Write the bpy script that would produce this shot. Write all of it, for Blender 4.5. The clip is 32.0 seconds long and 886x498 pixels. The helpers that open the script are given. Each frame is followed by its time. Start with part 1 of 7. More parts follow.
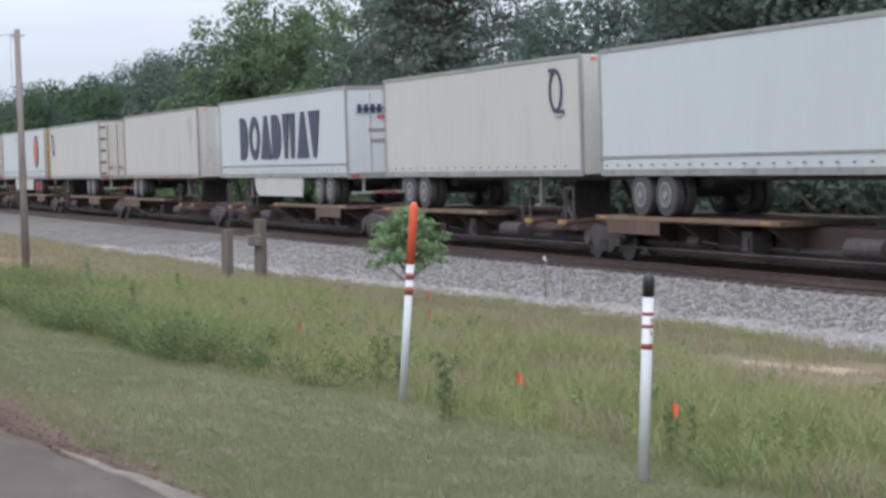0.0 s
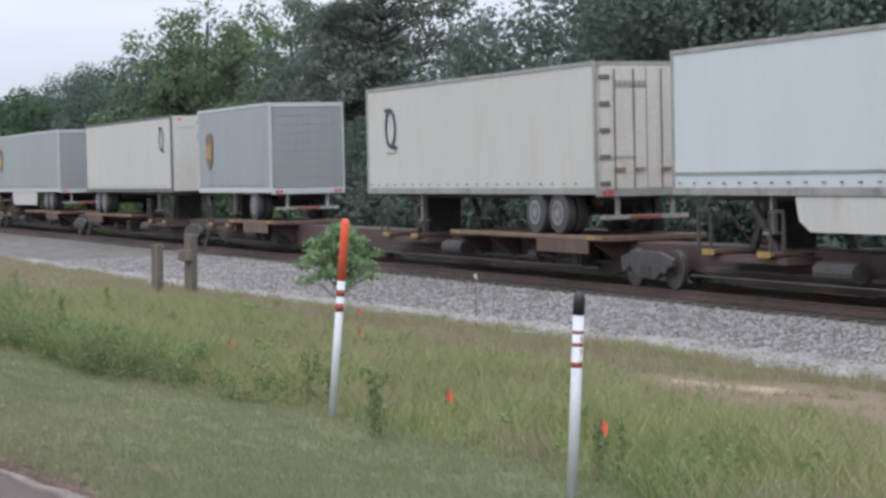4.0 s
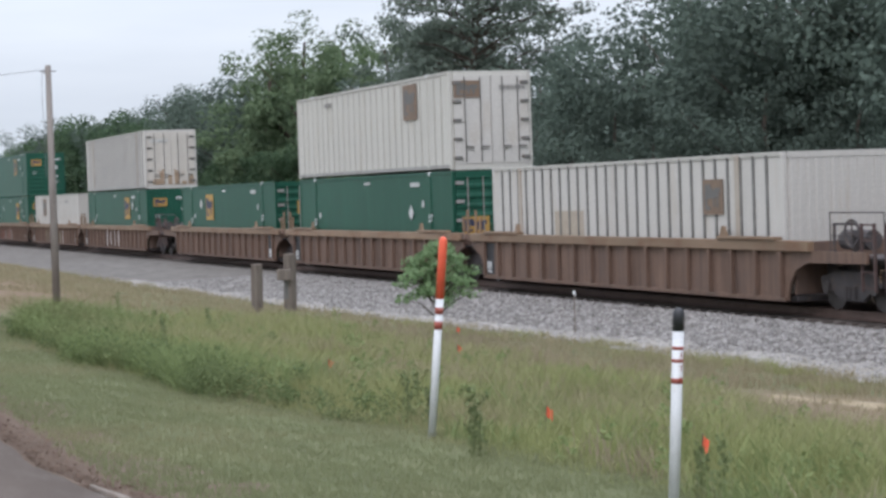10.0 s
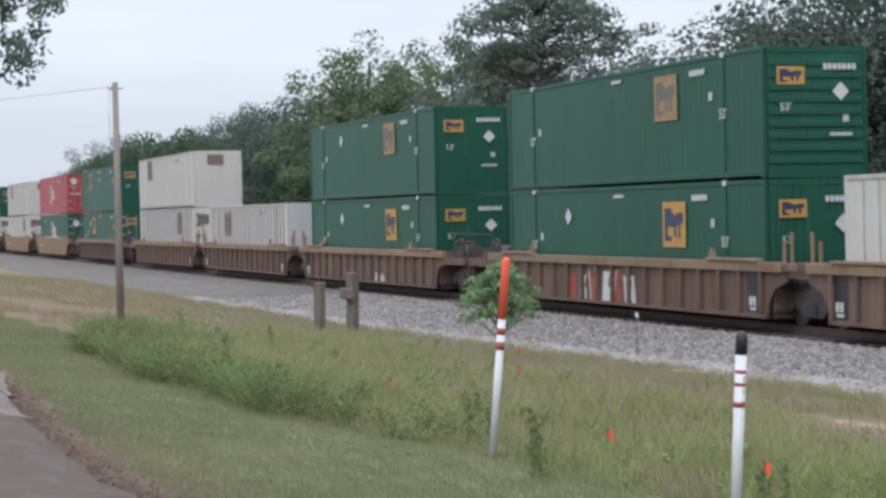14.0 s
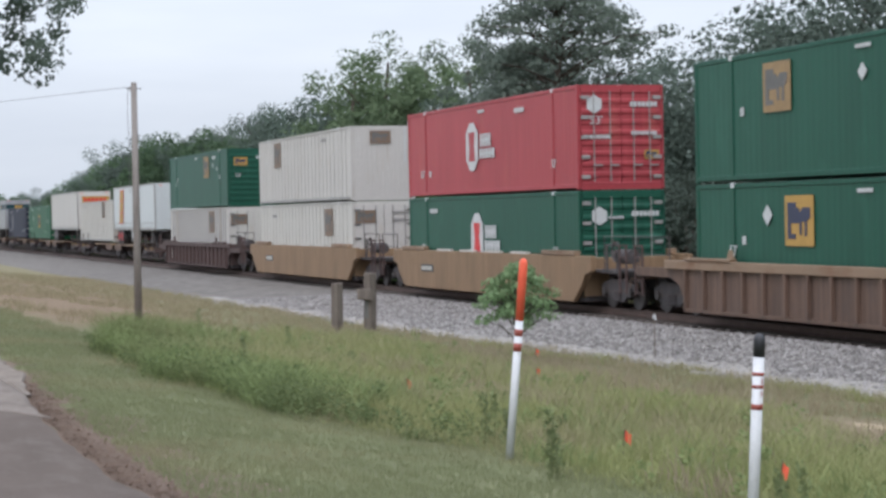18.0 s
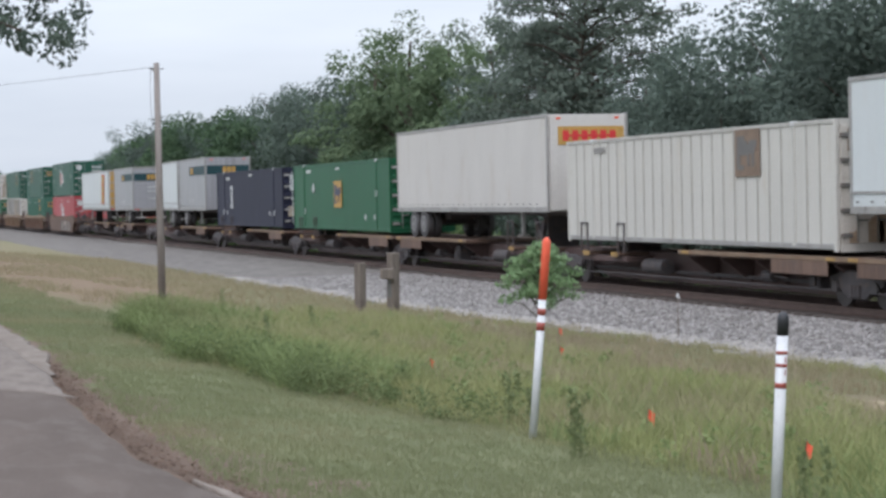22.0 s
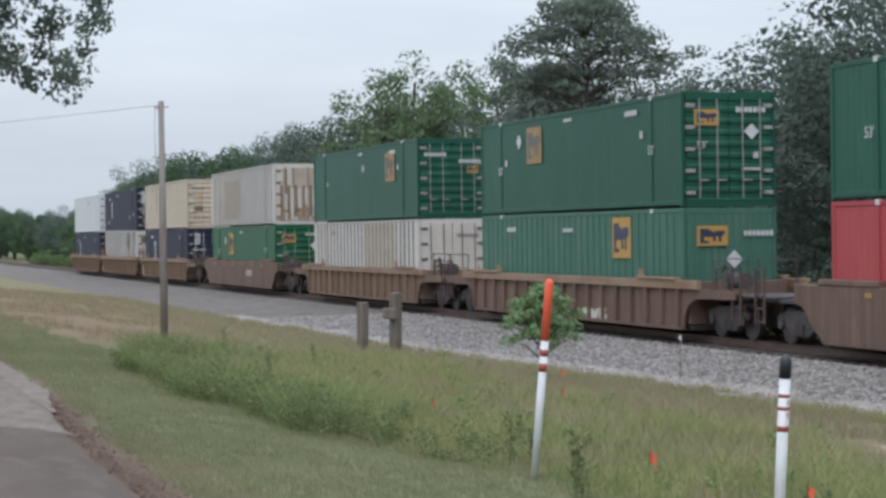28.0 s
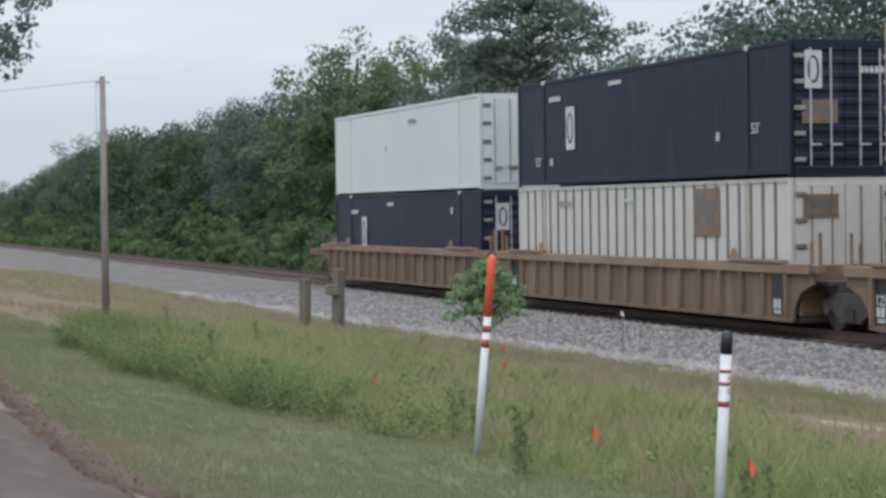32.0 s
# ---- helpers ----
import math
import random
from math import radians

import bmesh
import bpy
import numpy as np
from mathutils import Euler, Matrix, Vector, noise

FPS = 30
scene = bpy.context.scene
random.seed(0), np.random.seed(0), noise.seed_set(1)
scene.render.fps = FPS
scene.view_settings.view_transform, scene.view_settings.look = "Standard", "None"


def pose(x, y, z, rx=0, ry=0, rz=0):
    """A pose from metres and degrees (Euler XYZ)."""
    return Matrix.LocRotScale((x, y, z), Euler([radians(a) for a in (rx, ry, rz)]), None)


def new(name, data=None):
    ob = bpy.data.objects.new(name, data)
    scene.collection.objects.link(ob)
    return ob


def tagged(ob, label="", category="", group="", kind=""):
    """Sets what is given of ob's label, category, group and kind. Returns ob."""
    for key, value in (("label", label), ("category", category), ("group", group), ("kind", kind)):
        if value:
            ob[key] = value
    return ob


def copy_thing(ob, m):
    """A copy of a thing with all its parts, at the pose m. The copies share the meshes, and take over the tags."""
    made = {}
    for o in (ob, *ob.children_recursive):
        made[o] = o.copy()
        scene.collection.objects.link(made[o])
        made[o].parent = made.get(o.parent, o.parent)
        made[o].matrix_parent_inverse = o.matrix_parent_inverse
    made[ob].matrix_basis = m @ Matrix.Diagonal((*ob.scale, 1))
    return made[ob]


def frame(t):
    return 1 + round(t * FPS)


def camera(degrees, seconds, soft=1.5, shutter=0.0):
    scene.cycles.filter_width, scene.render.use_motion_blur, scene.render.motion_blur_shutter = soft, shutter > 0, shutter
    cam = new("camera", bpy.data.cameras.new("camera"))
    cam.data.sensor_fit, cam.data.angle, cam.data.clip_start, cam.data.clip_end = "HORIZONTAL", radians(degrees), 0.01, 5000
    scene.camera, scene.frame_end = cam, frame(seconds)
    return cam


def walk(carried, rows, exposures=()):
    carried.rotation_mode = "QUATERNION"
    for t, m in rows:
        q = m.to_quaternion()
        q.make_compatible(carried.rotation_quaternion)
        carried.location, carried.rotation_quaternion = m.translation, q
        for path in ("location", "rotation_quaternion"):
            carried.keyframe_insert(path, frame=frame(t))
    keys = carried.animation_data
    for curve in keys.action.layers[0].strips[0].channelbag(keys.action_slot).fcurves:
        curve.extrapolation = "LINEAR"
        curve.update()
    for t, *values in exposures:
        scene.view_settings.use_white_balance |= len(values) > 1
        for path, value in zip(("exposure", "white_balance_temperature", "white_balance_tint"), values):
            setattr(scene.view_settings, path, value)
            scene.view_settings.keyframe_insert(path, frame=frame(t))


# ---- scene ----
cam = camera(24.68, 32.0, soft=3.0, shutter=0.06)

EYE = (0.0, 0.0, 2.62)        # metres above the rail tops, standing at the road's edge
TRACK_Y = 21.98               # centre line of the track, which runs along x


def aim(yaw, pitch, roll):
    """The camera's pose from its turn, tilt and lean in degrees."""
    y, p, r = radians(yaw), radians(pitch), radians(roll)
    ahead = Vector((math.sin(y) * math.cos(p), math.cos(y) * math.cos(p), math.sin(p)))
    side = Vector((math.cos(y), -math.sin(y), 0))
    up = side.cross(ahead)
    right = math.cos(r) * side + math.sin(r) * up
    top = -math.sin(r) * side + math.cos(r) * up
    m = Matrix((right, top, -ahead)).transposed().to_4x4()
    m.translation = EYE
    return m


walk(cam, [(t, aim(a, b, c)) for t, a, b, c in (
    (0.0, -69.17, -2.63, -1.82), (0.5, -68.01, -2.59, -1.94), (1.0, -63.64, -2.23, -1.58), (1.5, -60.14, -1.79, -1.18),
    (2.0, -61.58, -1.75, -1.39), (2.5, -63.12, -1.93, -1.26), (3.0, -64.55, -1.70, -1.45), (3.5, -65.74, -1.82, -1.52),
    (4.0, -67.21, -2.20, -1.23), (4.5, -68.23, -2.13, -1.24), (6.5, -70.04, -1.66, -1.37), (7.0, -69.77, -1.68, -1.39),
    (7.5, -69.41, -1.65, -1.47), (8.0, -69.18, -1.86, -1.60), (8.5, -69.17, -1.71, -1.83), (9.0, -69.28, -1.64, -2.00),
    (9.5, -69.70, -1.60, -1.99), (10.0, -69.97, -1.63, -1.92), (10.5, -69.93, -1.56, -1.73), (11.0, -70.26, -1.54, -1.73),
    (11.5, -70.35, -1.42, -1.78), (12.0, -70.60, -1.46, -1.65), (12.5, -70.78, -1.57, -1.58), (13.0, -70.75, -1.33, -1.48),
    (13.5, -71.23, -1.20, -1.25), (14.0, -71.73, -1.01, -1.31), (14.5, -72.29, -1.24, -1.55), (16.5, -71.89, -1.08, -1.34),
    (17.0, -71.90, -1.09, -1.44), (17.5, -71.86, -1.22, -1.18), (18.0, -72.23, -0.97, -1.12), (18.5, -72.37, -1.01, -1.35),
    (19.0, -72.43, -0.99, -1.26), (19.5, -72.29, -0.97, -1.20), (20.0, -72.38, -1.12, -1.28), (20.5, -72.50, -1.29, -1.34),
    (21.0, -72.57, -1.34, -1.42), (21.5, -72.69, -1.42, -1.37), (22.0, -72.89, -1.54, -1.29), (22.5, -73.08, -1.38, -1.19),
    (23.0, -73.41, -1.21, -0.98), (23.5, -73.28, -0.94, -0.87), (24.0, -73.12, -0.70, -0.92), (24.5, -72.80, -0.36, -0.46),
    (26.5, -72.12, -0.22, -0.51), (27.0, -72.63, -0.31, -0.39), (27.5, -72.72, -0.46, -0.74), (28.0, -72.95, -0.40, -0.83),
    (28.5, -72.65, -0.38, -0.79), (29.0, -72.31, -0.44, -0.81), (29.5, -72.76, -0.68, -0.84), (30.0, -72.67, -0.73, -1.00),
    (30.5, -72.21, -0.77, -0.68), (31.0, -71.79, -1.03, -1.18), (31.5, -71.81, -1.06, -1.02), (32.0, -71.34, -1.10, -0.80),
)], exposures=((0.0, 0.1, 6060, 21), (7.0, 0.08, 6120, 20), (14.0, 0.08, 6160, 20), (20.0, 0.1, 6150, 20), (24.0, 0.1, 6120, 19), (26.5, -0.06, 6120, 18), (32.0, -0.09, 6120, 18)))

# ---- world and sun: a bright hazy overcast sky ----
world = bpy.data.worlds.new("sky")
scene.world = world
world.use_nodes = True
wn, wl = world.node_tree.nodes, world.node_tree.links
wn.clear()
w_out, w_bg, w_sky = wn.new("ShaderNodeOutputWorld"), wn.new("ShaderNodeBackground"), wn.new("ShaderNodeTexSky")
w_sky.sky_type, w_sky.sun_disc = "NISHITA", False
w_sky.sun_elevation, w_sky.sun_rotation = radians(52), radians(128)
w_sky.air_density, w_sky.dust_density, w_sky.ozone_density = 1.0, 4.0, 1.5
w_co, w_map, w_noise, w_ramp, w_mix = (wn.new("ShaderNodeTexCoord"), wn.new("ShaderNodeMapping"), wn.new("ShaderNodeTexNoise"),
                                       wn.new("ShaderNodeValToRGB"), wn.new("ShaderNodeMixRGB"))
w_map.inputs["Scale"].default_value = (2.0, 2.0, 14.0)
w_noise.inputs["Scale"].default_value, w_noise.inputs["Detail"].default_value = 2.2, 5.0
w_ramp.color_ramp.elements[0].position, w_ramp.color_ramp.elements[0].color = 0.3, (6.42, 7.23, 7.46, 1)
w_ramp.color_ramp.elements[1].position, w_ramp.color_ramp.elements[1].color = 0.72, (7.54, 8.35, 8.4, 1)
w_mix.inputs[0].default_value = 0.86
wl.new(w_co.outputs["Generated"], w_map.inputs["Vector"])
wl.new(w_map.outputs[0], w_noise.inputs["Vector"])
wl.new(w_noise.outputs["Fac"], w_ramp.inputs[0])
wl.new(w_sky.outputs[0], w_mix.inputs[1])
wl.new(w_ramp.outputs[0], w_mix.inputs[2])
w_sep, w_up, w_grad, w_mul = wn.new("ShaderNodeSeparateXYZ"), wn.new("ShaderNodeMath"), wn.new("ShaderNodeMath"), wn.new("ShaderNodeVectorMath")
w_up.operation, w_grad.operation, w_mul.operation = "MAXIMUM", "MULTIPLY_ADD", "SCALE"
w_up.inputs[1].default_value = 0.0
w_grad.inputs[1].default_value, w_grad.inputs[2].default_value = 2.0, 1.0      # an overcast sky is three times as bright overhead as at the horizon
wl.new(w_co.outputs["Generated"], w_sep.inputs[0])
wl.new(w_sep.outputs["Z"], w_up.inputs[0])
wl.new(w_up.outputs[0], w_grad.inputs[0])
wl.new(w_mix.outputs[0], w_mul.inputs[0])
wl.new(w_grad.outputs[0], w_mul.inputs["Scale"])
wl.new(w_mul.outputs[0], w_bg.inputs[0])
wl.new(w_bg.outputs[0], w_out.inputs[0])
w_bg.inputs[1].default_value = 0.1

sun = new("sun", bpy.data.lights.new("sun", "SUN"))
sun.data.energy, sun.data.angle, sun.data.color = 0.85, radians(20), (1.0, 0.96, 0.9)
sun.rotation_euler = (radians(38), 0, radians(52))

# ---- materials ----
MATS = {}


def shade(name, base, rough=0.6, metal=0.0, dark=0.75, scale=3.0, grain=60.0, bump=0.1, stain=None, amount=0.0, stretch=(1, 1, 1), spread=0.0, island=False, streak=0.0, flute=False):
    """A surface with a broad and a fine variation of its colour, a stain colour in patches, a grain, and a spread between pieces."""
    if name in MATS:
        return MATS[name]
    m = bpy.data.materials.new(name)
    m.use_nodes = True
    MATS[name] = m
    n, k = m.node_tree.nodes, m.node_tree.links
    b = n["Principled BSDF"]
    b.inputs["Roughness"].default_value, b.inputs["Metallic"].default_value = rough, metal
    if name.endswith("_paint"):          # old chalky paint has little gloss
        b.inputs["Specular IOR Level"].default_value = 0.2
    if rough >= 0.9:          # loose ground, stone and raw timber have hardly any
        b.inputs["Specular IOR Level"].default_value = 0.06
    co, mp = n.new("ShaderNodeTexCoord"), n.new("ShaderNodeMapping")
    mp.inputs["Scale"].default_value = stretch
    k.new(co.outputs["Object"], mp.inputs["Vector"])
    big, fine = n.new("ShaderNodeTexNoise"), n.new("ShaderNodeTexNoise")
    big.inputs["Scale"].default_value, big.inputs["Detail"].default_value = scale, 6.0
    fine.inputs["Scale"].default_value, fine.inputs["Detail"].default_value = grain, 4.0
    k.new(mp.outputs[0], big.inputs["Vector"])
    k.new(co.outputs["Object"], fine.inputs["Vector"])
    c0, c1 = n.new("ShaderNodeValToRGB"), n.new("ShaderNodeMixRGB")
    c0.color_ramp.elements[0].position, c0.color_ramp.elements[1].position = 0.3, 0.7
    c0.color_ramp.elements[0].color = (*[v * dark for v in base], 1)
    c0.color_ramp.elements[1].color = (*base, 1)
    k.new(big.outputs["Fac"], c0.inputs[0])
    c1.blend_type, c1.inputs[0].default_value = "OVERLAY", 0.35
    k.new(c0.outputs[0], c1.inputs[1])
    k.new(fine.outputs["Fac"], c1.inputs[2])
    last = c1.outputs[0]
    if stain:
        sp, sr, sm = n.new("ShaderNodeTexNoise"), n.new("ShaderNodeValToRGB"), n.new("ShaderNodeMixRGB")
        sp.inputs["Scale"].default_value, sp.inputs["Detail"].default_value = scale * 1.7, 8.0
        sp.inputs["Roughness"].default_value = 0.65
        k.new(mp.outputs[0], sp.inputs["Vector"])
        sr.color_ramp.elements[0].position, sr.color_ramp.elements[1].position = 0.62 - 0.3 * amount, 0.82 - 0.25 * amount
        sr.color_ramp.elements[1].color = (0.9, 0.9, 0.9, 1)
        k.new(sp.outputs["Fac"], sr.inputs[0])
        k.new(sr.outputs[0], sm.inputs[0])
        k.new(last, sm.inputs[1])
        sm.inputs[2].default_value = (*stain, 1)
        last = sm.outputs[0]
    if streak:
        s1, s2, s3, s4 = n.new("ShaderNodeMapping"), n.new("ShaderNodeTexNoise"), n.new("ShaderNodeMapRange"), n.new("ShaderNodeVectorMath")
        s1.inputs["Scale"].default_value = (7, 7, 0.35)
        s2.inputs["Scale"].default_value, s2.inputs["Detail"].default_value = 1.0, 5.0
        s3.inputs["From Min"].default_value, s3.inputs["From Max"].default_value = 0.35, 0.7
        s3.inputs["To Min"].default_value, s3.inputs["To Max"].default_value = 1.0 - streak, 1.0 + streak * 0.5
        s4.operation = "SCALE"
        k.new(co.outputs["Object"], s1.inputs["Vector"])
        k.new(s1.outputs[0], s2.inputs["Vector"])
        k.new(s2.outputs["Fac"], s3.inputs["Value"])
        k.new(last, s4.inputs[0])
        k.new(s3.outputs[0], s4.inputs["Scale"])
        last = s4.outputs[0]
    if spread:
        hs, mr = n.new("ShaderNodeHueSaturation"), n.new("ShaderNodeMapRange")
        src = n.new("ShaderNodeNewGeometry").outputs["Random Per Island"] if island else n.new("ShaderNodeObjectInfo").outputs["Random"]
        mr.inputs["To Min"].default_value, mr.inputs["To Max"].default_value = 1 - spread, 1 + spread
        k.new(src, mr.inputs["Value"])
        k.new(mr.outputs[0], hs.inputs["Value"])
        k.new(last, hs.inputs["Color"])
        last = hs.outputs[0]
    k.new(last, b.inputs["Base Color"])
    if bump:
        bp = n.new("ShaderNodeBump")
        bp.inputs["Strength"].default_value, bp.inputs["Distance"].default_value = bump, 0.02
        k.new(fine.outputs["Fac"], bp.inputs["Height"])
        k.new(bp.outputs[0], b.inputs["Normal"])
        if flute:
            wv, b2 = n.new("ShaderNodeTexWave"), n.new("ShaderNodeBump")
            wv.inputs["Scale"].default_value = 1.15
            b2.inputs["Strength"].default_value, b2.inputs["Distance"].default_value = 0.22, 0.008
            k.new(co.outputs["Object"], wv.inputs["Vector"])
            k.new(wv.outputs["Fac"], b2.inputs["Height"])
            k.new(bp.outputs[0], b2.inputs["Normal"])
            k.new(b2.outputs[0], b.inputs["Normal"])
    return m


def leafy(name, base, tip, spread=0.35, patch=None):
    """Leaves: each one a little different, and letting some light through."""
    m = bpy.data.materials.new(name)
    m.use_nodes = True
    n, k = m.node_tree.nodes, m.node_tree.links
    b, out = n["Principled BSDF"], n["Material Output"]
    b.inputs["Roughness"].default_value, b.inputs["Specular IOR Level"].default_value = 0.65, 0.06
    g, mx, hs, mr, oi, tr, ms = (n.new("ShaderNodeNewGeometry"), n.new("ShaderNodeMixRGB"), n.new("ShaderNodeHueSaturation"), n.new("ShaderNodeMapRange"),
                                 n.new("ShaderNodeObjectInfo"), n.new("ShaderNodeBsdfTranslucent"), n.new("ShaderNodeMixShader"))
    mx.inputs[1].default_value, mx.inputs[2].default_value = (*base, 1), (*tip, 1)
    k.new(g.outputs["Random Per Island"], mx.inputs[0])
    colour = mx.outputs[0]
    if patch:
        co, nz, rp, m2 = n.new("ShaderNodeTexCoord"), n.new("ShaderNodeTexNoise"), n.new("ShaderNodeValToRGB"), n.new("ShaderNodeMixRGB")
        nz.inputs["Scale"].default_value, nz.inputs["Detail"].default_value = 0.45, 5.0
        rp.color_ramp.elements[0].position, rp.color_ramp.elements[1].position = 0.44, 0.68
        rp.color_ramp.elements[1].color = (0.85, 0.85, 0.85, 1)
        k.new(co.outputs["Object"], nz.inputs["Vector"])
        k.new(nz.outputs["Fac"], rp.inputs[0])
        k.new(rp.outputs[0], m2.inputs[0])
        k.new(colour, m2.inputs[1])
        m2.inputs[2].default_value = (*patch, 1)
        colour = m2.outputs[0]
    mr.inputs["To Min"].default_value, mr.inputs["To Max"].default_value = 1 - spread, 1 + spread
    k.new(oi.outputs["Random"], mr.inputs["Value"])
    k.new(mr.outputs[0], hs.inputs["Value"])
    k.new(colour, hs.inputs["Color"])
    k.new(hs.outputs[0], b.inputs["Base Color"])
    k.new(hs.outputs[0], tr.inputs["Color"])
    ms.inputs[0].default_value = 0.3
    k.new(b.outputs[0], ms.inputs[1])
    k.new(tr.outputs[0], ms.inputs[2])
    k.new(ms.outputs[0], out.inputs["Surface"])
    return m


RUST, GRIME = (0.16, 0.075, 0.035), (0.12, 0.105, 0.09)
M_WHITE = shade("white_paint", (0.51, 0.49, 0.455), 0.5, 0, 0.92, 0.7, 40, 0.04, (0.42, 0.37, 0.31), 0.2, (1, 1, 0.4), streak=0.035)
M_WHITE_CLEAN = shade("clean_white_paint", (0.525, 0.555, 0.55), 0.4, 0, 0.94, 0.5, 40, 0.03, (0.5, 0.49, 0.47), 0.1, (1, 1, 0.3), streak=0.025)
M_CREAM = shade("cream_paint", (0.51, 0.495, 0.45), 0.55, 0, 0.93, 0.7, 40, 0.04, (0.44, 0.39, 0.31), 0.16, (1, 1, 0.4), streak=0.03)
M_TAN = shade("tan_paint", (0.45, 0.395, 0.315), 0.5, 0, 0.94, 0.6, 40, 0.05, (0.4, 0.32, 0.23), 0.1, (1, 1, 0.3), streak=0.05)
M_TAN_DOOR = shade("worn_tan_door_paint", (0.55, 0.47, 0.36), 0.55, 0, 0.88, 0.8, 40, 0.05, (0.36, 0.2, 0.1), 0.26, (1.5, 1.5, 0.35), streak=0.12)
M_GREEN = shade("green_paint", (0.016, 0.085, 0.055), 0.45, 0, 0.85, 0.5, 40, 0.04, (0.03, 0.12, 0.08), 0.2, (1, 1, 0.3), streak=0.1, flute=True)
M_GREEN_FADED = shade("faded_green_paint", (0.06, 0.15, 0.11), 0.55, 0, 0.85, 0.6, 40, 0.05, (0.12, 0.17, 0.14), 0.3, (1, 1, 0.25))
M_GREEN_BRIGHT = shade("bright_green_paint", (0.016, 0.1, 0.047), 0.45, 0, 0.85, 0.5, 40, 0.04, (0.03, 0.12, 0.06), 0.2, (1, 1, 0.3), streak=0.05)
M_RED = shade("red_paint", (0.37, 0.06, 0.068), 0.45, 0, 0.88, 0.5, 40, 0.04, (0.4, 0.1, 0.08), 0.2, (1, 1, 0.3), streak=0.1, flute=True)
# navy raised a little in colour to stand for haze over dark paint
M_NAVY = shade("navy_paint", (0.02, 0.022, 0.042), 0.55, 0, 0.85, 0.5, 40, 0.04, (0.05, 0.05, 0.08), 0.2, (1, 1, 0.3), streak=0.1, flute=True)
M_GREY = shade("grey_panel", (0.3, 0.315, 0.315), 0.4, 0.15, 0.92, 0.5, 40, 0.03, (0.18, 0.18, 0.18), 0.15, (1, 1, 0.3), streak=0.07)
M_SILVER = shade("bare_aluminium", (0.36, 0.36, 0.37), 0.42, 0.4, 0.9, 0.6, 40, 0.03, (0.25, 0.24, 0.23), 0.2, (1, 1, 0.3), streak=0.13)
M_TRIM = shade("weathered_trim", (0.33, 0.32, 0.3), 0.5, 0.2, 0.75, 1.5, 40, 0.05, GRIME, 0.3)
M_SEAM = shade("grey_panel_seam", (0.41, 0.395, 0.355), 0.6, 0, 0.8, 2.0, 40, 0.05, (0.25, 0.2, 0.15), 0.25)
M_GROOVE = shade("dark_rib", (0.15, 0.145, 0.135), 0.7, 0, 0.7, 2.0, 40, 0.08, RUST, 0.2)
M_RUSTY = shade("rust_streaked_white", (0.53, 0.495, 0.44), 0.6, 0, 0.9, 0.9, 40, 0.06, (0.36, 0.25, 0.16), 0.14, (1.6, 1.6, 0.8), streak=0.06)
M_NOSE = shade("scuffed_white_nose", (0.5, 0.48, 0.44), 0.6, 0, 0.8, 1.2, 40, 0.06, (0.3, 0.23, 0.18), 0.22, (1.6, 1.6, 0.35), streak=0.12)
M_FIGURE = shade("faded_grey_figures", (0.27, 0.26, 0.245), 0.7, 0, 0.85, 3.0, 60, 0.0)
M_NOSE_RAIL = shade("rust_flecked_rail", (0.3, 0.26, 0.22), 0.65, 0, 0.7, 1.5, 40, 0.06, (0.19, 0.115, 0.07), 0.4, (0.4, 1, 1))
M_SPRAY = shade("sprayed_off_white", (0.5, 0.45, 0.43), 0.7, 0, 0.85, 3.0, 60, 0.0)
M_STAINED = shade("rust_stained_white", (0.4, 0.35, 0.29), 0.6, 0, 0.8, 1.2, 40, 0.05, (0.25, 0.16, 0.1), 0.35, (1.5, 1.5, 0.4))
M_SPRAY_GREEN = shade("sprayed_grey_green", (0.3, 0.31, 0.22), 0.7, 0, 0.75, 3.0, 60, 0.0, (0.2, 0.17, 0.13), 0.3)
M_GOLD = shade("dull_gold_decal", (0.31, 0.2, 0.09), 0.6, 0, 0.8, 3.0, 60, 0.04, (0.2, 0.13, 0.08), 0.3)
M_TEAL = shade("dark_teal_paint", (0.02, 0.055, 0.062), 0.5, 0, 0.85, 0.8, 40, 0.03)
M_RUST_STAIN = shade("spread_rust", (0.37, 0.275, 0.19), 0.7, 0, 0.7, 3.0, 50, 0.05, (0.25, 0.15, 0.09), 0.45)
M_WELL = shade("brown_car_paint", (0.17, 0.11, 0.082), 0.65, 0, 0.72, 0.8, 50, 0.1, (0.11, 0.08, 0.068), 0.5, (1, 1, 0.5), 0.12, streak=0.2)
M_CHORD = shade("tan_rusted_chord", (0.24, 0.16, 0.1), 0.65, 0, 0.75, 1.2, 50, 0.1, RUST, 0.45, (0.5, 1, 1), 0.12)
M_WELL_TAN = shade("ochre_car_paint", (0.262, 0.17, 0.1), 0.6, 0, 0.8, 0.8, 50, 0.08, (0.18, 0.12, 0.07), 0.4, (1, 1, 0.45), streak=0.1)
M_WELL_OCHRE = shade("ochre_brown_car_paint", (0.205, 0.142, 0.098), 0.65, 0, 0.75, 0.8, 50, 0.1, (0.15, 0.09, 0.06), 0.4, (1, 1, 0.35), 0.1, streak=0.2)
M_DECK = shade("worn_deck_edge", (0.2, 0.135, 0.085), 0.7, 0, 0.7, 1.2, 50, 0.1, RUST, 0.4)
M_DULL = shade("dull_yellow_marking", (0.36, 0.22, 0.06), 0.6, 0, 0.8, 3.0, 60, 0.05, RUST, 0.3)
M_WELL_DARK = shade("maroon_car_paint", (0.1, 0.066, 0.06), 0.65, 0, 0.75, 0.8, 50, 0.1, (0.085, 0.066, 0.06), 0.4)
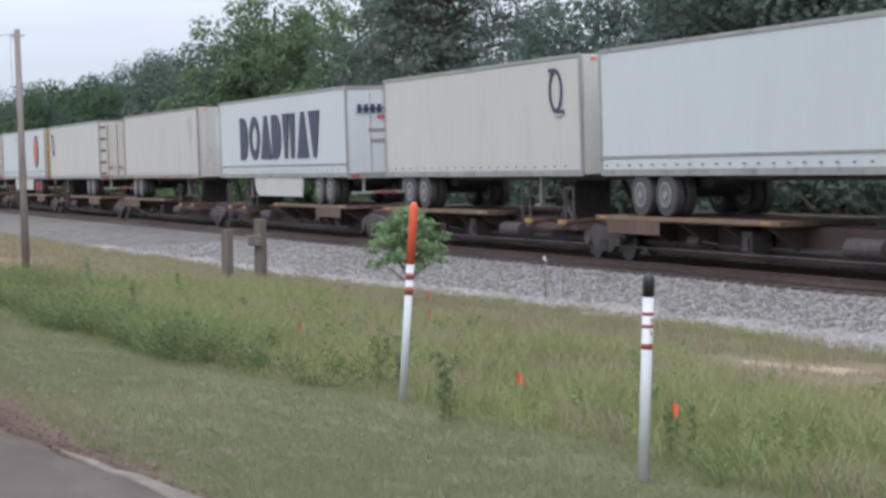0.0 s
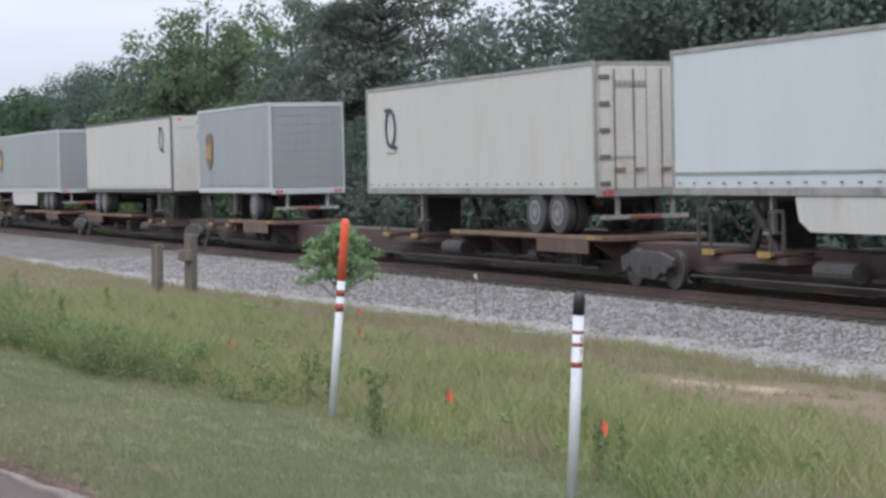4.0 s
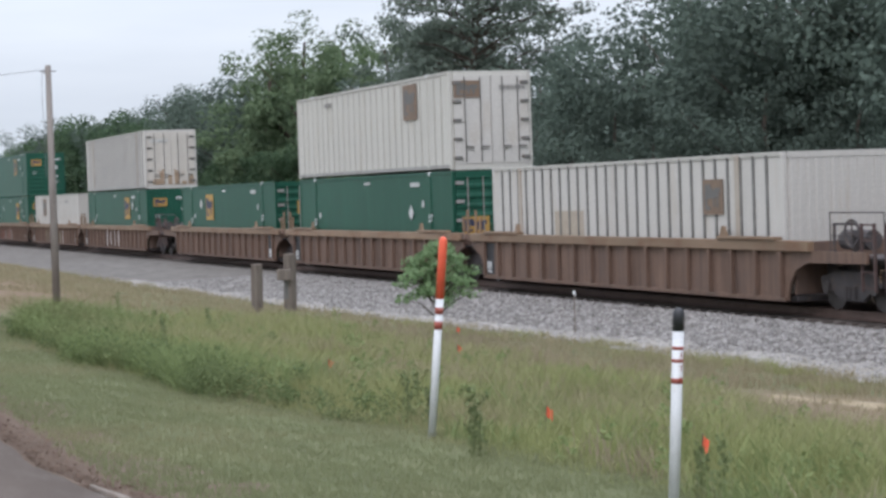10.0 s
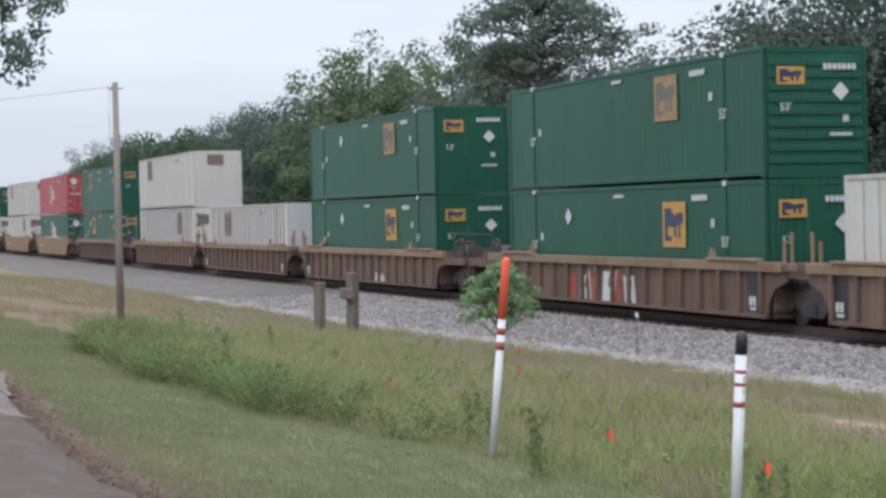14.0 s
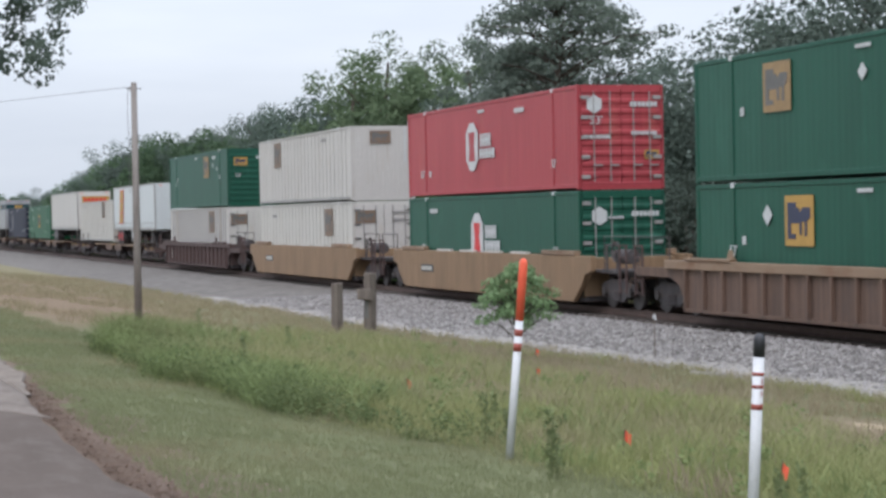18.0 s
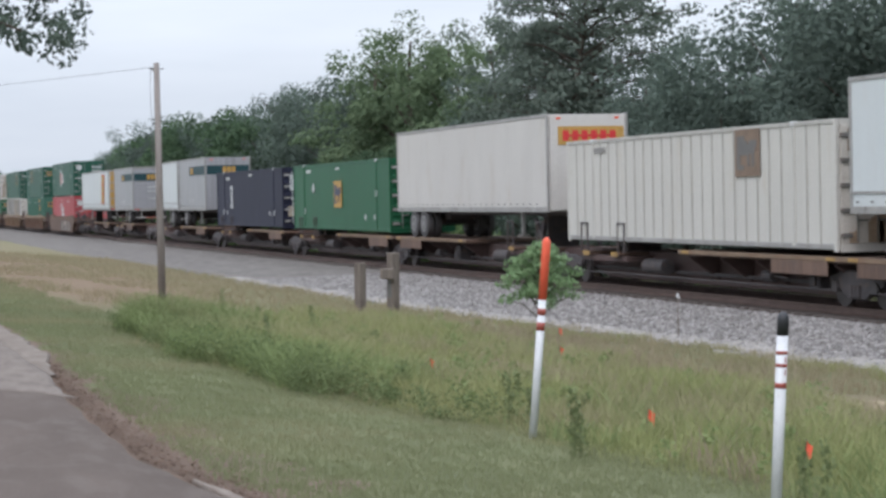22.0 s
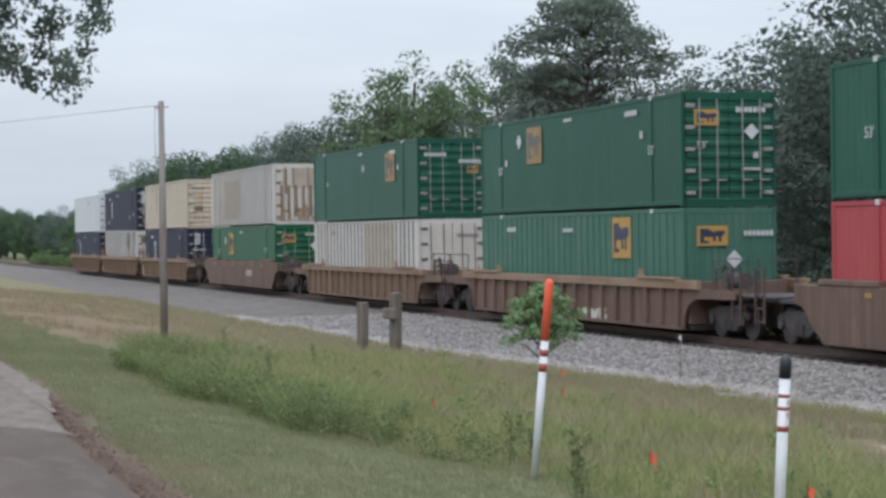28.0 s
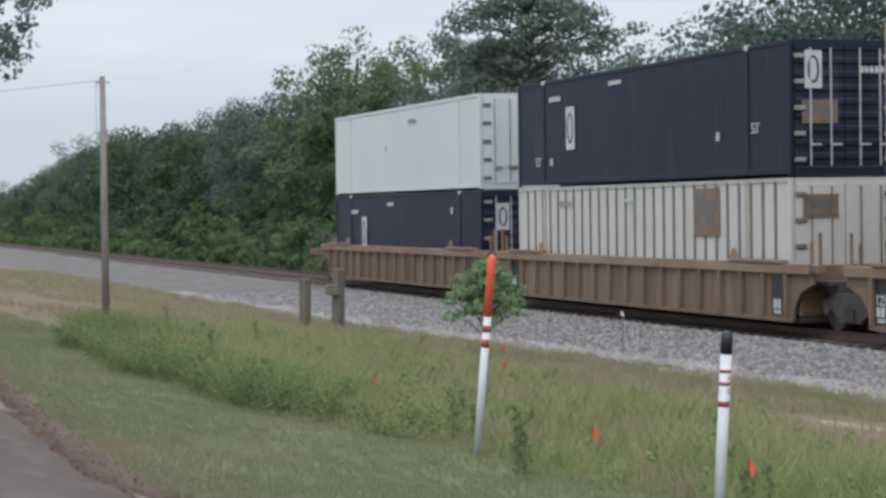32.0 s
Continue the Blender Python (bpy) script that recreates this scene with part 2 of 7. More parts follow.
# running gear and wheel steel lightened in colour for haze over the dark underparts
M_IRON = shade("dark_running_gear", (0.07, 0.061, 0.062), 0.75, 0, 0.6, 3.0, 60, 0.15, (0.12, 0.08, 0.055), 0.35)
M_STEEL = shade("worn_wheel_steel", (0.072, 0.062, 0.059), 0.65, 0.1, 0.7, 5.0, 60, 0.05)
M_YELLOW = shade("yellow_paint", (0.44, 0.265, 0.075), 0.5, 0, 0.85, 2.0, 60, 0.05, (0.3, 0.18, 0.06), 0.2)
M_BROWNED = shade("faded_brown_decal", (0.2, 0.135, 0.09), 0.6, 0, 0.7, 3.0, 60, 0.05)
M_FADED = shade("faded_beige_decal", (0.4, 0.34, 0.265), 0.6, 0, 0.8, 2.0, 60, 0.03)
M_INK = shade("dark_lettering", (0.03, 0.036, 0.075), 0.5, 0, 0.8, 3.0, 60, 0.0)
M_PALE = shade("white_lettering", (0.52, 0.53, 0.52), 0.5, 0, 0.85, 3.0, 60, 0.0)
M_ORANGE = shade("orange_paint", (0.78, 0.13, 0.07), 0.45, 0, 0.9, 6.0, 90, 0.03)
M_LOGO_RED = shade("red_lettering", (0.55, 0.03, 0.03), 0.5, 0, 0.9, 3.0, 60, 0.0)
# tyre black lifted in colour, for the same haze over the underparts
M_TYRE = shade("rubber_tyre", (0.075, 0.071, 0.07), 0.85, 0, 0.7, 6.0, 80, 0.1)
M_RIM = shade("white_wheel_rim", (0.27, 0.27, 0.27), 0.5, 0.2, 0.7, 8.0, 80, 0.05)
M_RAIL = shade("rusty_rail_steel", (0.13, 0.085, 0.07), 0.65, 0.3, 0.7, 4.0, 60, 0.1)
M_TIE = shade("creosoted_timber", (0.11, 0.09, 0.078), 0.85, 0, 0.6, 3.0, 50, 0.2, (0.11, 0.1, 0.09), 0.3)
M_POST = shade("weathered_timber", (0.2, 0.17, 0.145), 0.9, 0, 0.6, 2.5, 45, 0.3, (0.09, 0.07, 0.06), 0.35, (3, 3, 0.4))
M_POLE = shade("grey_pole_timber", (0.27, 0.243, 0.222), 0.9, 0, 0.7, 2.0, 45, 0.25, (0.12, 0.1, 0.085), 0.3, (4, 4, 0.3))
M_CONCRETE = shade("pale_concrete", (0.34, 0.33, 0.31), 0.85, 0, 0.85, 3.0, 60, 0.15, (0.25, 0.22, 0.19), 0.3)
M_PLASTIC = shade("white_post_plastic", (0.6, 0.61, 0.62), 0.45, 0, 0.9, 5.0, 90, 0.02, (0.42, 0.39, 0.35), 0.2)
M_BLACK = shade("black_plastic", (0.02, 0.021, 0.024), 0.5, 0, 0.8, 6.0, 80, 0.03)
M_BAND = shade("brick_red_tape", (0.3, 0.06, 0.04), 0.5, 0, 0.85, 8.0, 80, 0.03)
M_CABINET = shade("light_grey_metal", (0.5, 0.52, 0.52), 0.45, 0.2, 0.92, 2.0, 60, 0.03)
M_WIRE = shade("grey_cable", (0.14, 0.14, 0.145), 0.6, 0, 0.9, 5.0, 50, 0.0)
M_BARK = shade("tree_bark", (0.1, 0.08, 0.065), 0.95, 0, 0.6, 4.0, 40, 0.4, (0.16, 0.14, 0.12), 0.3, (3, 3, 0.6))
M_STONE = shade("crushed_ballast_stone", (0.3, 0.286, 0.273), 0.9, 0, 0.75, 5.0, 70, 0.2, None, 0, (1, 1, 1), 0.32, True)
# oak leaves made bluer and paler in colour, painting haze over the trees
L_OAK = leafy("oak_leaves", (0.086, 0.114, 0.094), (0.112, 0.145, 0.115), 0.2)
L_LIGHT = leafy("light_leaves", (0.09, 0.134, 0.074), (0.146, 0.193, 0.106), 0.15)
L_PINE = leafy("pine_tufts", (0.102, 0.13, 0.106), (0.145, 0.175, 0.14), 0.15)
L_VINE = leafy("vine_leaves", (0.05, 0.088, 0.05), (0.105, 0.16, 0.085), 0.3)
L_WEED = leafy("weed_leaves", (0.09, 0.145, 0.062), (0.145, 0.205, 0.09), 0.2)
L_STALK = leafy("stalk_leaves", (0.15, 0.182, 0.085), (0.2, 0.232, 0.115), 0.15)
# leaf colour darkened to stand for the shade at the bank's foot
L_FOOT = leafy("shaded_foot_leaves", (0.122, 0.165, 0.072), (0.165, 0.207, 0.095), 0.1, (0.17, 0.2, 0.09))
L_LITTER = leafy("dead_leaves", (0.115, 0.075, 0.056), (0.2, 0.145, 0.11), 0.1)
L_SAPLING = leafy("sapling_leaves", (0.14, 0.22, 0.108), (0.2, 0.285, 0.145), 0.1)
L_BANK = leafy("bank_weed_leaves", (0.168, 0.218, 0.09), (0.212, 0.262, 0.114), 0.1, (0.2, 0.225, 0.105))
L_GRASS = leafy("tall_grass_blades", (0.222, 0.242, 0.1), (0.265, 0.28, 0.126), 0.1, (0.298, 0.266, 0.164))
L_LAWN = leafy("mown_grass_blades", (0.208, 0.228, 0.122), (0.234, 0.25, 0.138), 0.1, (0.292, 0.27, 0.162))
L_SEED = leafy("seeding_grass_heads", (0.235, 0.19, 0.135), (0.3, 0.25, 0.175), 0.1)
L_STRAW = leafy("dry_grass_blades", (0.295, 0.245, 0.16), (0.34, 0.29, 0.195), 0.1, (0.25, 0.24, 0.135))


# ---- building helpers ----
def cuboid(bm, x0, x1, y0, y1, z0, z1, shift=0.0):
    """A box; shift moves its top along x."""
    v = [bm.verts.new(p) for p in ((x0, y0, z0), (x1, y0, z0), (x1, y1, z0), (x0, y1, z0),
                                   (x0 + shift, y0, z1), (x1 + shift, y0, z1), (x1 + shift, y1, z1), (x0 + shift, y1, z1))]
    for f in ((3, 2, 1, 0), (4, 5, 6, 7), (0, 1, 5, 4), (1, 2, 6, 5), (2, 3, 7, 6), (3, 0, 4, 7)):
        bm.faces.new([v[i] for i in f])
    return v


def prism(bm, outline, y0, y1):
    """An outline in x and z, given its thickness along y."""
    a = [bm.verts.new((x, y0, z)) for x, z in outline]
    b = [bm.verts.new((x, y1, z)) for x, z in outline]
    bm.faces.new(a), bm.faces.new(b[::-1])
    for i in range(len(a)):
        j = (i + 1) % len(a)
        bm.faces.new((a[j], a[i], b[i], b[j]))


def tube(bm, points, radii, sides=8):
    """A tapered tube along a bent line."""
    rings = []
    for i, (p, r) in enumerate(zip(points, radii)):
        d = (Vector(points[min(i + 1, len(points) - 1)]) - Vector(points[max(i - 1, 0)])).normalized()
        q = d.to_track_quat("Z", "Y")
        rings.append([bm.verts.new(Vector(p) + q @ Vector((r * math.cos(a * math.tau / sides), r * math.sin(a * math.tau / sides), 0))) for a in range(sides)])
    for a, b in zip(rings, rings[1:]):
        for i in range(sides):
            bm.faces.new((a[i], a[(i + 1) % sides], b[(i + 1) % sides], b[i]))
    bm.faces.new(rings[0][::-1]), bm.faces.new(rings[-1])


def drum(bm, cx, y0, y1, cz, r, sides=20):
    """A disc lying across the track: a wheel."""
    a = [(cx + r * math.cos(i * math.tau / sides), cz + r * math.sin(i * math.tau / sides)) for i in range(sides)]
    prism(bm, a, y0, y1)


def bevelled(bm, width):
    bmesh.ops.bevel(bm, geom=list(bm.edges), offset=width, segments=1, affect="EDGES", profile=0.5)


SHARED = {}


def shared(key, material, draw, bevel=0.0, smooth=False):
    """One mesh for all the pieces that look alike."""
    key = (key, material.name)
    if key not in SHARED:
        bm = bmesh.new()
        draw(bm)
        if bevel:
            bevelled(bm, bevel)
        bmesh.ops.recalc_face_normals(bm, faces=list(bm.faces))
        me = bpy.data.meshes.new(str(key[0][0] if isinstance(key[0], tuple) else key[0]))
        bm.to_mesh(me)
        bm.free()
        me.materials.append(material)
        if smooth:
            me.polygons.foreach_set("use_smooth", [True] * len(me.polygons))
        SHARED[key] = me
    return SHARED[key]


def part(name, mesh, parent, at=(0, 0, 0), label=""):
    ob = new(name, mesh)
    ob.parent, ob.location = parent, at
    return tagged(ob, label)


def box_part(name, parent, size, material, label="", bevel=0.0):
    x0, x1, y0, y1, z0, z1 = [round(v, 3) for v in size]
    me = shared((name, x1 - x0, y1 - y0, z1 - z0, bevel), material, lambda bm: cuboid(bm, 0, x1 - x0, 0, y1 - y0, 0, z1 - z0), bevel)
    return part(name, me, parent, (x0, y0, z0), label)


def array_mesh(name, verts, quads, material):
    """A mesh from arrays of corners and four-sided faces."""
    me = bpy.data.meshes.new(name)
    verts, quads = np.asarray(verts, np.float32), np.asarray(quads, np.int32)
    me.vertices.add(len(verts))
    me.vertices.foreach_set("co", verts.ravel())
    me.loops.add(quads.size)
    me.loops.foreach_set("vertex_index", quads.ravel())
    me.polygons.add(len(quads))
    me.polygons.foreach_set("loop_start", np.arange(len(quads), dtype=np.int32) * 4)
    me.update(calc_edges=True)
    me.materials.append(material)
    return me


TEXTS = {}


def lettering(text, size, material, bold=0.0):
    """Raised lettering in the built-in font, standing in the x-z plane and facing -y."""
    key = (text, size, material.name)
    if key not in TEXTS:
        cu = bpy.data.curves.new("lettering", "FONT")
        cu.body, cu.size, cu.extrude, cu.resolution_u, cu.offset = text, size, 0.006, 2, bold
        cu.align_x, cu.align_y = "CENTER", "CENTER"
        ob = bpy.data.objects.new("lettering", cu)
        scene.collection.objects.link(ob)
        bpy.context.view_layer.update()
        me = bpy.data.meshes.new_from_object(ob.evaluated_get(bpy.context.evaluated_depsgraph_get()))
        bpy.data.objects.remove(ob)
        me.transform(Matrix.Rotation(radians(90), 4, "X"))
        me.materials.clear()
        me.materials.append(material)
        TEXTS[key] = me
    return TEXTS[key]


# ---- the ground ----
def toe(x):
    """How far from the camera's line the ballast ends, along the track."""
    return float(np.interp(x, (-400, -181, -105, -79, -62, -49, -42, -33, -25, 0), (14.4, 14.2, 14.0, 14.1, 14.6, 15.1, 16.5, 17.0, 17.5, 18.0)))


def lay(x, y):
    """Height of the land."""
    bump = 0.05 * noise.noise(Vector((x * 0.3, y * 0.5, 3))) + 0.02 * noise.noise(Vector((x * 1.3, y * 1.3, 7)))
    if y < 2.3:
        return 0.847
    edge = toe(x)
    slope = 1.07 - 0.097 * min(y, edge) + bump * min(1, (y - 2.3) / 1.5)
    if y <= edge:
        return slope
    base = 1.07 - 0.097 * edge
    k = min(1, (y - edge) / (20.0 - edge))
    z = base + (-0.3 - base) * k ** 0.8 - 0.12
    if y > 24:
        z = -0.42 - 0.25 * min(1, (y - 24) / 2) + bump * 3
    return z


def sheet(name, xs, ys, height, material):
    verts = [(x, y, height(x, y)) for y in ys for x in xs]
    w = len(xs)
    quads = [(j * w + i, j * w + i + 1, (j + 1) * w + i + 1, (j + 1) * w + i) for j in range(len(ys) - 1) for i in range(w - 1)]
    me = array_mesh(name, verts, quads, material)
    me.polygons.foreach_set("use_smooth", [True] * len(me.polygons))
    return new(name, me)


def ground_material():
    m = shade("grassy_soil", (0.14, 0.152, 0.08), 0.95, 0, 0.75, 0.5, 9, 0.4, (0.172, 0.165, 0.096), 0.4)
    n, k = m.node_tree.nodes, m.node_tree.links
    b = n["Principled BSDF"]
    last = b.inputs["Base Color"].links[0].from_socket
    co = n.new("ShaderNodeTexCoord")
    warp, add = n.new("ShaderNodeTexNoise"), n.new("ShaderNodeVectorMath")
    warp.inputs["Scale"].default_value, warp.inputs["Detail"].default_value = 0.9, 6
    sc = n.new("ShaderNodeVectorMath")
    sc.operation, add.operation = "SCALE", "ADD"
    sc.inputs["Scale"].default_value = 3.0
    k.new(co.outputs["Object"], warp.inputs["Vector"])
    k.new(warp.outputs["Color"], sc.inputs[0])
    k.new(co.outputs["Object"], add.inputs[0])
    k.new(sc.outputs[0], add.inputs[1])
    # bare places: a sandy scar, the worn soil beside it, the dug-over bank, the litter by the road
    for (x, y), (rx, ry), colour, hard in (((-19.3, 13.6), (8.0, 3.6), (0.19, 0.147, 0.102), 0.4), ((-22.8, 13.4), (1.4, 0.9), (0.32, 0.262, 0.18), 0.4),
                                           ((-15.2, 13.6), (3.2, 2.0), (0.27, 0.23, 0.178), 0.5), ((-125, 8.6), (100, 8.0), (0.18, 0.16, 0.098), 0.3),
                                           ((-66, 6.6), (38, 4.6), (0.178, 0.132, 0.09), 0.3), ((-16, 2.2), (40, 0.8), (0.15, 0.112, 0.088), 0.3)):
        mp, gr, rp, mx = n.new("ShaderNodeMapping"), n.new("ShaderNodeTexGradient"), n.new("ShaderNodeValToRGB"), n.new("ShaderNodeMixRGB")
        gr.gradient_type = "SPHERICAL"
        mp.vector_type = "TEXTURE"
        mp.inputs["Location"].default_value = (x + 1.5, y + 1.5, 0.5)
        mp.inputs["Scale"].default_value = (rx, ry, 60)
        k.new(add.outputs[0], mp.inputs["Vector"])
        k.new(mp.outputs[0], gr.inputs["Vector"])
        rp.color_ramp.elements[0].position, rp.color_ramp.elements[1].position = 0.1, 0.1 + hard
        k.new(gr.outputs["Fac"], rp.inputs[0])
        k.new(rp.outputs[0], mx.inputs[0])
        k.new(last, mx.inputs[1])
        mx.inputs[2].default_value = (*colour, 1)
        last = mx.outputs[0]
    k.new(last, b.inputs["Base Color"])
    return m


M_GROUND = ground_material()
M_BALLAST = shade("ballast_bed", (0.178, 0.164, 0.15), 0.95, 0, 0.62, 1.6, 14, 0.9, (0.23, 0.213, 0.192), 0.3)
M_VERGE = shade("pale_gravel", (0.36, 0.34, 0.315), 0.95, 0, 0.65, 1.4, 30, 0.7, (0.25, 0.225, 0.19), 0.55)
M_ROAD = shade("worn_asphalt", (0.118, 0.096, 0.083), 0.92, 0, 0.82, 1.4, 70, 0.35, (0.14, 0.118, 0.103), 0.4, (0.5, 1.5, 1))
M_SAND = shade("sandy_road_edge", (0.22, 0.19, 0.163), 0.95, 0, 0.7, 2.5, 40, 0.4, (0.15, 0.12, 0.1), 0.5, (0.8, 1.5, 1))
M_DUST = shade("dusty_asphalt", (0.2, 0.172, 0.15), 0.95, 0, 0.78, 2.2, 60, 0.35, (0.105, 0.088, 0.077), 0.45, (0.6, 1.5, 1))


def span(a, b, step):
    return list(np.linspace(a, b, max(2, int(round((b - a) / step)) + 1)))


xs = [-2500, -1200, -700] + span(-450, -100, 6) + span(-99, -46, 1.0) + span(-45.6, -8, 0.4) + span(-6, 60, 6) + [150, 400, 1200, 2500]
ys = [-2500, -800, -200, -60, -20, -8, -3, 0, 1.5, 2.2] + span(2.35, 19, 0.35) + span(19.5, 30, 0.75) + [33, 38, 45, 60, 100, 300, 900, 2500]
tagged(sheet("ground", xs, ys, lay, M_GROUND), "grassy roadside land sloping down to the railway", "ground", kind="structure")


def bed(x, y):
    """Height of the ballast over the land."""
    edge = toe(x)
    near = 1.07 - 0.097 * edge - 0.02
    lump = 0.03 * noise.noise(Vector((x * 1.1, y * 1.1, 1))) + 0.02 * noise.noise(Vector((x * 3, y * 3, 5)))
    u = (y - edge) / (20.1 - edge)
    if u <= 1:
        return near + (-0.24 - near) * max(0, u) ** 0.8 + lump
    if y < 23.9:
        return -0.24 + lump * 0.5
    return -0.24 - 0.55 * (y - 23.9) + lump


def ballast():
    xs = [-2400, -900] + span(-420, -100, 4) + span(-99, -50, 1.0) + span(-49.5, -12, 0.3) + span(-10, 60, 5) + [500, 2400]
    verts, rows = [], 34
    for j in range(rows):
        for x in xs:
            edge = toe(x) + 0.5 * noise.noise(Vector((x * 0.35, 0, 0))) + 0.2 * noise.noise(Vector((x * 1.7, 0, 0)))
            y = edge - 0.15 + (25.0 - edge) * j / (rows - 1)
            verts.append((x, y, bed(x, y) - (0.14 if j == 0 else 0)))
    w = len(xs)
    quads = [(j * w + i, j * w + i + 1, (j + 1) * w + i + 1, (j + 1) * w + i) for j in range(rows - 1) for i in range(w - 1)]
    tagged(new("ballast", array_mesh("ballast", verts, quads, M_BALLAST)), "grey crushed-stone ballast shoulder beside the track", "ballast", kind="structure")
    # single stones lying on the bed
    rng = np.random.default_rng(4)
    v, q = [], []
    cube = np.array([(-1, -1, -0.6), (1, -1, -0.8), (1, 1, -0.6), (-1, 1, -0.8), (-0.7, -0.8, 0.7), (0.8, -0.6, 0.6), (0.6, 0.8, 0.8), (-0.8, 0.6, 0.5)])
    faces = np.array([(3, 2, 1, 0), (4, 5, 6, 7), (0, 1, 5, 4), (1, 2, 6, 5), (2, 3, 7, 6), (3, 0, 4, 7)])
    for i in range(34000):
        x = -12 - 60 * rng.random() ** 1.6
        y = toe(x) - 0.4 + (20.9 - toe(x)) * rng.random()
        r = rng.uniform(0.018, 0.044)
        a = rng.uniform(0, 6.28)
        turn = np.array([(math.cos(a), -math.sin(a), 0), (math.sin(a), math.cos(a), 0), (0, 0, 1)])
        z = bed(x, max(y, toe(x))) if y > toe(x) else lay(x, y)
        v.append((cube * rng.uniform(0.6, 1.2, 3) * r) @ turn.T + (x, y, z + r * 0.35))
        q.append(faces + 8 * i)
    tagged(new("ballast_stones", array_mesh("ballast_stones", np.concatenate(v), np.concatenate(q), M_STONE)),
           "loose grey crushed stones on the ballast shoulder", "stones", kind="stuff")


def gravel_verge():
    """The pale fine gravel that has run out along the foot of the ballast."""
    xs = span(-75, -12, 0.3)
    verts, cuts = [], (0, 0.03, 0.2, 0.4, 0.6, 0.8, 0.97, 1)
    for j, u in enumerate(cuts):
        for x in xs:
            y0 = toe(x) - 0.35 + 0.55 * noise.noise(Vector((x * 0.5, 2, 0))) + 0.25 * noise.noise(Vector((x * 1.9, 2, 0)))
            y1 = toe(x) + 0.75 + 0.4 * noise.noise(Vector((x * 0.4, 9, 0))) + 0.3 * noise.noise(Vector((x * 1.6, 9, 0)))
            y = y0 + (max(y1, y0 + 0.15) - y0) * u
            z = bed(x, y) if y > toe(x) else max(lay(x, y), bed(x, y))
            verts.append((x, y, z + (0.022 if 0 < j < len(cuts) - 1 else -0.06)))
    w = len(xs)
    quads = [(j * w + i, j * w + i + 1, (j + 1) * w + i + 1, (j + 1) * w + i) for j in range(len(cuts) - 1) for i in range(w - 1)]
    tagged(new("gravel_verge", array_mesh("gravel_verge", verts, quads, M_VERGE)), "pale fine gravel along the foot of the ballast", "gravel", kind="structure")


ballast()
gravel_verge()


def rim(x):
    """Where the asphalt ends."""
    line = float(np.interp(x, (-60, -29, -24, -21.4, -19.4, -17, -14, -12.5, -11.3, -9), (2.3, 2.3, 2.34, 2.24, 2.16, 2.08, 2.08, 2.18, 2.36, 2.6)))
    return line + 0.035 * noise.noise(Vector((x * 0.9, 0, 0))) + 0.03 * noise.noise(Vector((x * 3.1, 0, 4)))


def road():
    xs = [-2400, -600] + span(-200, -60, 5) + span(-58, -8, 0.25) + span(-7, 60, 5) + [500, 2400]

    def worn(x):
        """Where the pale worn surface of the road begins."""
        return float(np.interp(x, (-26, -23, -21, -19.6, -18.9, -18.4), (-4.0, 0.0, 1.0, 1.5, 2.0, 2.12))) + 0.16 * noise.noise(Vector((x * 2.1, 7, 0))) + 0.06 * noise.noise(Vector((x * 6.3, 7, 0)))

    def crumb(x, k):
        """How wide the crumbled sandy edge is."""
        return float(np.interp(x, (-60, -27, -23.5, -21.5, -19, -12.8, -11.3, -9), (0.17, 0.17, 0.15, 0.04, 0.004, 0.004, 0.05, 0.1))) * (1 + 0.6 * noise.noise(Vector((x * 1.7, k, 0))))
    for name, inner, outer, z, mat, text in (("road", lambda x: -4.2, rim, 0.874, M_ROAD, "worn brownish grey asphalt country road"),
                                              ("road_patch", worn, lambda x: max(worn(x) + 0.02, rim(x) - 0.03), 0.879, M_DUST, "dusty paler old surface of the road"),
                                              ("road_edge", lambda x: rim(x) - crumb(x, 3), lambda x: rim(x) + crumb(x, 8), 0.881, M_SAND, "pale sandy crumbled edge of the asphalt"),
                                              ("road_edge", lambda x: rim(x) - crumb(x, 3), lambda x: rim(x) + crumb(x, 8), 0.881, M_SAND, "pale sandy rim of the asphalt")):
        cuts = (0, 0.004, 0.2, 0.4, 0.6, 0.8, 0.9, 0.99, 1)
        row = [x for x in xs if x < -18.2] if name == "road_patch" else [x for x in xs if x < -20.7] if "crumbled" in text else [x for x in xs if x > -12.7] if name == "road_edge" else xs
        verts, rows = [], len(cuts)
        for j, u in enumerate(cuts):
            for x in row:
                y = inner(x) + (outer(x) - inner(x)) * u
                verts.append((x, y, z + 0.006 * noise.noise(Vector((x, y * 2, 0))) - (0.05 if j in (0, rows - 1) else 0.004 if j in (1, rows - 2) else 0)))
        w = len(row)
        quads = [(j * w + i, j * w + i + 1, (j + 1) * w + i + 1, (j + 1) * w + i) for j in range(rows - 1) for i in range(w - 1)]
        tagged(new(name, array_mesh(name, verts, quads, mat)), text, "road", kind="structure")


road()


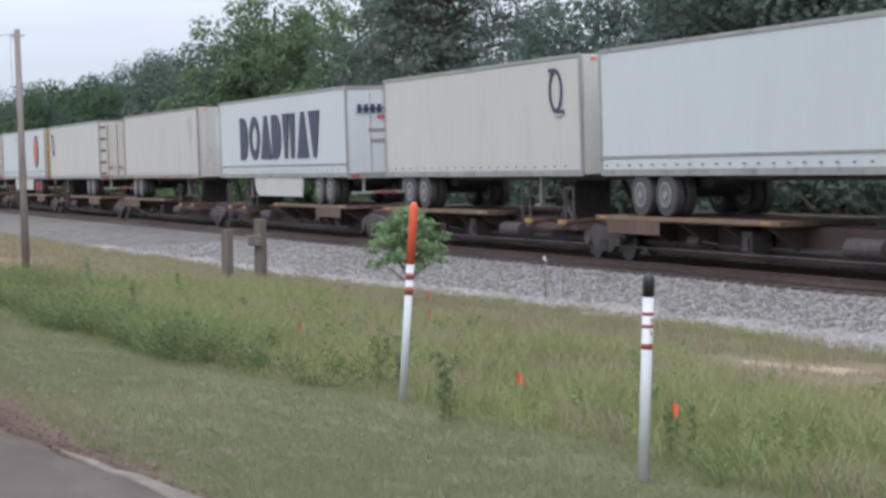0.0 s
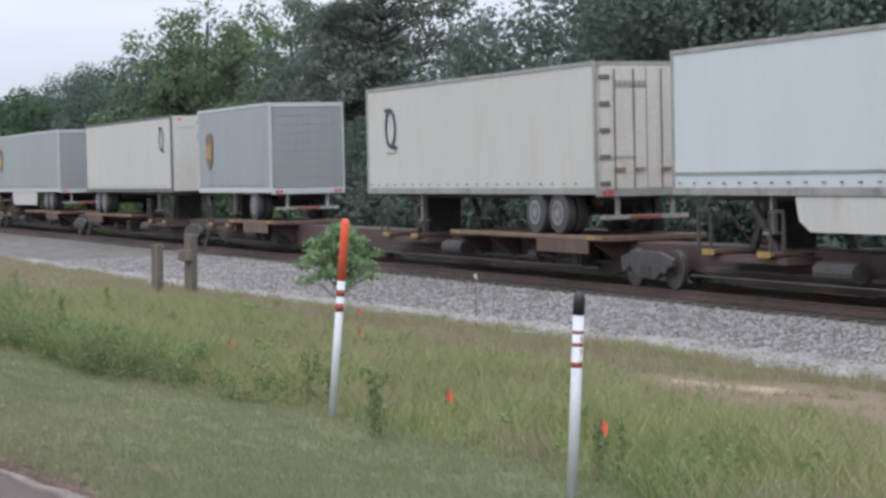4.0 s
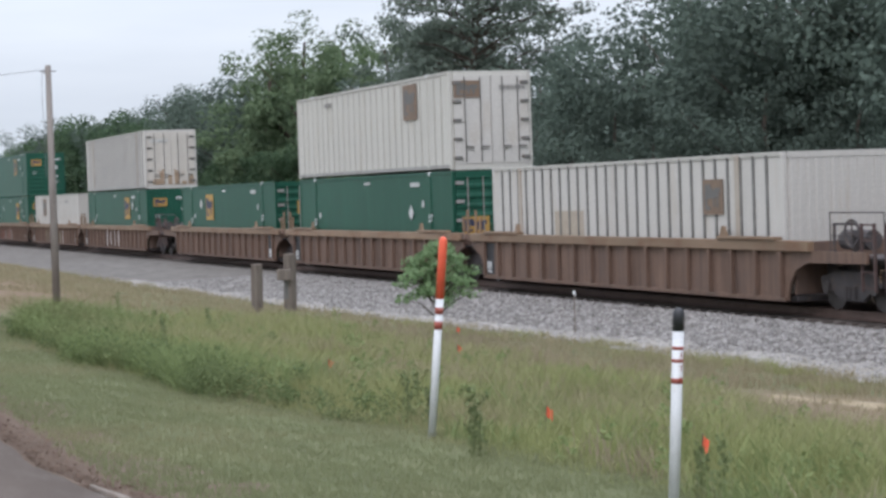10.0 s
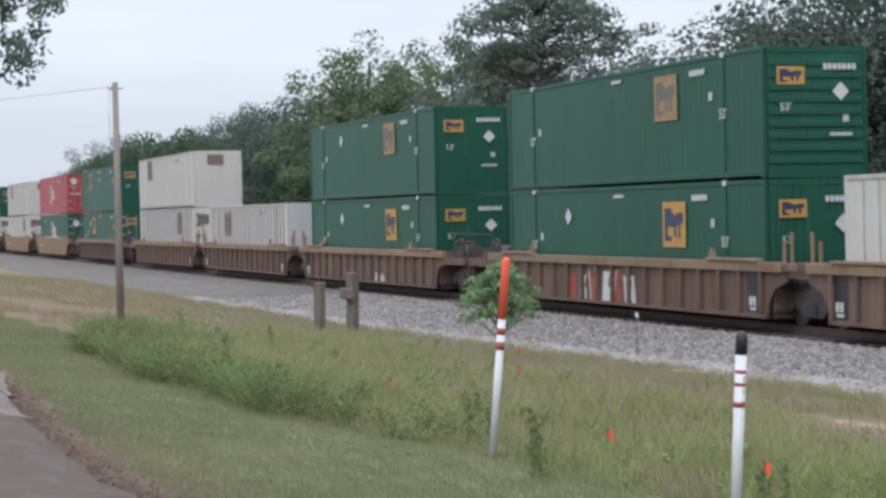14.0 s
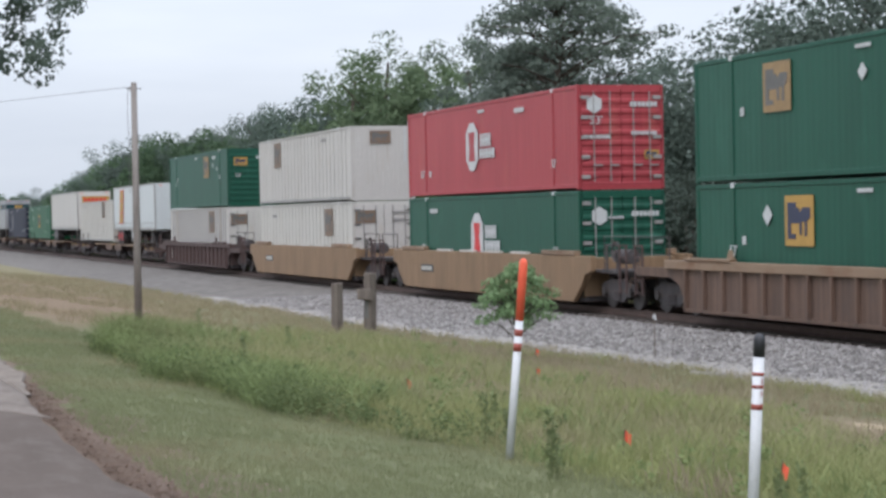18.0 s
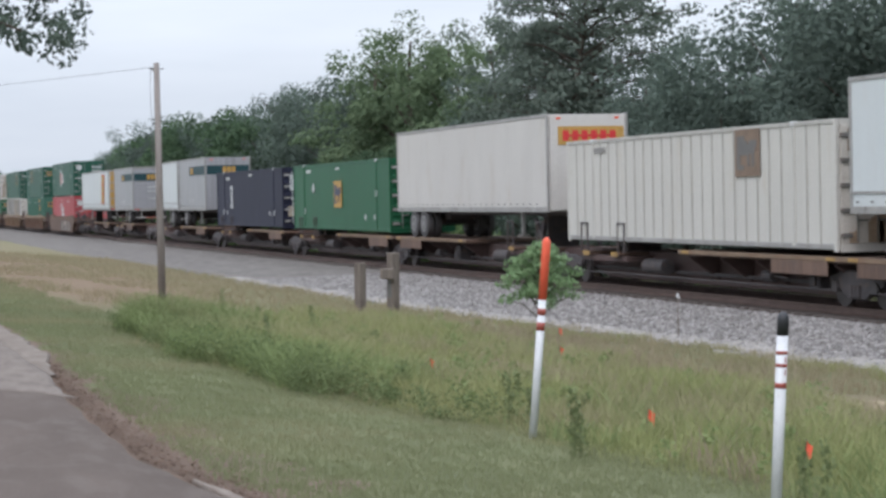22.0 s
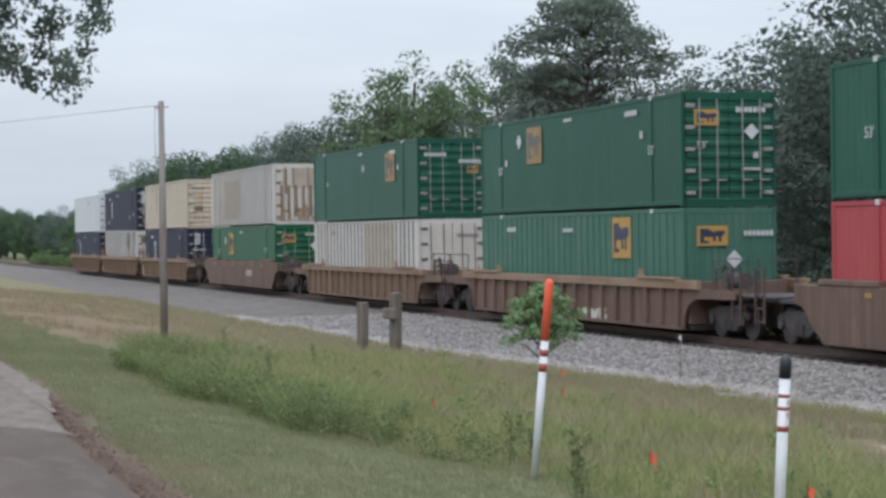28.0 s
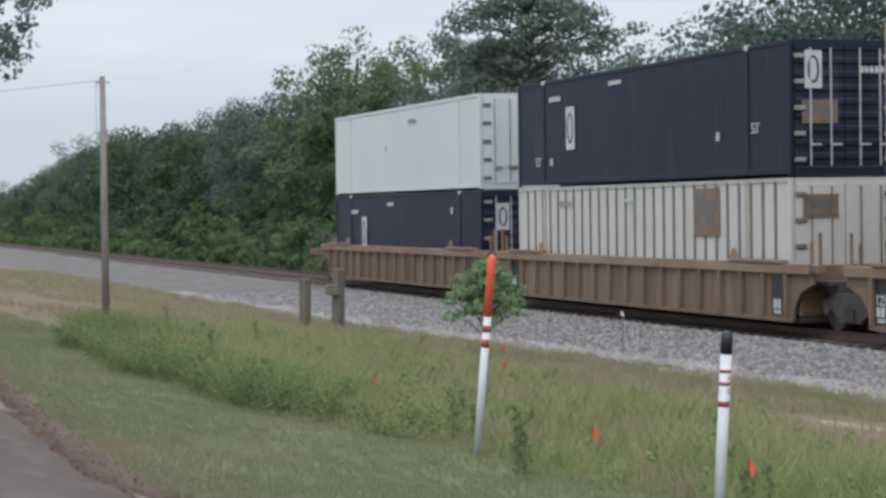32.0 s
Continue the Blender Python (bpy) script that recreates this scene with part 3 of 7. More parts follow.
# ---- the track ----
def track():
    outline = ((-0.07, -0.18), (0.07, -0.18), (0.07, -0.165), (0.012, -0.14), (0.012, -0.04), (0.036, -0.03), (0.036, 0), (-0.036, 0), (-0.036, -0.03), (-0.012, -0.04), (-0.012, -0.14), (-0.07, -0.165))
    for y in (TRACK_Y - 0.753, TRACK_Y + 0.753):
        def draw(bm):
            a = [bm.verts.new((-2400, u, w)) for u, w in outline]
            b = [bm.verts.new((600, u, w)) for u, w in outline]
            bm.faces.new(a), bm.faces.new(b[::-1])
            for i in range(len(a)):
                j = (i + 1) % len(a)
                bm.faces.new((a[j], a[i], b[i], b[j]))
        ob = tagged(new("rail", shared("rail", M_RAIL, draw)), "rusty brown steel rail on timber ties", "rail", "rails of the track", "structure")
        ob.location = (0, y, 0)
    for i in range(300):
        ob = tagged(new("railroad_tie", shared("railroad_tie", M_TIE, lambda bm: cuboid(bm, -0.115, 0.115, -1.3, 1.3, -0.36, -0.185), 0.012)),
                    "dark creosoted timber tie bedded in ballast", "tie", "ties under the rails", "structure")
        ob.location = (-150 + i * 0.52, TRACK_Y + random.uniform(-0.03, 0.03), random.uniform(-0.008, 0.004))
        ob.rotation_euler = (0, 0, random.uniform(-0.02, 0.02))


track()


# ---- the train ----
TRAIN = []          # every thing that rolls by: the object, where it starts along the track, its height
HALF = 1.295


def rolling(name, s, z, label, category, group):
    ob = tagged(new(name), label, category, group)
    TRAIN.append((ob, s, z))
    return ob


def plate(w, h, d=0.012):
    return lambda bm: cuboid(bm, -w / 2, w / 2, -d, 0, -h / 2, h / 2)


def diamond(r):
    return lambda bm: prism(bm, ((-r, 0), (0, -r), (r, 0), (0, r)), -0.012, 0)


def ring(bm, rx, rz, thick, y0=-0.02, y1=-0.008, sides=22):
    o = [(rx * math.cos(i * math.tau / sides), rz * math.sin(i * math.tau / sides)) for i in range(sides)]
    p = [((rx - thick) * math.cos(i * math.tau / sides), (rz - thick) * math.sin(i * math.tau / sides)) for i in range(sides)]
    vo = [[bm.verts.new((x, y, z)) for x, z in o] for y in (y0, y1)]
    vi = [[bm.verts.new((x, y, z)) for x, z in p] for y in (y0, y1)]
    for i in range(sides):
        j = (i + 1) % sides
        bm.faces.new((vo[0][i], vo[0][j], vi[0][j], vi[0][i]))
        bm.faces.new((vo[1][j], vo[1][i], vi[1][i], vi[1][j]))
        bm.faces.new((vo[0][j], vo[0][i], vo[1][i], vo[1][j]))
        bm.faces.new((vi[0][i], vi[0][j], vi[1][j], vi[1][i]))


def bars(*boxes):
    """Flat bars (x, z, width, height) that stand for writing or for the strokes of an emblem."""
    def draw(bm):
        for x, z, w, h in boxes:
            cuboid(bm, x - w / 2, x + w / 2, -0.02, -0.004, z - h / 2, z + h / 2)
    return draw


def comb(n, w, h, teeth=0.62, d=0.016):
    """One bar with notches: unreadable writing."""
    pts = [(-w / 2, -h / 2)]
    for i in range(n):
        x = -w / 2 + i * w / n
        pts += [(x, -h / 2), (x + w / n * teeth, -h / 2), (x + w / n * teeth, -h * 0.1), (x + w / n, -h * 0.1)]
    pts = pts[1:-1]
    top = []
    for i in range(n):
        x = w / 2 - i * w / n - w / n * (1 - teeth)
        top += [(x, h / 2), (x - w / n * teeth, h / 2), (x - w / n * teeth, h * 0.1), (x - w / n, h * 0.1)]
    top = top[:-2]
    return lambda bm: prism(bm, pts + top, -d, 0)


def id_bars(n, w, h):
    return comb(n, w, h)


def mark(kind, parent, at, end=False, size=1.0):
    """A decal on a side, or on an end that faces along the track."""
    made = []

    def put(name, mesh, under=None, shift=(0, 0, 0), label=""):
        ob = part(name, mesh, under or parent, shift if under else at, label)
        if end and not under:
            ob.rotation_euler = (0, 0, radians(90))
        if not under:
            ob.scale = (size, 1, size)
        made.append(ob)
        return ob
    if kind in ("emblem", "brown", "emblem_faded"):
        plain = {"emblem": M_YELLOW, "brown": M_BROWNED, "emblem_faded": M_GOLD}[kind]
        w, h = (0.85, 0.5) if end else (1.3, 1.1)
        p = put("emblem_panel", shared(("emblem_panel", w, h), plain, plate(w, h)), label={"emblem": "yellow emblem panel", "brown": "faded brown emblem panel", "emblem_faded": "faded dull gold emblem panel"}[kind])
        ink = M_INK if kind == "emblem" else M_GROOVE
        put("emblem_mark", shared(("emblem_mark", w, h), ink, lambda bm: prism(bm, [(x * w, z * h) for x, z in ((-0.4, -0.36), (-0.12, -0.36), (-0.12, -0.26), (-0.28, -0.26), (-0.28, -0.05), (0.02, -0.05), (0.02, -0.28), (0.1, -0.28), (0.1, -0.02), (0.2, -0.02), (0.2, -0.3), (0.28, -0.3), (0.28, -0.02), (0.4, 0.06), (0.4, 0.26), (0.12, 0.26), (0.06, 0.16), (-0.02, 0.26), (-0.1, 0.26), (-0.1, 0.36), (-0.4, 0.36))], -0.022, -0.004)), p)
    elif kind == "placard":
        put("placard", shared("placard", M_PALE, diamond(0.23)), label="white diamond placard")
    elif kind == "number":
        put("length_mark", lettering("53'", 0.34, M_PALE), label="white length figures")
    elif kind == "id":
        put("number_mark", shared("number_mark_pale", M_PALE, id_bars(7, 0.85, 0.14)))
    elif kind == "id_dark":
        put("number_mark", shared("number_mark", M_FIGURE, id_bars(7, 0.85, 0.13)))
    elif kind == "stripe":
        put("number_mark", shared("number_bars_tall", M_PALE, lambda bm: cuboid(bm, -0.045, 0.045, -0.014, 0, -0.75, 0.75)))
    elif kind == "small":
        put("small_mark", shared("small_mark", M_PALE, comb(2, 0.2, 0.2)))
    elif kind == "label":
        put("writing_mark", shared("writing_mark", M_PALE, comb(9, 0.8, 0.11)))
    elif kind == "hex":
        p = put("emblem_panel", shared("hex_panel", M_PALE, lambda bm: prism(bm, ((-0.58, -0.42), (-0.2, -0.76), (0.2, -0.76), (0.58, -0.42), (0.58, 0.42), (0.2, 0.76), (-0.2, 0.76), (-0.58, 0.42)), -0.012, 0)), label="white six-sided emblem")
        put("emblem_mark", shared("hex_mark", M_LOGO_RED if parent.get("tone") == "green" else M_RED, lambda bm: prism(bm, ((-0.32, -0.46), (0.32, -0.46), (0.22, 0.0), (0.32, 0.46), (-0.32, 0.46), (-0.22, 0.0)), -0.02, -0.004)), p)
        put("emblem_word", shared("hex_words", M_PALE, comb(4, 1.1, 0.4)), p, (1.35, 0, 0.18))
        put("emblem_word", shared("hex_words_low", M_PALE, comb(5, 1.5, 0.3)), p, (1.5, 0, -0.24))
    elif kind == "hex_small":
        put("emblem_panel", shared("hex_small", M_PALE, lambda bm: prism(bm, ((-0.22, -0.13), (0, -0.26), (0.22, -0.13), (0.22, 0.13), (0, 0.26), (-0.22, 0.13)), -0.012, 0)))
    elif kind == "loop":          # an open blue loop, with no panel behind it
        put("emblem_loop", shared("emblem_loop", M_INK, lambda bm: (ring(bm, 0.4, 0.55, 0.1, -0.014, 0), cuboid(bm, -0.4, 0.02, -0.014, 0, 0.46, 0.56), cuboid(bm, 0.1, 0.48, -0.014, 0, -0.58, -0.48))), label="dark blue looped emblem")
    elif kind == "loop_panel":
        p = put("emblem_panel", shared("loop_panel", M_PALE, plate(0.58, 1.15)), label="white emblem panel with a dark loop")
        put("emblem_mark", shared("loop_panel_mark", M_NAVY, lambda bm: ring(bm, 0.2, 0.42, 0.07)), p)
    elif kind == "faded":
        ob = put("faded_patch", shared("faded_patch", M_FADED, plate(4.4, 2.0, 0.005)), label="faded beige patch where an emblem was")
        ob.location.y += 0.023
    elif kind == "faded_end":
        put("faded_patch", shared("faded_end_patch", M_FADED, plate(1.35, 0.95, 0.006)), label="faded beige patch where an emblem was")
    elif kind == "rust":
        put("rust_strip", shared("rust_strip", M_CHORD, plate(0.13, 1.5, 0.008)), label="rusty upright strip")
    elif kind == "ghost":
        p = put("emblem_panel", shared("ghost_panel", M_WHITE_CLEAN, plate(1.25, 1.25, 0.006)), label="pale panel with a worn looped emblem")
        put("emblem_loop", shared("ghost_loop", M_PALE, lambda bm: ring(bm, 0.48, 0.52, 0.12, -0.016, -0.003)), p)
    elif kind == "ghost_ring":
        put("emblem_loop", shared("ghost_ring", M_PALE, lambda bm: ring(bm, 0.36, 0.46, 0.14, -0.01, 0)), label="pale worn looped emblem")
    elif kind == "box":
        p = put("connector_box", shared("connector_box", M_TRIM, plate(0.42, 0.62, 0.05)))
        put("connector_socket", shared("connector_socket", M_IRON, plate(0.24, 0.36, 0.02)), p, (0, -0.05, 0.05))
    elif kind == "dark_diamond":
        put("diamond_mark", shared("diamond_mark", M_BROWNED, diamond(0.3)), label="dark brown diamond mark")
    elif kind == "shield":
        p = put("shield_emblem", shared("shield_emblem", M_BROWNED, lambda bm: prism(bm, ((0, -0.68), (0.36, -0.36), (0.42, 0.5), (0.2, 0.66), (-0.2, 0.66), (-0.42, 0.5), (-0.36, -0.36)), -0.012, 0)), label="brown and gold shield emblem")
        put("shield_mark", shared("shield_mark", M_YELLOW, comb(3, 0.62, 0.5, 0.7, 0.02)), p)
    elif kind == "oval":
        p = put("oval_emblem", shared("oval_emblem", M_BLACK, lambda bm: prism(bm, [(0.78 * math.cos(i * math.tau / 24), 0.98 * math.sin(i * math.tau / 24)) for i in range(24)], -0.01, 0)), label="red oval emblem with a black rim")
        q = put("oval_field", shared("oval_field", M_LOGO_RED, lambda bm: prism(bm, [(0.62 * math.cos(i * math.tau / 24), 0.82 * math.sin(i * math.tau / 24)) for i in range(24)], -0.018, -0.008)), p)
        put("oval_mark", shared("oval_mark", M_YELLOW, lambda bm: [prism(bm, ((-0.36 + i * 0.09, -0.57 + i * 0.41), (0.3 + i * 0.08, -0.57 + i * 0.41), (0.36 + i * 0.08, -0.26 + i * 0.41), (-0.3 + i * 0.09, -0.26 + i * 0.41)), -0.025, -0.015) for i in range(3)]), p)
    elif kind == "slab":
        p = put("slab_emblem", shared("slab_emblem", M_LOGO_RED, lambda bm: prism(bm, ((-0.95, -1.1), (0.65, -1.1), (1.08, 1.1), (-0.5, 1.1)), -0.01, 0)), label="large slanted yellow emblem edged in red")
        put("slab_mark", shared("slab_mark", M_YELLOW, lambda bm: [prism(bm, ((-0.86 + i * 0.15, -1.03 + i * 0.71), (0.57 + i * 0.14, -1.03 + i * 0.71), (0.69 + i * 0.14, -0.4 + i * 0.71), (-0.73 + i * 0.15, -0.4 + i * 0.71)), -0.019, -0.007) for i in range(3)]), p)
    return made[0]


def hoop(bm, w, t, H):
    """A rib that runs up one side, over the roof and down the other."""
    cuboid(bm, -w / 2, w / 2, -HALF - 0.004, -HALF + t, 0.14, H - 0.06)
    cuboid(bm, -w / 2, w / 2, HALF - t, HALF + 0.004, 0.14, H - 0.06)
    cuboid(bm, -w / 2, w / 2, -HALF + t, HALF - t, H - 0.045, H - 0.012)


def door_end(root, L, H, paint, rods, base=0.0, reefer=False):
    """Two door leaves with lock rods and hinges."""
    for side in (-1, 1):
        y0, y1 = (-HALF + 0.12, -0.015) if side < 0 else (0.015, HALF - 0.12)
        z0, z1 = base + 0.17, H - 0.12
        if paint in (M_GREEN, M_GREEN_BRIGHT, M_RED, M_NAVY, M_TAN_DOOR):
            def ribbed_leaf(bm):
                pts = [(0.0, 0.0), (0.0, z1 - z0)]
                n = 9
                for i in range(n):
                    t = z1 - z0 - i * (z1 - z0) / n
                    s = (z1 - z0) / n
                    pts += [(0.06, t), (0.06, t - s * 0.3), (0.03, t - s * 0.42), (0.03, t - s * 0.85)]
                pts += [(0.06, 0.0)]
                prism(bm, pts, 0, y1 - y0)
            d = part("door", shared(("ribbed_door", round(z1 - z0, 2), round(y1 - y0, 2)), paint, ribbed_leaf), root, (L - 0.03, y0, z0))
        else:
            d = box_part("door", root, (L - 0.03, L + 0.03, y0, y1, z0, z1), paint, bevel=0.008)
        for u in (0.3, 0.72):
            yy = (y1 - y0) * u
            r = part("lock_rod", shared(("lock_rod", round(H, 2)), rods, lambda bm: tube(bm, ((0, 0, 0.05), (0, 0, H - base - 0.35)), (0.017, 0.017), 6)), d, (0.095, yy, 0))
            part("rod_handle", shared("rod_handle", rods, lambda bm: cuboid(bm, 0, 0.04, -0.02, 0.24, -0.02, 0.02)), d, (0.09, yy, 0.5))
        for i in range(5):
            part("hinge", shared("hinge", M_GROOVE if reefer else M_TRIM, lambda bm: cuboid(bm, 0, 0.05, -0.13, 0.13, -0.05, 0.05), 0.01), d,
                 (0.05, 0.1 if side < 0 else y1 - y0 - 0.1, 0.18 + i * (H - base - 0.7) / 4))


def shipping_container(s, z, paint, style, end, label, marks=(), end_marks=(), L=16.15, H=2.9, tone="", end_paint=None, trim=None):
    root = rolling("shipping_container", s, z, label, "container", "containers on the train")
    root["tone"] = tone
    trim = trim or paint
    key = round(L, 2)
    inset = 0.05 if style in ("corrugated",) else 0.022
    part("body", shared(("container_body", key, inset), paint, lambda bm: cuboid(bm, 0.03, L - 0.03, -HALF + inset, HALF - inset, 0.06, H - 0.03)), root)
    for y0, y1 in ((-HALF, -HALF + 0.07), (HALF - 0.07, HALF)):
        aged = style in ("ribs", "seams")
        box_part("top_rail", root, (0, L, y0, y1, H - 0.1, H), M_SEAM if aged else trim, bevel=0.01)
        box_part("bottom_rail", root, (0.1, L - 0.1, y0, y1, 0.05, 0.17), M_TRIM if aged else trim, bevel=0.01)
        if style == "ribs":
            for x in ((L - 12.19) / 2, (L + 12.19) / 2):
                box_part("stacking_post", root, (x - 0.11, x + 0.11, y0 - 0.005 if y0 < 0 else y1 - 0.06, y0 + 0.06 if y0 < 0 else y1 + 0.005, 0.1, H - 0.02), M_STAINED, "rust-stained stacking post")
        for x in (0.0, L - 0.13):
            box_part("corner_post", root, (x, x + 0.13, y0 - 0.002, y1 + 0.002, 0.002, H - 0.002), trim, bevel=0.01)
        if style != "ribs":
            for x in ((L - 12.19) / 2, (L + 12.19) / 2):
                box_part("stacking_post", root, (x - 0.08, x + 0.08, y0 - 0.003 if y0 < 0 else y1 - 0.06, y0 + 0.06 if y0 < 0 else y1 + 0.003, 0.1, H - 0.02), paint)
                box_part("casting", root, (x - 0.09, x + 0.09, y0 - 0.008 if y0 < 0 else y1 - 0.09, y0 + 0.09 if y0 < 0 else y1 + 0.008, H - 0.1, H + 0.02), M_PALE if paint != M_TAN else M_TAN, bevel=0.008)
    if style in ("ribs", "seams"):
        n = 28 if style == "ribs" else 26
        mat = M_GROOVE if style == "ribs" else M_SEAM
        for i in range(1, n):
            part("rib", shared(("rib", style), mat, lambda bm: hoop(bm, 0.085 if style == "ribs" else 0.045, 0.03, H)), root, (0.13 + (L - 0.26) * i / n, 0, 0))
    elif style == "green_ribs":
        for i in range(1, 34):
            part("rib", shared(("rib", style), M_GREEN_FADED, lambda bm: hoop(bm, 0.07, 0.03, H)), root, (0.13 + (L - 0.26) * i / 34, 0, 0))
    elif style == "corrugated":
        def draw(bm, y, out):
            n = 58
            row = []
            for i in range(n * 4 + 1):
                x = 0.13 + (L - 0.26) * i / (n * 4)
                d = (0, 0, 0.035, 0.035)[i % 4] * out
                row.append((bm.verts.new((x, y + d, 0.14)), bm.verts.new((x, y + d, H - 0.1))))
            for a, b in zip(row, row[1:]):
                bm.faces.new((a[0], b[0], b[1], a[1]))
        part("side_panel", shared(("side_panel", key), paint, lambda bm: draw(bm, -HALF + 0.05, -1)), root)
        part("side_panel", shared(("side_panel_far", key), paint, lambda bm: draw(bm, HALF - 0.05, 1)), root)
    ep = end_paint or paint
    box_part("end_header", root, (L - 0.05, L + 0.012, -HALF + 0.1, HALF - 0.1, H - 0.13, H), trim)
    box_part("end_sill", root, (L - 0.05, L + 0.012, -HALF + 0.1, HALF - 0.1, 0, 0.17), trim)
    if end == "doors":
        door_end(root, L, H, ep, M_GROOVE if paint in (M_WHITE, M_CREAM) else M_TRIM if paint not in (M_NAVY,) else M_CABINET, reefer=paint in (M_WHITE, M_CREAM, M_WHITE_CLEAN))
        if ep == M_RUSTY:          # rust that has spread from the foot of the doors
            rnd = random.Random(int(s))
            for i in range(6):
                w, h, y = rnd.uniform(0.2, 0.4), rnd.uniform(0.2, 1.1), -1.0 + i * 0.38 + rnd.uniform(-0.08, 0.08)
                jag = [(w * u, h * rnd.uniform(0.55, 1.0)) for u in (1.0, 0.72, 0.45, 0.2, 0.0)]
                p = part("rust_patch", shared(("rust_patch", int(s), i), M_RUST_STAIN, lambda bm: prism(bm, [(0, 0), (w, 0)] + jag, -0.006, 0)), root, (L + 0.033, y, 0.19))
                p.rotation_euler = (0, 0, radians(90))
    else:
        box_part("end_wall", root, (L - 0.04, L - 0.005, -HALF + 0.12, HALF - 0.12, 0.15, H - 0.12), ep)
        if end == "louvred":
            for i in range(9):
                box_part("end_rib", root, (L - 0.01, L + 0.03, -HALF + 0.14, HALF - 0.14, 0.3 + i * 0.27, 0.44 + i * 0.27), ep, bevel=0.015)
        else:
            for i in range(12):
                y = -HALF + 0.2 + i * (2 * HALF - 0.4) / 11
                box_part("end_rib", root, (L - 0.01, L + 0.02, y - 0.05, y + 0.05, 0.18, H - 0.15), ep, bevel=0.01)
    for kind, u, v, *size in marks:
        mark(kind, root, (u, -HALF - 0.006, v - z), size=size[0] if size else 1.0)
    for kind, u, v, *size in end_marks:
        mark(kind, root, (L + 0.04, u, v - z), True, size[0] if size else 1.0)
    return root


def truck(parent, x):
    """Two axles in cast side frames."""
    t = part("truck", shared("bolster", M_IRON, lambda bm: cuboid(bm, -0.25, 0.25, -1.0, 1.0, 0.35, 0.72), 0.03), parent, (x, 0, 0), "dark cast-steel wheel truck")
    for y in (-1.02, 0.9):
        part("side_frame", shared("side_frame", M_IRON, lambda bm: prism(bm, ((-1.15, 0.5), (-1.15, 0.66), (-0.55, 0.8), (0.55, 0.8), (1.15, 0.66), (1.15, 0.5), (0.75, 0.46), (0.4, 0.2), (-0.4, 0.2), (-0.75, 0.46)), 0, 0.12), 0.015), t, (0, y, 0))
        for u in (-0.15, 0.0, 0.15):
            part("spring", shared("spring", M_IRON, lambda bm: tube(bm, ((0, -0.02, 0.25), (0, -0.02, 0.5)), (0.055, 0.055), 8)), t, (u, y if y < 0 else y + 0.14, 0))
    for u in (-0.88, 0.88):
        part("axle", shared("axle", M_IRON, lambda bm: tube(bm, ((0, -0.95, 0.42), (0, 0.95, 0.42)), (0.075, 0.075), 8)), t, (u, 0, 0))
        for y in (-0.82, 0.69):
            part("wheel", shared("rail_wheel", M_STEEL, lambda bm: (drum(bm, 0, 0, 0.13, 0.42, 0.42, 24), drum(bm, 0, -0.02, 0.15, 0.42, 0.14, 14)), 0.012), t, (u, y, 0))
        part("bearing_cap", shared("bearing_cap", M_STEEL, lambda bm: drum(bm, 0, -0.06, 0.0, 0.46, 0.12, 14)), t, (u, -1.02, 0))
    return t


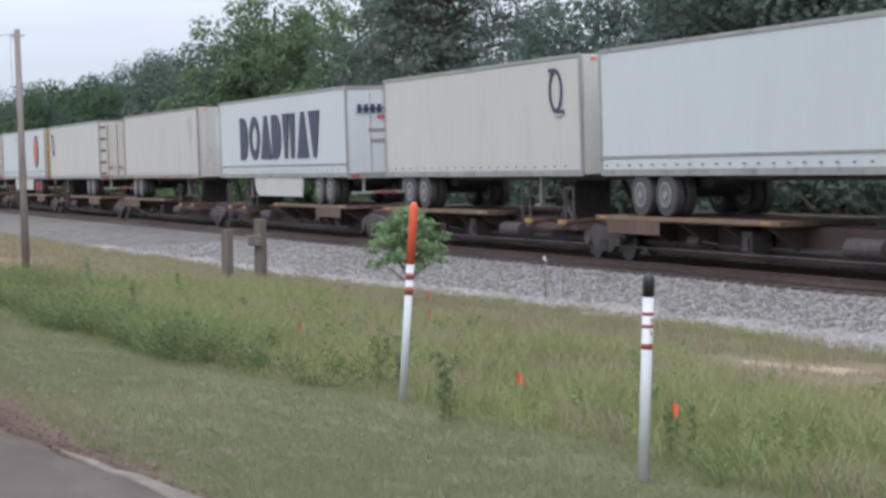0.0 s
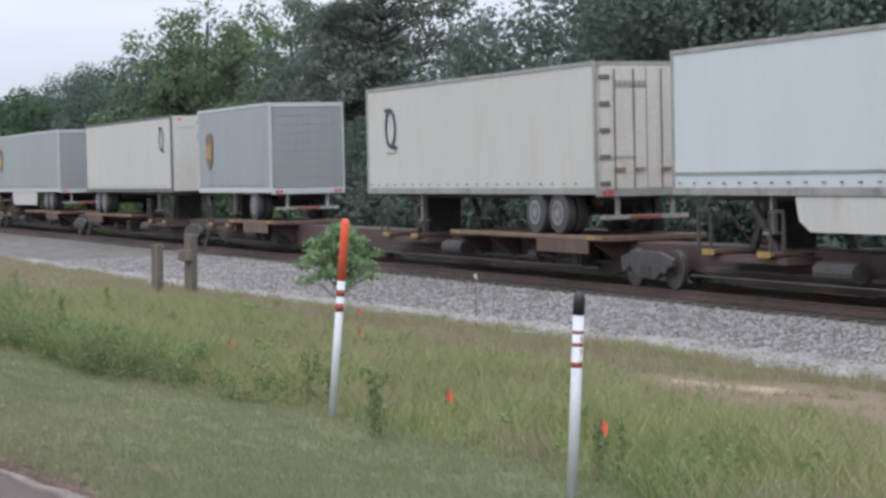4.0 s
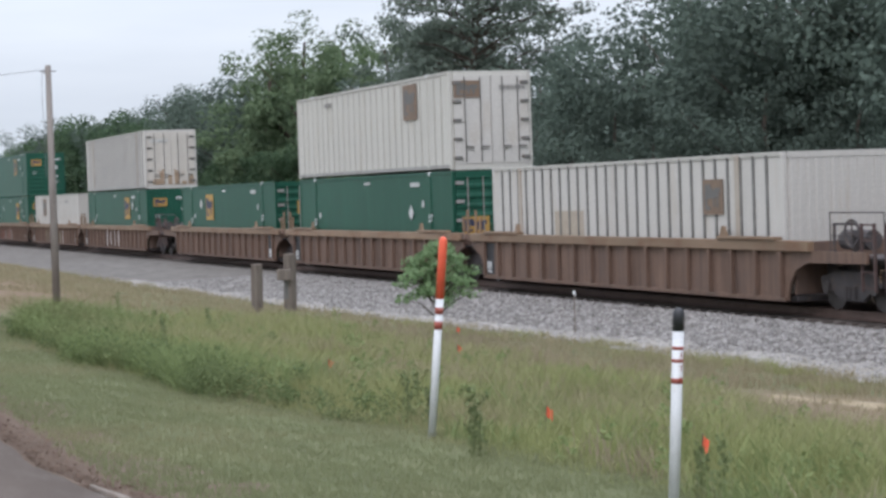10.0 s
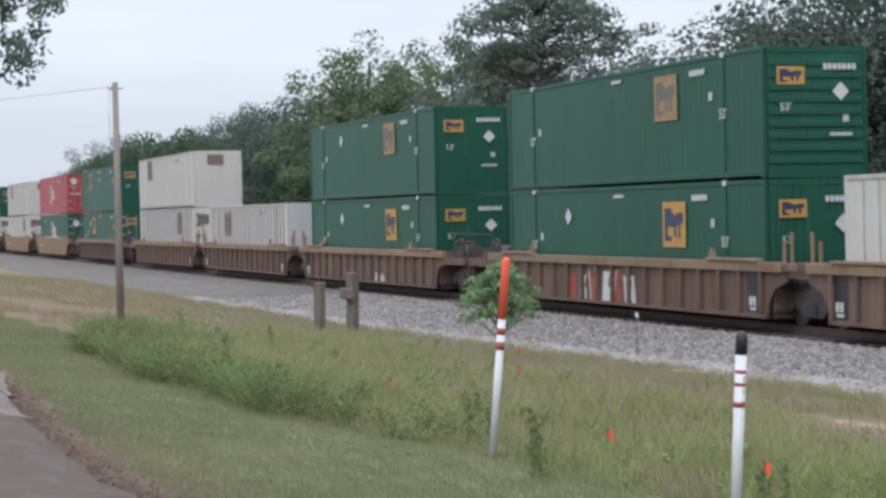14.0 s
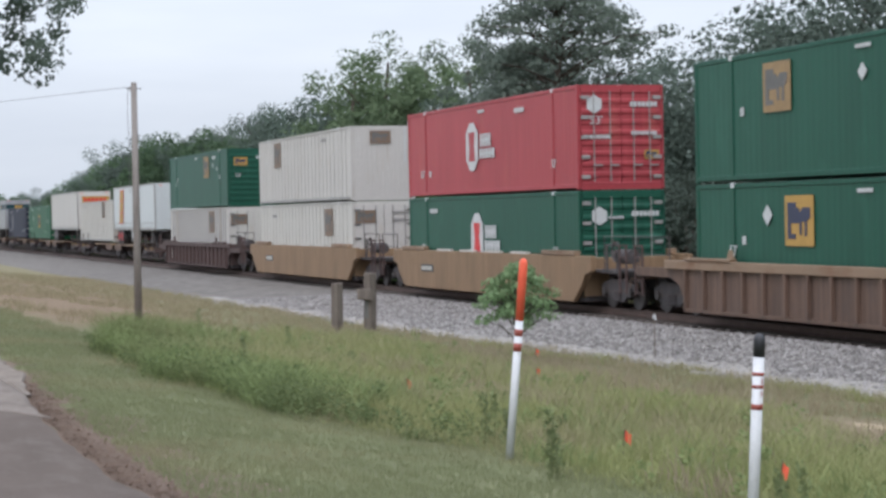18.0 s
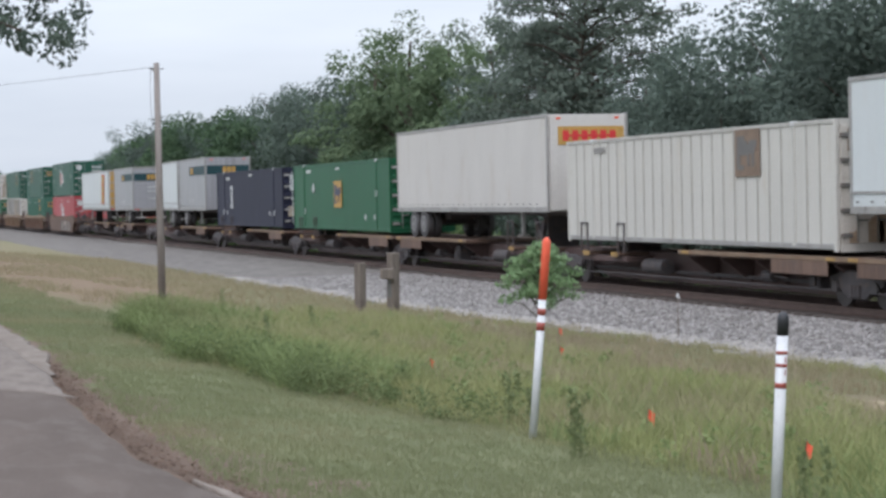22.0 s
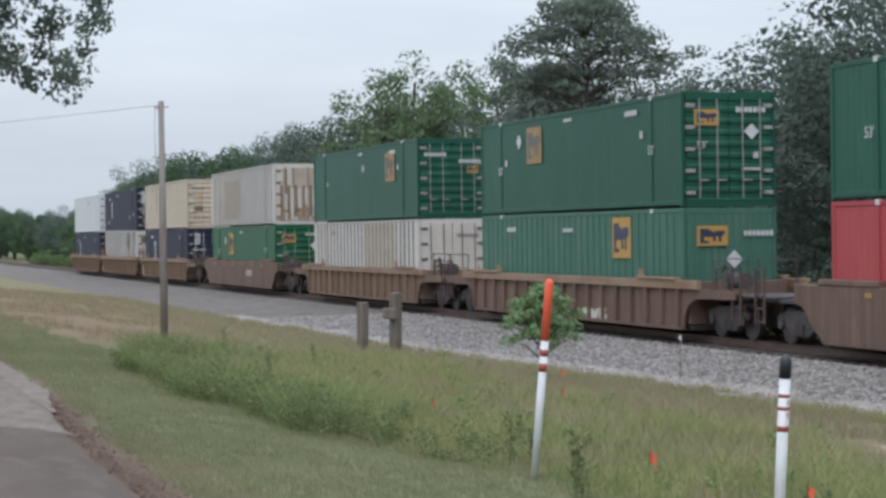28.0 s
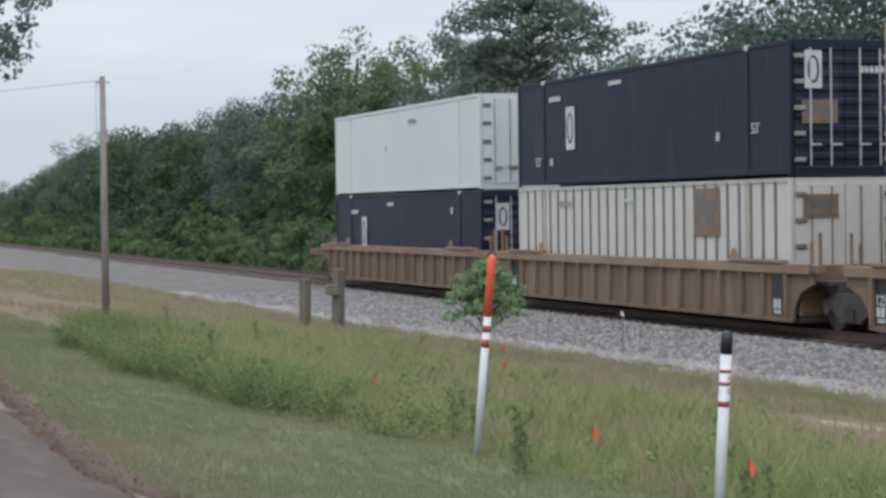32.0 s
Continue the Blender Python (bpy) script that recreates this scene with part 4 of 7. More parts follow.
def well_car(s, style, label, left, right, paint, chord, L=16.15, trucks="lr", gear="r", text=None):
    """left, right: how far the car reaches past its well."""
    root = rolling("well_car", s, 0, label, "railroad car", "well cars of the train")
    a, b = -0.45, L + 0.45
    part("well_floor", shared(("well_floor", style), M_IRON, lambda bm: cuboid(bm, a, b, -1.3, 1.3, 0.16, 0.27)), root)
    for far in (0, 1):
        sy = 1 if far else -1
        y0, y1 = (-1.47, -1.41) if not far else (1.41, 1.47)
        if style == "ribbed":
            part("side_wall", shared(("side_wall", far, left, right), paint, lambda bm: prism(bm, ((a - left + 0.3, 0.98), (a - 0.7, 0.96), (a - 0.25, 0.8), (a, 0.5), (a + 0.1, 0.17), (b - 0.1, 0.17), (b, 0.5), (b + 0.25, 0.8), (b + 0.7, 0.96), (b + right - 0.3, 0.98), (b + right - 0.3, 1.2), (a - left + 0.3, 1.2)), y0, y1)), root)
            box_part("top_chord", root, (a - min(0.9, left - 0.35), b + min(0.9, right - 0.35), min(y0, y1) - (0.1 if not far else 0.0), max(y0, y1) + (0.1 if far else 0.0), 1.18, 1.4), chord, bevel=0.015)
            box_part("bottom_chord", root, (a + 0.12, b - 0.12, min(y0, y1) - (0.05 if not far else 0), max(y0, y1) + (0.05 if far else 0), 0.165, 0.25), paint)
            n = 16
            for i in range(n + 1):
                x = a + 0.25 + (b - a - 0.5) * i / n
                yy = -1.47 if not far else 1.47
                part("rib", shared(("well_rib", far), paint, lambda bm: prism(bm, ((-0.035, 0), (0.035, 0), (0.06, 0.93), (-0.06, 0.93)), 0, sy * 0.1)), root, (x, yy, 0.25))
            for x in (1.15, L - 1.15):
                box_part("container_guide", root, (x - 1.25, x + 1.25, min(y0, y1) - (0.14 if not far else 0), max(y0, y1) + (0.14 if far else 0), 1.404, 1.47), chord, bevel=0.01)
                part("guide_horn", shared("guide_horn", chord, lambda bm: prism(bm, ((-0.16, 0), (0.16, 0), (0.05, 0.22), (-0.05, 0.22)), -0.03, 0.03)), root, (x + (1.1 if x < 8 else -1.1), -1.5 * -sy, 1.46))
        else:
            top = 1.42
            part("side_wall", shared(("side_wall_plain", far), paint, lambda bm: prism(bm, ((a - 0.2, 0.6), (a + 0.45, 0.14), (b - 0.45, 0.14), (b + 0.2, 0.6), (b + 0.45, 0.92), (b + 0.9, 1.0), (b + 0.9, top), (a - 0.9, top), (a - 0.9, 1.0), (a - 0.45, 0.92)), y0 - 0.05, y1 + 0.05), 0.02), root)
            for x in (1.1, L - 1.1):
                box_part("end_guide", root, (x - 1.3, x + 1.3, -1.54 if not far else 1.34, -1.34 if not far else 1.54, top + 0.002, top + 0.13), chord if paint != M_WELL_TAN else M_CHORD, bevel=0.015)
            for i in range(6):
                x = 2.0 + i * (L - 4.0) / 5
                if paint != M_WELL_TAN:
                    box_part("reflector", root, (x - 0.15, x + 0.15, (-1.535 if not far else 1.525), (-1.525 if not far else 1.535), 1.2, 1.3), M_DULL)
                if 0 < i < 5:
                    box_part("rub_plate", root, (x - 0.7, x + 0.7, (-1.5 if not far else 1.36), (-1.36 if not far else 1.5), top + 0.002, top + 0.06), M_CREAM if paint == M_WELL_TAN else paint, bevel=0.01)
    for side, reach in ((-1, left), (1, right)):
        x0, x1 = (a - reach, a) if side < 0 else (b, b + reach)
        part("end_platform", shared(("end_platform", round(reach, 2)), M_IRON, lambda bm: (cuboid(bm, 0, reach, -0.35, 0.35, 0.62, 1.02), cuboid(bm, 0.05, reach - 0.05, -1.2, 1.2, 0.96, 1.04))), root, (x0, 0, 0))
        part("end_bulkhead", shared("end_bulkhead", paint, lambda bm: cuboid(bm, -0.05, 0.05, -1.35, 1.35, 0.3, 1.36), 0.015), root, (a if side < 0 else b, 0, 0))
        if reach > 2.2:
            part("draft_sill", shared(("draft_sill", round(reach, 2)), M_IRON, lambda bm: cuboid(bm, 0, reach - 0.5, -0.62, 0.62, 0.3, 0.96)), root, (x0 if side > 0 else x0 + 0.5, 0, 0))
            part("coupler", shared("coupler", M_IRON, lambda bm: cuboid(bm, -0.55, 0.55, -0.14, 0.14, 0.7, 0.98), 0.03), root, (x0 + 0.1 if side < 0 else x1 - 0.1, 0, 0))
            xl = x0 + 0.35 if side < 0 else x1 - 0.35
            lad = part("ladder", shared("ladder_stiles", M_WELL_DARK, lambda bm: (cuboid(bm, -0.25, -0.2, -1.42, -1.37, 0.45, 1.75), cuboid(bm, 0.2, 0.25, -1.42, -1.37, 0.45, 1.75))), root, (xl, 0, 0))
            for i in range(5):
                part("rung", shared("rung", M_WELL_DARK, lambda bm: cuboid(bm, -0.2, 0.2, -1.41, -1.38, -0.015, 0.015)), lad, (0, 0, 0.52 + i * 0.3))
            box_part("step_plate", root, (xl - 0.6, xl + 0.6, -1.36, 1.36, 1.05, 1.09), M_IRON)
            part("handrail", shared(("handrail", side), M_IRON, lambda bm: (tube(bm, ((-side * 1.6, -1.25, 1.04), (-side * 1.6, -1.25, 1.95), (side * 0.35, -1.25, 1.95), (side * 0.35, -1.25, 1.06)), (0.018, 0.018, 0.018, 0.018), 6), tube(bm, ((-side * 1.6, -1.25, 1.5), (side * 0.35, -1.25, 1.5)), (0.014, 0.014), 6))), root, (xl, 0, 0))
            part("air_hose", shared(("air_hose", side), M_TYRE, lambda bm: tube(bm, ((0, -0.35, 0.78), (side * 0.12, -0.37, 0.5), (side * 0.4, -0.32, 0.36), (side * 0.62, -0.25, 0.5)), (0.03, 0.03, 0.03, 0.03), 8)), root, (x0 + 0.15 if side < 0 else x1 - 0.15, 0, 0))
            part("cut_lever", shared("cut_lever", M_DECK, lambda bm: tube(bm, ((0, -1.3, 0.62), (0, -1.3, 0.86), (0, -0.2, 0.9)), (0.016, 0.016, 0.016), 6)), root, (x0 + 0.1 if side < 0 else x1 - 0.1, 0, 0))
    if gear:
        x = b + right * 0.45 if gear == "r" else a - left * 0.45
        part("air_reservoir", shared("air_reservoir", M_IRON, lambda bm: tube(bm, ((-0.5, -0.7, 1.4), (0.5, -0.7, 1.4)), (0.2, 0.2), 14)), root, (x, 0, 0))
        part("brake_wheel", shared("brake_wheel", M_IRON, lambda bm: (ring(bm, 0.28, 0.28, 0.04, -1.3, -1.26, 18), cuboid(bm, -0.26, 0.26, -1.29, -1.27, -0.02, 0.02), cuboid(bm, -0.02, 0.02, -1.29, -1.27, -0.26, 0.26))), root, (x + 0.65, 0, 1.55))
        part("brake_stand", shared("brake_stand", M_IRON, lambda bm: (cuboid(bm, -0.04, 0.04, -1.25, -1.17, 1.04, 1.6), cuboid(bm, -0.75, -0.7, -1.25, -1.2, 1.04, 1.75), cuboid(bm, -0.75, 0.1, -1.25, -1.2, 1.7, 1.75))), root, (x + 0.65, 0, 0))
    if "l" in trucks:          # neighbours on a short joint share the truck between them
        truck(root, a - left * 0.5 if left > 2 else a - left - 0.35)
    if "r" in trucks:
        truck(root, b + right * 0.5 if right > 2 else b + right + 0.35)
    for side, reach in ((-1, left), (1, right)):
        if reach < 2:
            x = a - reach if side < 0 else b + reach
            part("joint_frame", shared(("joint_frame", side), M_IRON, lambda bm: (cuboid(bm, min(0, -side * 1.1), max(0, -side * 1.1), -1.0, 1.0, 0.8, 0.97), cuboid(bm, min(0.1, -side * 1.3), max(-0.1, -side * 1.3), -0.7, 0.7, 0.24, 0.8))), root, (x, 0, 0))
            for u, top in ((0.25, 2.05), (0.6, 1.85)):
                part("joint_post", shared(("joint_post", top), M_CHORD, lambda bm: cuboid(bm, -0.035, 0.035, -1.36, -1.3, 1.2, top), 0.008), root, (x - side * u, 0, 0), "rusty upright post at the joint")
            part("joint_cover", shared("joint_cover", M_WELL, lambda bm: prism(bm, ((-0.42, 0), (0.42, 0), (0.36, 0.16), (-0.36, 0.16)), -1.52, -1.3), 0.01), root, (x - side * 0.45, 0, 1.22))
    if text:
        for words, x, z, size, mat in text:
            part("painted_letter", lettering(words, size, mat, 0.03 if mat == M_SPRAY else 0.0), root, (x, -1.476 if style == "ribbed" else -1.526, z), "brushed off-white letters" if mat == M_SPRAY else "")
    return root


def spine_car(s, L, deck, gap_left, gap_right, label, end_truck=False):
    """A skeleton car: a deep sill, a deck under the wheels, a hitch under the nose. deck: 'r' or 'l'."""
    root = rolling("spine_car", s, 0, label, "railroad car", "skeleton cars of the train")
    part("centre_sill", shared(("centre_sill", round(L, 1), round(gap_left, 1), round(gap_right, 1)), M_WELL_DARK, lambda bm: prism(bm, ((-gap_left, 0.55), (-gap_left, 0.95), (L + gap_right, 0.95), (L + gap_right, 0.55), (L - 1.0, 0.16), (1.0, 0.16)), -0.42, 0.42), 0.02), root)
    long = min(8.6, L * 0.6)
    x0 = L - long + 0.3 if deck == "r" else -0.3
    part("deck", shared(("deck", round(long, 2)), M_WELL, lambda bm: cuboid(bm, 0, long, -1.3, 1.3, 0.97, 1.085), 0.01), root, (x0, 0, 0), "brown steel wheel deck")
    for y in (-1.33, 1.29):
        box_part("deck_edge", root, (x0, x0 + long, y, y + 0.04, 1.0, 1.1), M_DECK, bevel=0.008)
        for u in (0.25, long - 0.75):
            box_part("edge_marker", root, (x0 + u, x0 + u + 0.4, y - 0.006 if y < 0 else y + 0.04, y if y < 0 else y + 0.046, 1.01, 1.09), M_DULL)
    for i in range(5):
        part("crossbearer", shared("crossbearer", M_WELL_DARK, lambda bm: prism(bm, ((-1.28, 0.93), (1.28, 0.93), (0.45, 0.35), (-0.45, 0.35)), -0.05, 0.05)), root, (x0 + 0.5 + i * (long - 1) / 4, 0, 0)).rotation_euler = (0, 0, radians(90))
    hx = 2.4 if deck == "r" else L - 2.4
    part("hitch_stand", shared("hitch_stand", M_IRON, lambda bm: (prism(bm, ((-0.7, 0), (-0.5, 0), (0.05, 0.95), (-0.15, 0.95)), -0.5, -0.4), prism(bm, ((-0.7, 0), (-0.5, 0), (0.05, 0.95), (-0.15, 0.95)), 0.4, 0.5), cuboid(bm, -0.45, 0.4, -0.55, 0.55, 0.9, 1.0), cuboid(bm, 0.1, 0.2, -0.5, 0.5, 0, 0.92))), root, (hx, 0, 0.95))
    for x in (hx - 1.2, hx + 0.9):
        box_part("side_step", root, (x, x + 0.6, -1.32, 1.32, 0.86, 0.93), M_WELL, bevel=0.008)
        box_part("step_marker", root, (x + 0.05, x + 0.5, -1.335, -1.322, 0.83, 0.95), M_DULL)
    truck(root, L + gap_right)
    if end_truck:
        truck(root, -gap_left)
    box_part("air_pipe", root, (0, L, -0.6, -0.52, 0.42, 0.5), M_IRON)
    # the gear hung along the side of the sill
    ax = x0 + (long - 3.4 if deck == "r" else 0.6)
    for y in (-1.325, 1.295):
        box_part("side_apron", root, (ax, ax + 2.7, y, y + 0.03, 0.68, 0.998), M_WELL, "deep brown apron under the deck edge", 0.008)
    gx = hx + (2.4 if deck == "r" else -3.6)
    part("air_reservoir", shared("spine_reservoir", M_IRON, lambda bm: tube(bm, ((0, -0.85, 0.6), (1.3, -0.85, 0.6)), (0.2, 0.2), 14)), root, (gx, 0, 0))
    part("brake_cylinder", shared("brake_cylinder", M_IRON, lambda bm: (tube(bm, ((0, -0.8, 0.55), (0.5, -0.8, 0.55)), (0.14, 0.14), 12), tube(bm, ((0.5, -0.8, 0.55), (1.2, -0.8, 0.52)), (0.03, 0.03), 6))), root, (x0 + long * 0.45, 0, 0))
    part("valve_box", shared("valve_box", M_IRON, lambda bm: (cuboid(bm, 0, 0.45, -1.0, -0.5, 0.35, 0.85), cuboid(bm, 0.1, 0.35, -1.05, -1.0, 0.42, 0.7)), 0.015), root, (x0 + long * 0.75, 0, 0))
    part("brake_rod", shared(("brake_rod", round(L, 1)), M_IRON, lambda bm: tube(bm, ((0.4, -1.1, 0.36), (L - 0.4, -1.1, 0.36)), (0.022, 0.022), 6)), root)
    part("hose_tray", shared("hose_tray", M_WELL_DARK, lambda bm: cuboid(bm, 0, 3.2, -1.2, 1.2, 0.7, 0.84)), root, (hx - 1.4, 0, 0))
    for u in (-1.35, 1.35):
        part("grab_post", shared("grab_post", M_IRON, lambda bm: (cuboid(bm, -0.025, 0.025, -1.31, -1.26, 0.93, 1.75), cuboid(bm, -0.025, 0.5, -1.31, -1.26, 1.7, 1.75), cuboid(bm, 0.45, 0.5, -1.31, -1.26, 0.93, 1.75))), root, (hx + u, 0, 0))
    for y in (-0.95, 0.85):
        part("hitch_brace", shared("hitch_brace", M_IRON, lambda bm: prism(bm, ((0.9, 0), (1.1, 0), (0.25, 0.9), (0.1, 0.9)), 0, 0.1)), root, (hx, y, 0.95))
    return root


def semi_trailer(s, L, paint, nose, label, marks=(), end_marks=(), skirt=None, end_paint=None, trim=None, rims=None, H=2.98, doors="swing", tandem=True, lift=0.0):
    """nose: 'l' or 'r', the end with the king pin. Its wheels stand on a deck 1.09 m over the rails."""
    base = 1.09
    root = rolling("semi_trailer", s, base, label, "semi-trailer", "trailers on the train")
    trim = trim or M_TRIM
    z0, z1 = 0.93 + lift, 0.93 + H
    part("body", shared(("trailer_body", round(L, 2), round(H, 2)), paint, lambda bm: cuboid(bm, 0.03, L - 0.03, -HALF + 0.02, HALF - 0.02, z0 + 0.02, z1 - 0.02), 0.02), root)
    for y0, y1 in ((-HALF, -HALF + 0.06), (HALF - 0.06, HALF)):
        box_part("bottom_rail", root, (0.02, L - 0.02, y0, y1, z0, z0 + 0.16), trim, bevel=0.008)
        box_part("top_rail", root, (0.02, L - 0.02, y0, y1, z1 - 0.09, z1 + 0.004), trim, bevel=0.008)
        for x in (0.0, L - 0.1):
            box_part("corner_post", root, (x, x + 0.1, y0 - 0.003, y1 + 0.003, z0 + 0.002, z1 + 0.006), trim, bevel=0.01)
    n = int(L / 1.22)
    for i in range(n * 2):
        x = 0.3 + i * (L - 0.7) / (2 * n)
        part("rivet_plate", shared("rivet_plate", M_GROOVE, bars((0.05, 0, 0.1, 0.04))), root, (x, -HALF - 0.002, z0 + 0.25))
    for i in range(n):
        if i % 4 == 2 and paint in (M_CREAM, M_WHITE):
            box_part("panel_seam", root, (0.02 + i * (L / n) - 0.012, 0.02 + i * (L / n) + 0.012, -HALF + 0.016, -HALF + 0.022, z0 + 0.17, z1 - 0.1), paint)
    if paint in (M_WHITE_CLEAN,):
        for y in (-HALF - 0.006, HALF - 0.004):
            box_part("rub_rail", root, (0.1, L - 0.1, y, y + 0.01, z0 + 0.42, z0 + 0.47), M_TRIM)
    ep = end_paint or paint
    if nose == "l":
        if doors == "swing":
            door_end(root, L, z1, ep, M_DECK if paint == M_CREAM else M_TRIM, base=z0 - 0.1, reefer=paint in (M_CREAM,))
        elif doors == "flat":
            for y0, y1 in ((-HALF + 0.1, -0.006), (0.006, HALF - 0.1)):
                d = box_part("door", root, (L - 0.04, L + 0.008, y0, y1, z0 + 0.14, z1 - 0.14), ep, bevel=0.006)
                part("lock_rod", shared("slim_lock_rod", M_TRIM, lambda bm: tube(bm, ((0.06, 0, 0.02), (0.06, 0, 2.6)), (0.014, 0.014), 6)), d, (0, 0.75 if y0 < 0 else 0.42, 0))
        elif doors == "roll":
            box_part("roll_door", root, (L - 0.04, L - 0.012, -HALF + 0.12, HALF - 0.12, z0 + 0.16, z1 - 0.14), ep)
            for i in range(9):
                box_part("door_slat", root, (L - 0.014, L - 0.002, -HALF + 0.14, HALF - 0.14, z0 + 0.18 + i * 0.295, z0 + 0.46 + i * 0.295), ep, bevel=0.006)
        box_part("rear_header", root, (L - 0.06, L + 0.016, -HALF + 0.08, HALF - 0.08, z1 - 0.14, z1 - 0.002), trim)
        box_part("rear_sill", root, (L - 0.06, L + 0.035, -HALF + 0.02, HALF - 0.02, z0 - 0.05, z0 + 0.14), trim, bevel=0.008)
        for y in (-1.1, -0.95, 0.95, 1.1):
            part("tail_lamp", shared("tail_lamp", M_LOGO_RED, plate(0.1, 0.08)), root, (L + 0.046, y, z0 + 0.04)).rotation_euler = (0, 0, radians(90))
        guard = part("rear_guard", shared("rear_guard", M_TRIM, lambda bm: (cuboid(bm, -0.05, 0.05, -1.1, 1.1, 0.36, 0.46), cuboid(bm, -0.04, 0.04, -0.75, -0.65, 0.46, 0.9), cuboid(bm, -0.04, 0.04, 0.65, 0.75, 0.46, 0.9)), 0.006), root, (L - 0.12, 0, lift))
        part("guard_stripe", shared("guard_stripe", M_BAND, lambda bm: cuboid(bm, 0, 0.012, -0.4, 0.4, 0.38, 0.44)), guard, (0.052, 0, 0))
    else:
        box_part("nose_wall", root, (L - 0.03, L + 0.012, -HALF + 0.1, HALF - 0.1, z0 + 0.05, z1 - 0.02), ep, bevel=0.01)
        box_part("air_connector_box", root, (L + 0.014, L + 0.06, 0.3, 0.62, z0 + 0.3, z0 + 0.5), M_GROOVE)
        box_part("marker_lamp", root, (L + 0.014, L + 0.03, -1.0, -0.86, z1 - 0.16, z1 - 0.1), M_ORANGE)
        box_part("marker_lamp", root, (L + 0.014, L + 0.03, 0.86, 1.0, z1 - 0.16, z1 - 0.1), M_ORANGE)
    axles = (L - 3.25, L - 2.02) if nose == "l" else (2.02, 3.25)
    if not tandem:
        axles = axles[1:] if nose == "l" else axles[:1]
    for x in axles:
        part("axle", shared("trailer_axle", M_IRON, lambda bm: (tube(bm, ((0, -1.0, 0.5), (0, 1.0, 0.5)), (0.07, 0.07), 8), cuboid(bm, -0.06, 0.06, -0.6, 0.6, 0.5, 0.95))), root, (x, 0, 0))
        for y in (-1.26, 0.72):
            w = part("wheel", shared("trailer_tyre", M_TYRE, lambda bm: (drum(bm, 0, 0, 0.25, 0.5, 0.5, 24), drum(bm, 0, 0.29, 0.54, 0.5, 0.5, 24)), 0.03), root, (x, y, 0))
            part("rim", shared("trailer_rim", rims or M_RIM, lambda bm: (ring(bm, 0.29, 0.29, 0.05, -0.02, 0.01), drum(bm, 0, -0.03, 0.0, 0.0, 0.1, 12))), w, (0, 0, 0.5))
            part("hub_plate", shared("hub_plate", M_GROOVE, lambda bm: drum(bm, 0, -0.006, 0.004, 0.0, 0.235, 20)), w, (0, 0, 0.5))
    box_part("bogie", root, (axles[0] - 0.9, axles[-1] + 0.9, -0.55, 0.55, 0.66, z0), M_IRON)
    lx = 3.2 if nose == "l" else L - 3.4
    for y in (-0.95, 0.85):
        leg = box_part("landing_leg", root, (lx, lx + 0.12, y, y + 0.1, 0.22 + lift, z0), M_TRIM)
        part("foot", shared("foot", M_TRIM, lambda bm: cuboid(bm, -0.1, 0.22, -0.1, 0.2, 0.0, 0.05)), leg, (0, 0, -0.05))
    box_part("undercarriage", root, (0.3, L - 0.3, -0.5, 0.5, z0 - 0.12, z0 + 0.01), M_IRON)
    if skirt:
        a, b = skirt
        part("side_skirt", shared(("side_skirt", round(b - a, 2)), M_WHITE, lambda bm: prism(bm, ((0, 0.66), (b - a, 0.66), (b - a - 0.12, 0), (0.5, 0), (0.12, 0.2)), -0.02, 0.02)), root, (a, -HALF + 0.05, z0 - 0.67), "pale aerodynamic side skirt")
        part("side_skirt", shared(("side_skirt_far", round(b - a, 2)), M_WHITE, lambda bm: prism(bm, ((0, 0.66), (b - a, 0.66), (b - a - 0.12, 0), (0.5, 0), (0.12, 0.2)), -0.02, 0.02)), root, (a, HALF - 0.05, z0 - 0.67))
    for kind, u, v, *size in marks:
        mark(kind, root, (u, -HALF - 0.006, v - base), size=size[0] if size else 1.0)
    for kind, u, v, *size in end_marks:
        mark(kind, root, (L + 0.045 if nose == "l" and doors == "swing" else L + 0.016, u, v - base), True, size[0] if size else 1.0)
    return root


LOW, UP, FLAT = 0.3, 3.235, 1.2


def small_marks(z, numbers=True):
    out = [("small", 2.6, z + 1.6), ("small", 13.6, z + 1.95), ("id", 12.9, z + 2.55), ("label", 8.1, z + 2.65, 0.8)]
    return out + ([("number", 2.0, z + 1.35), ("number", 14.2, z + 1.5)] if numbers else [])


def em_end(z):
    return [("emblem", -0.62, z + 2.25, 0.8), ("placard", 0.62, z + 1.9, 0.9), ("id", 0.62, z + 2.45), ("number", -0.75, z + 1.55, 0.75), ("label", 0.62, z + 0.95, 0.7), ("small", 0.75, z + 1.3, 0.8)]


W53 = "white container with grimy upright ribs"
G53 = "green smooth-sided container with a yellow emblem"


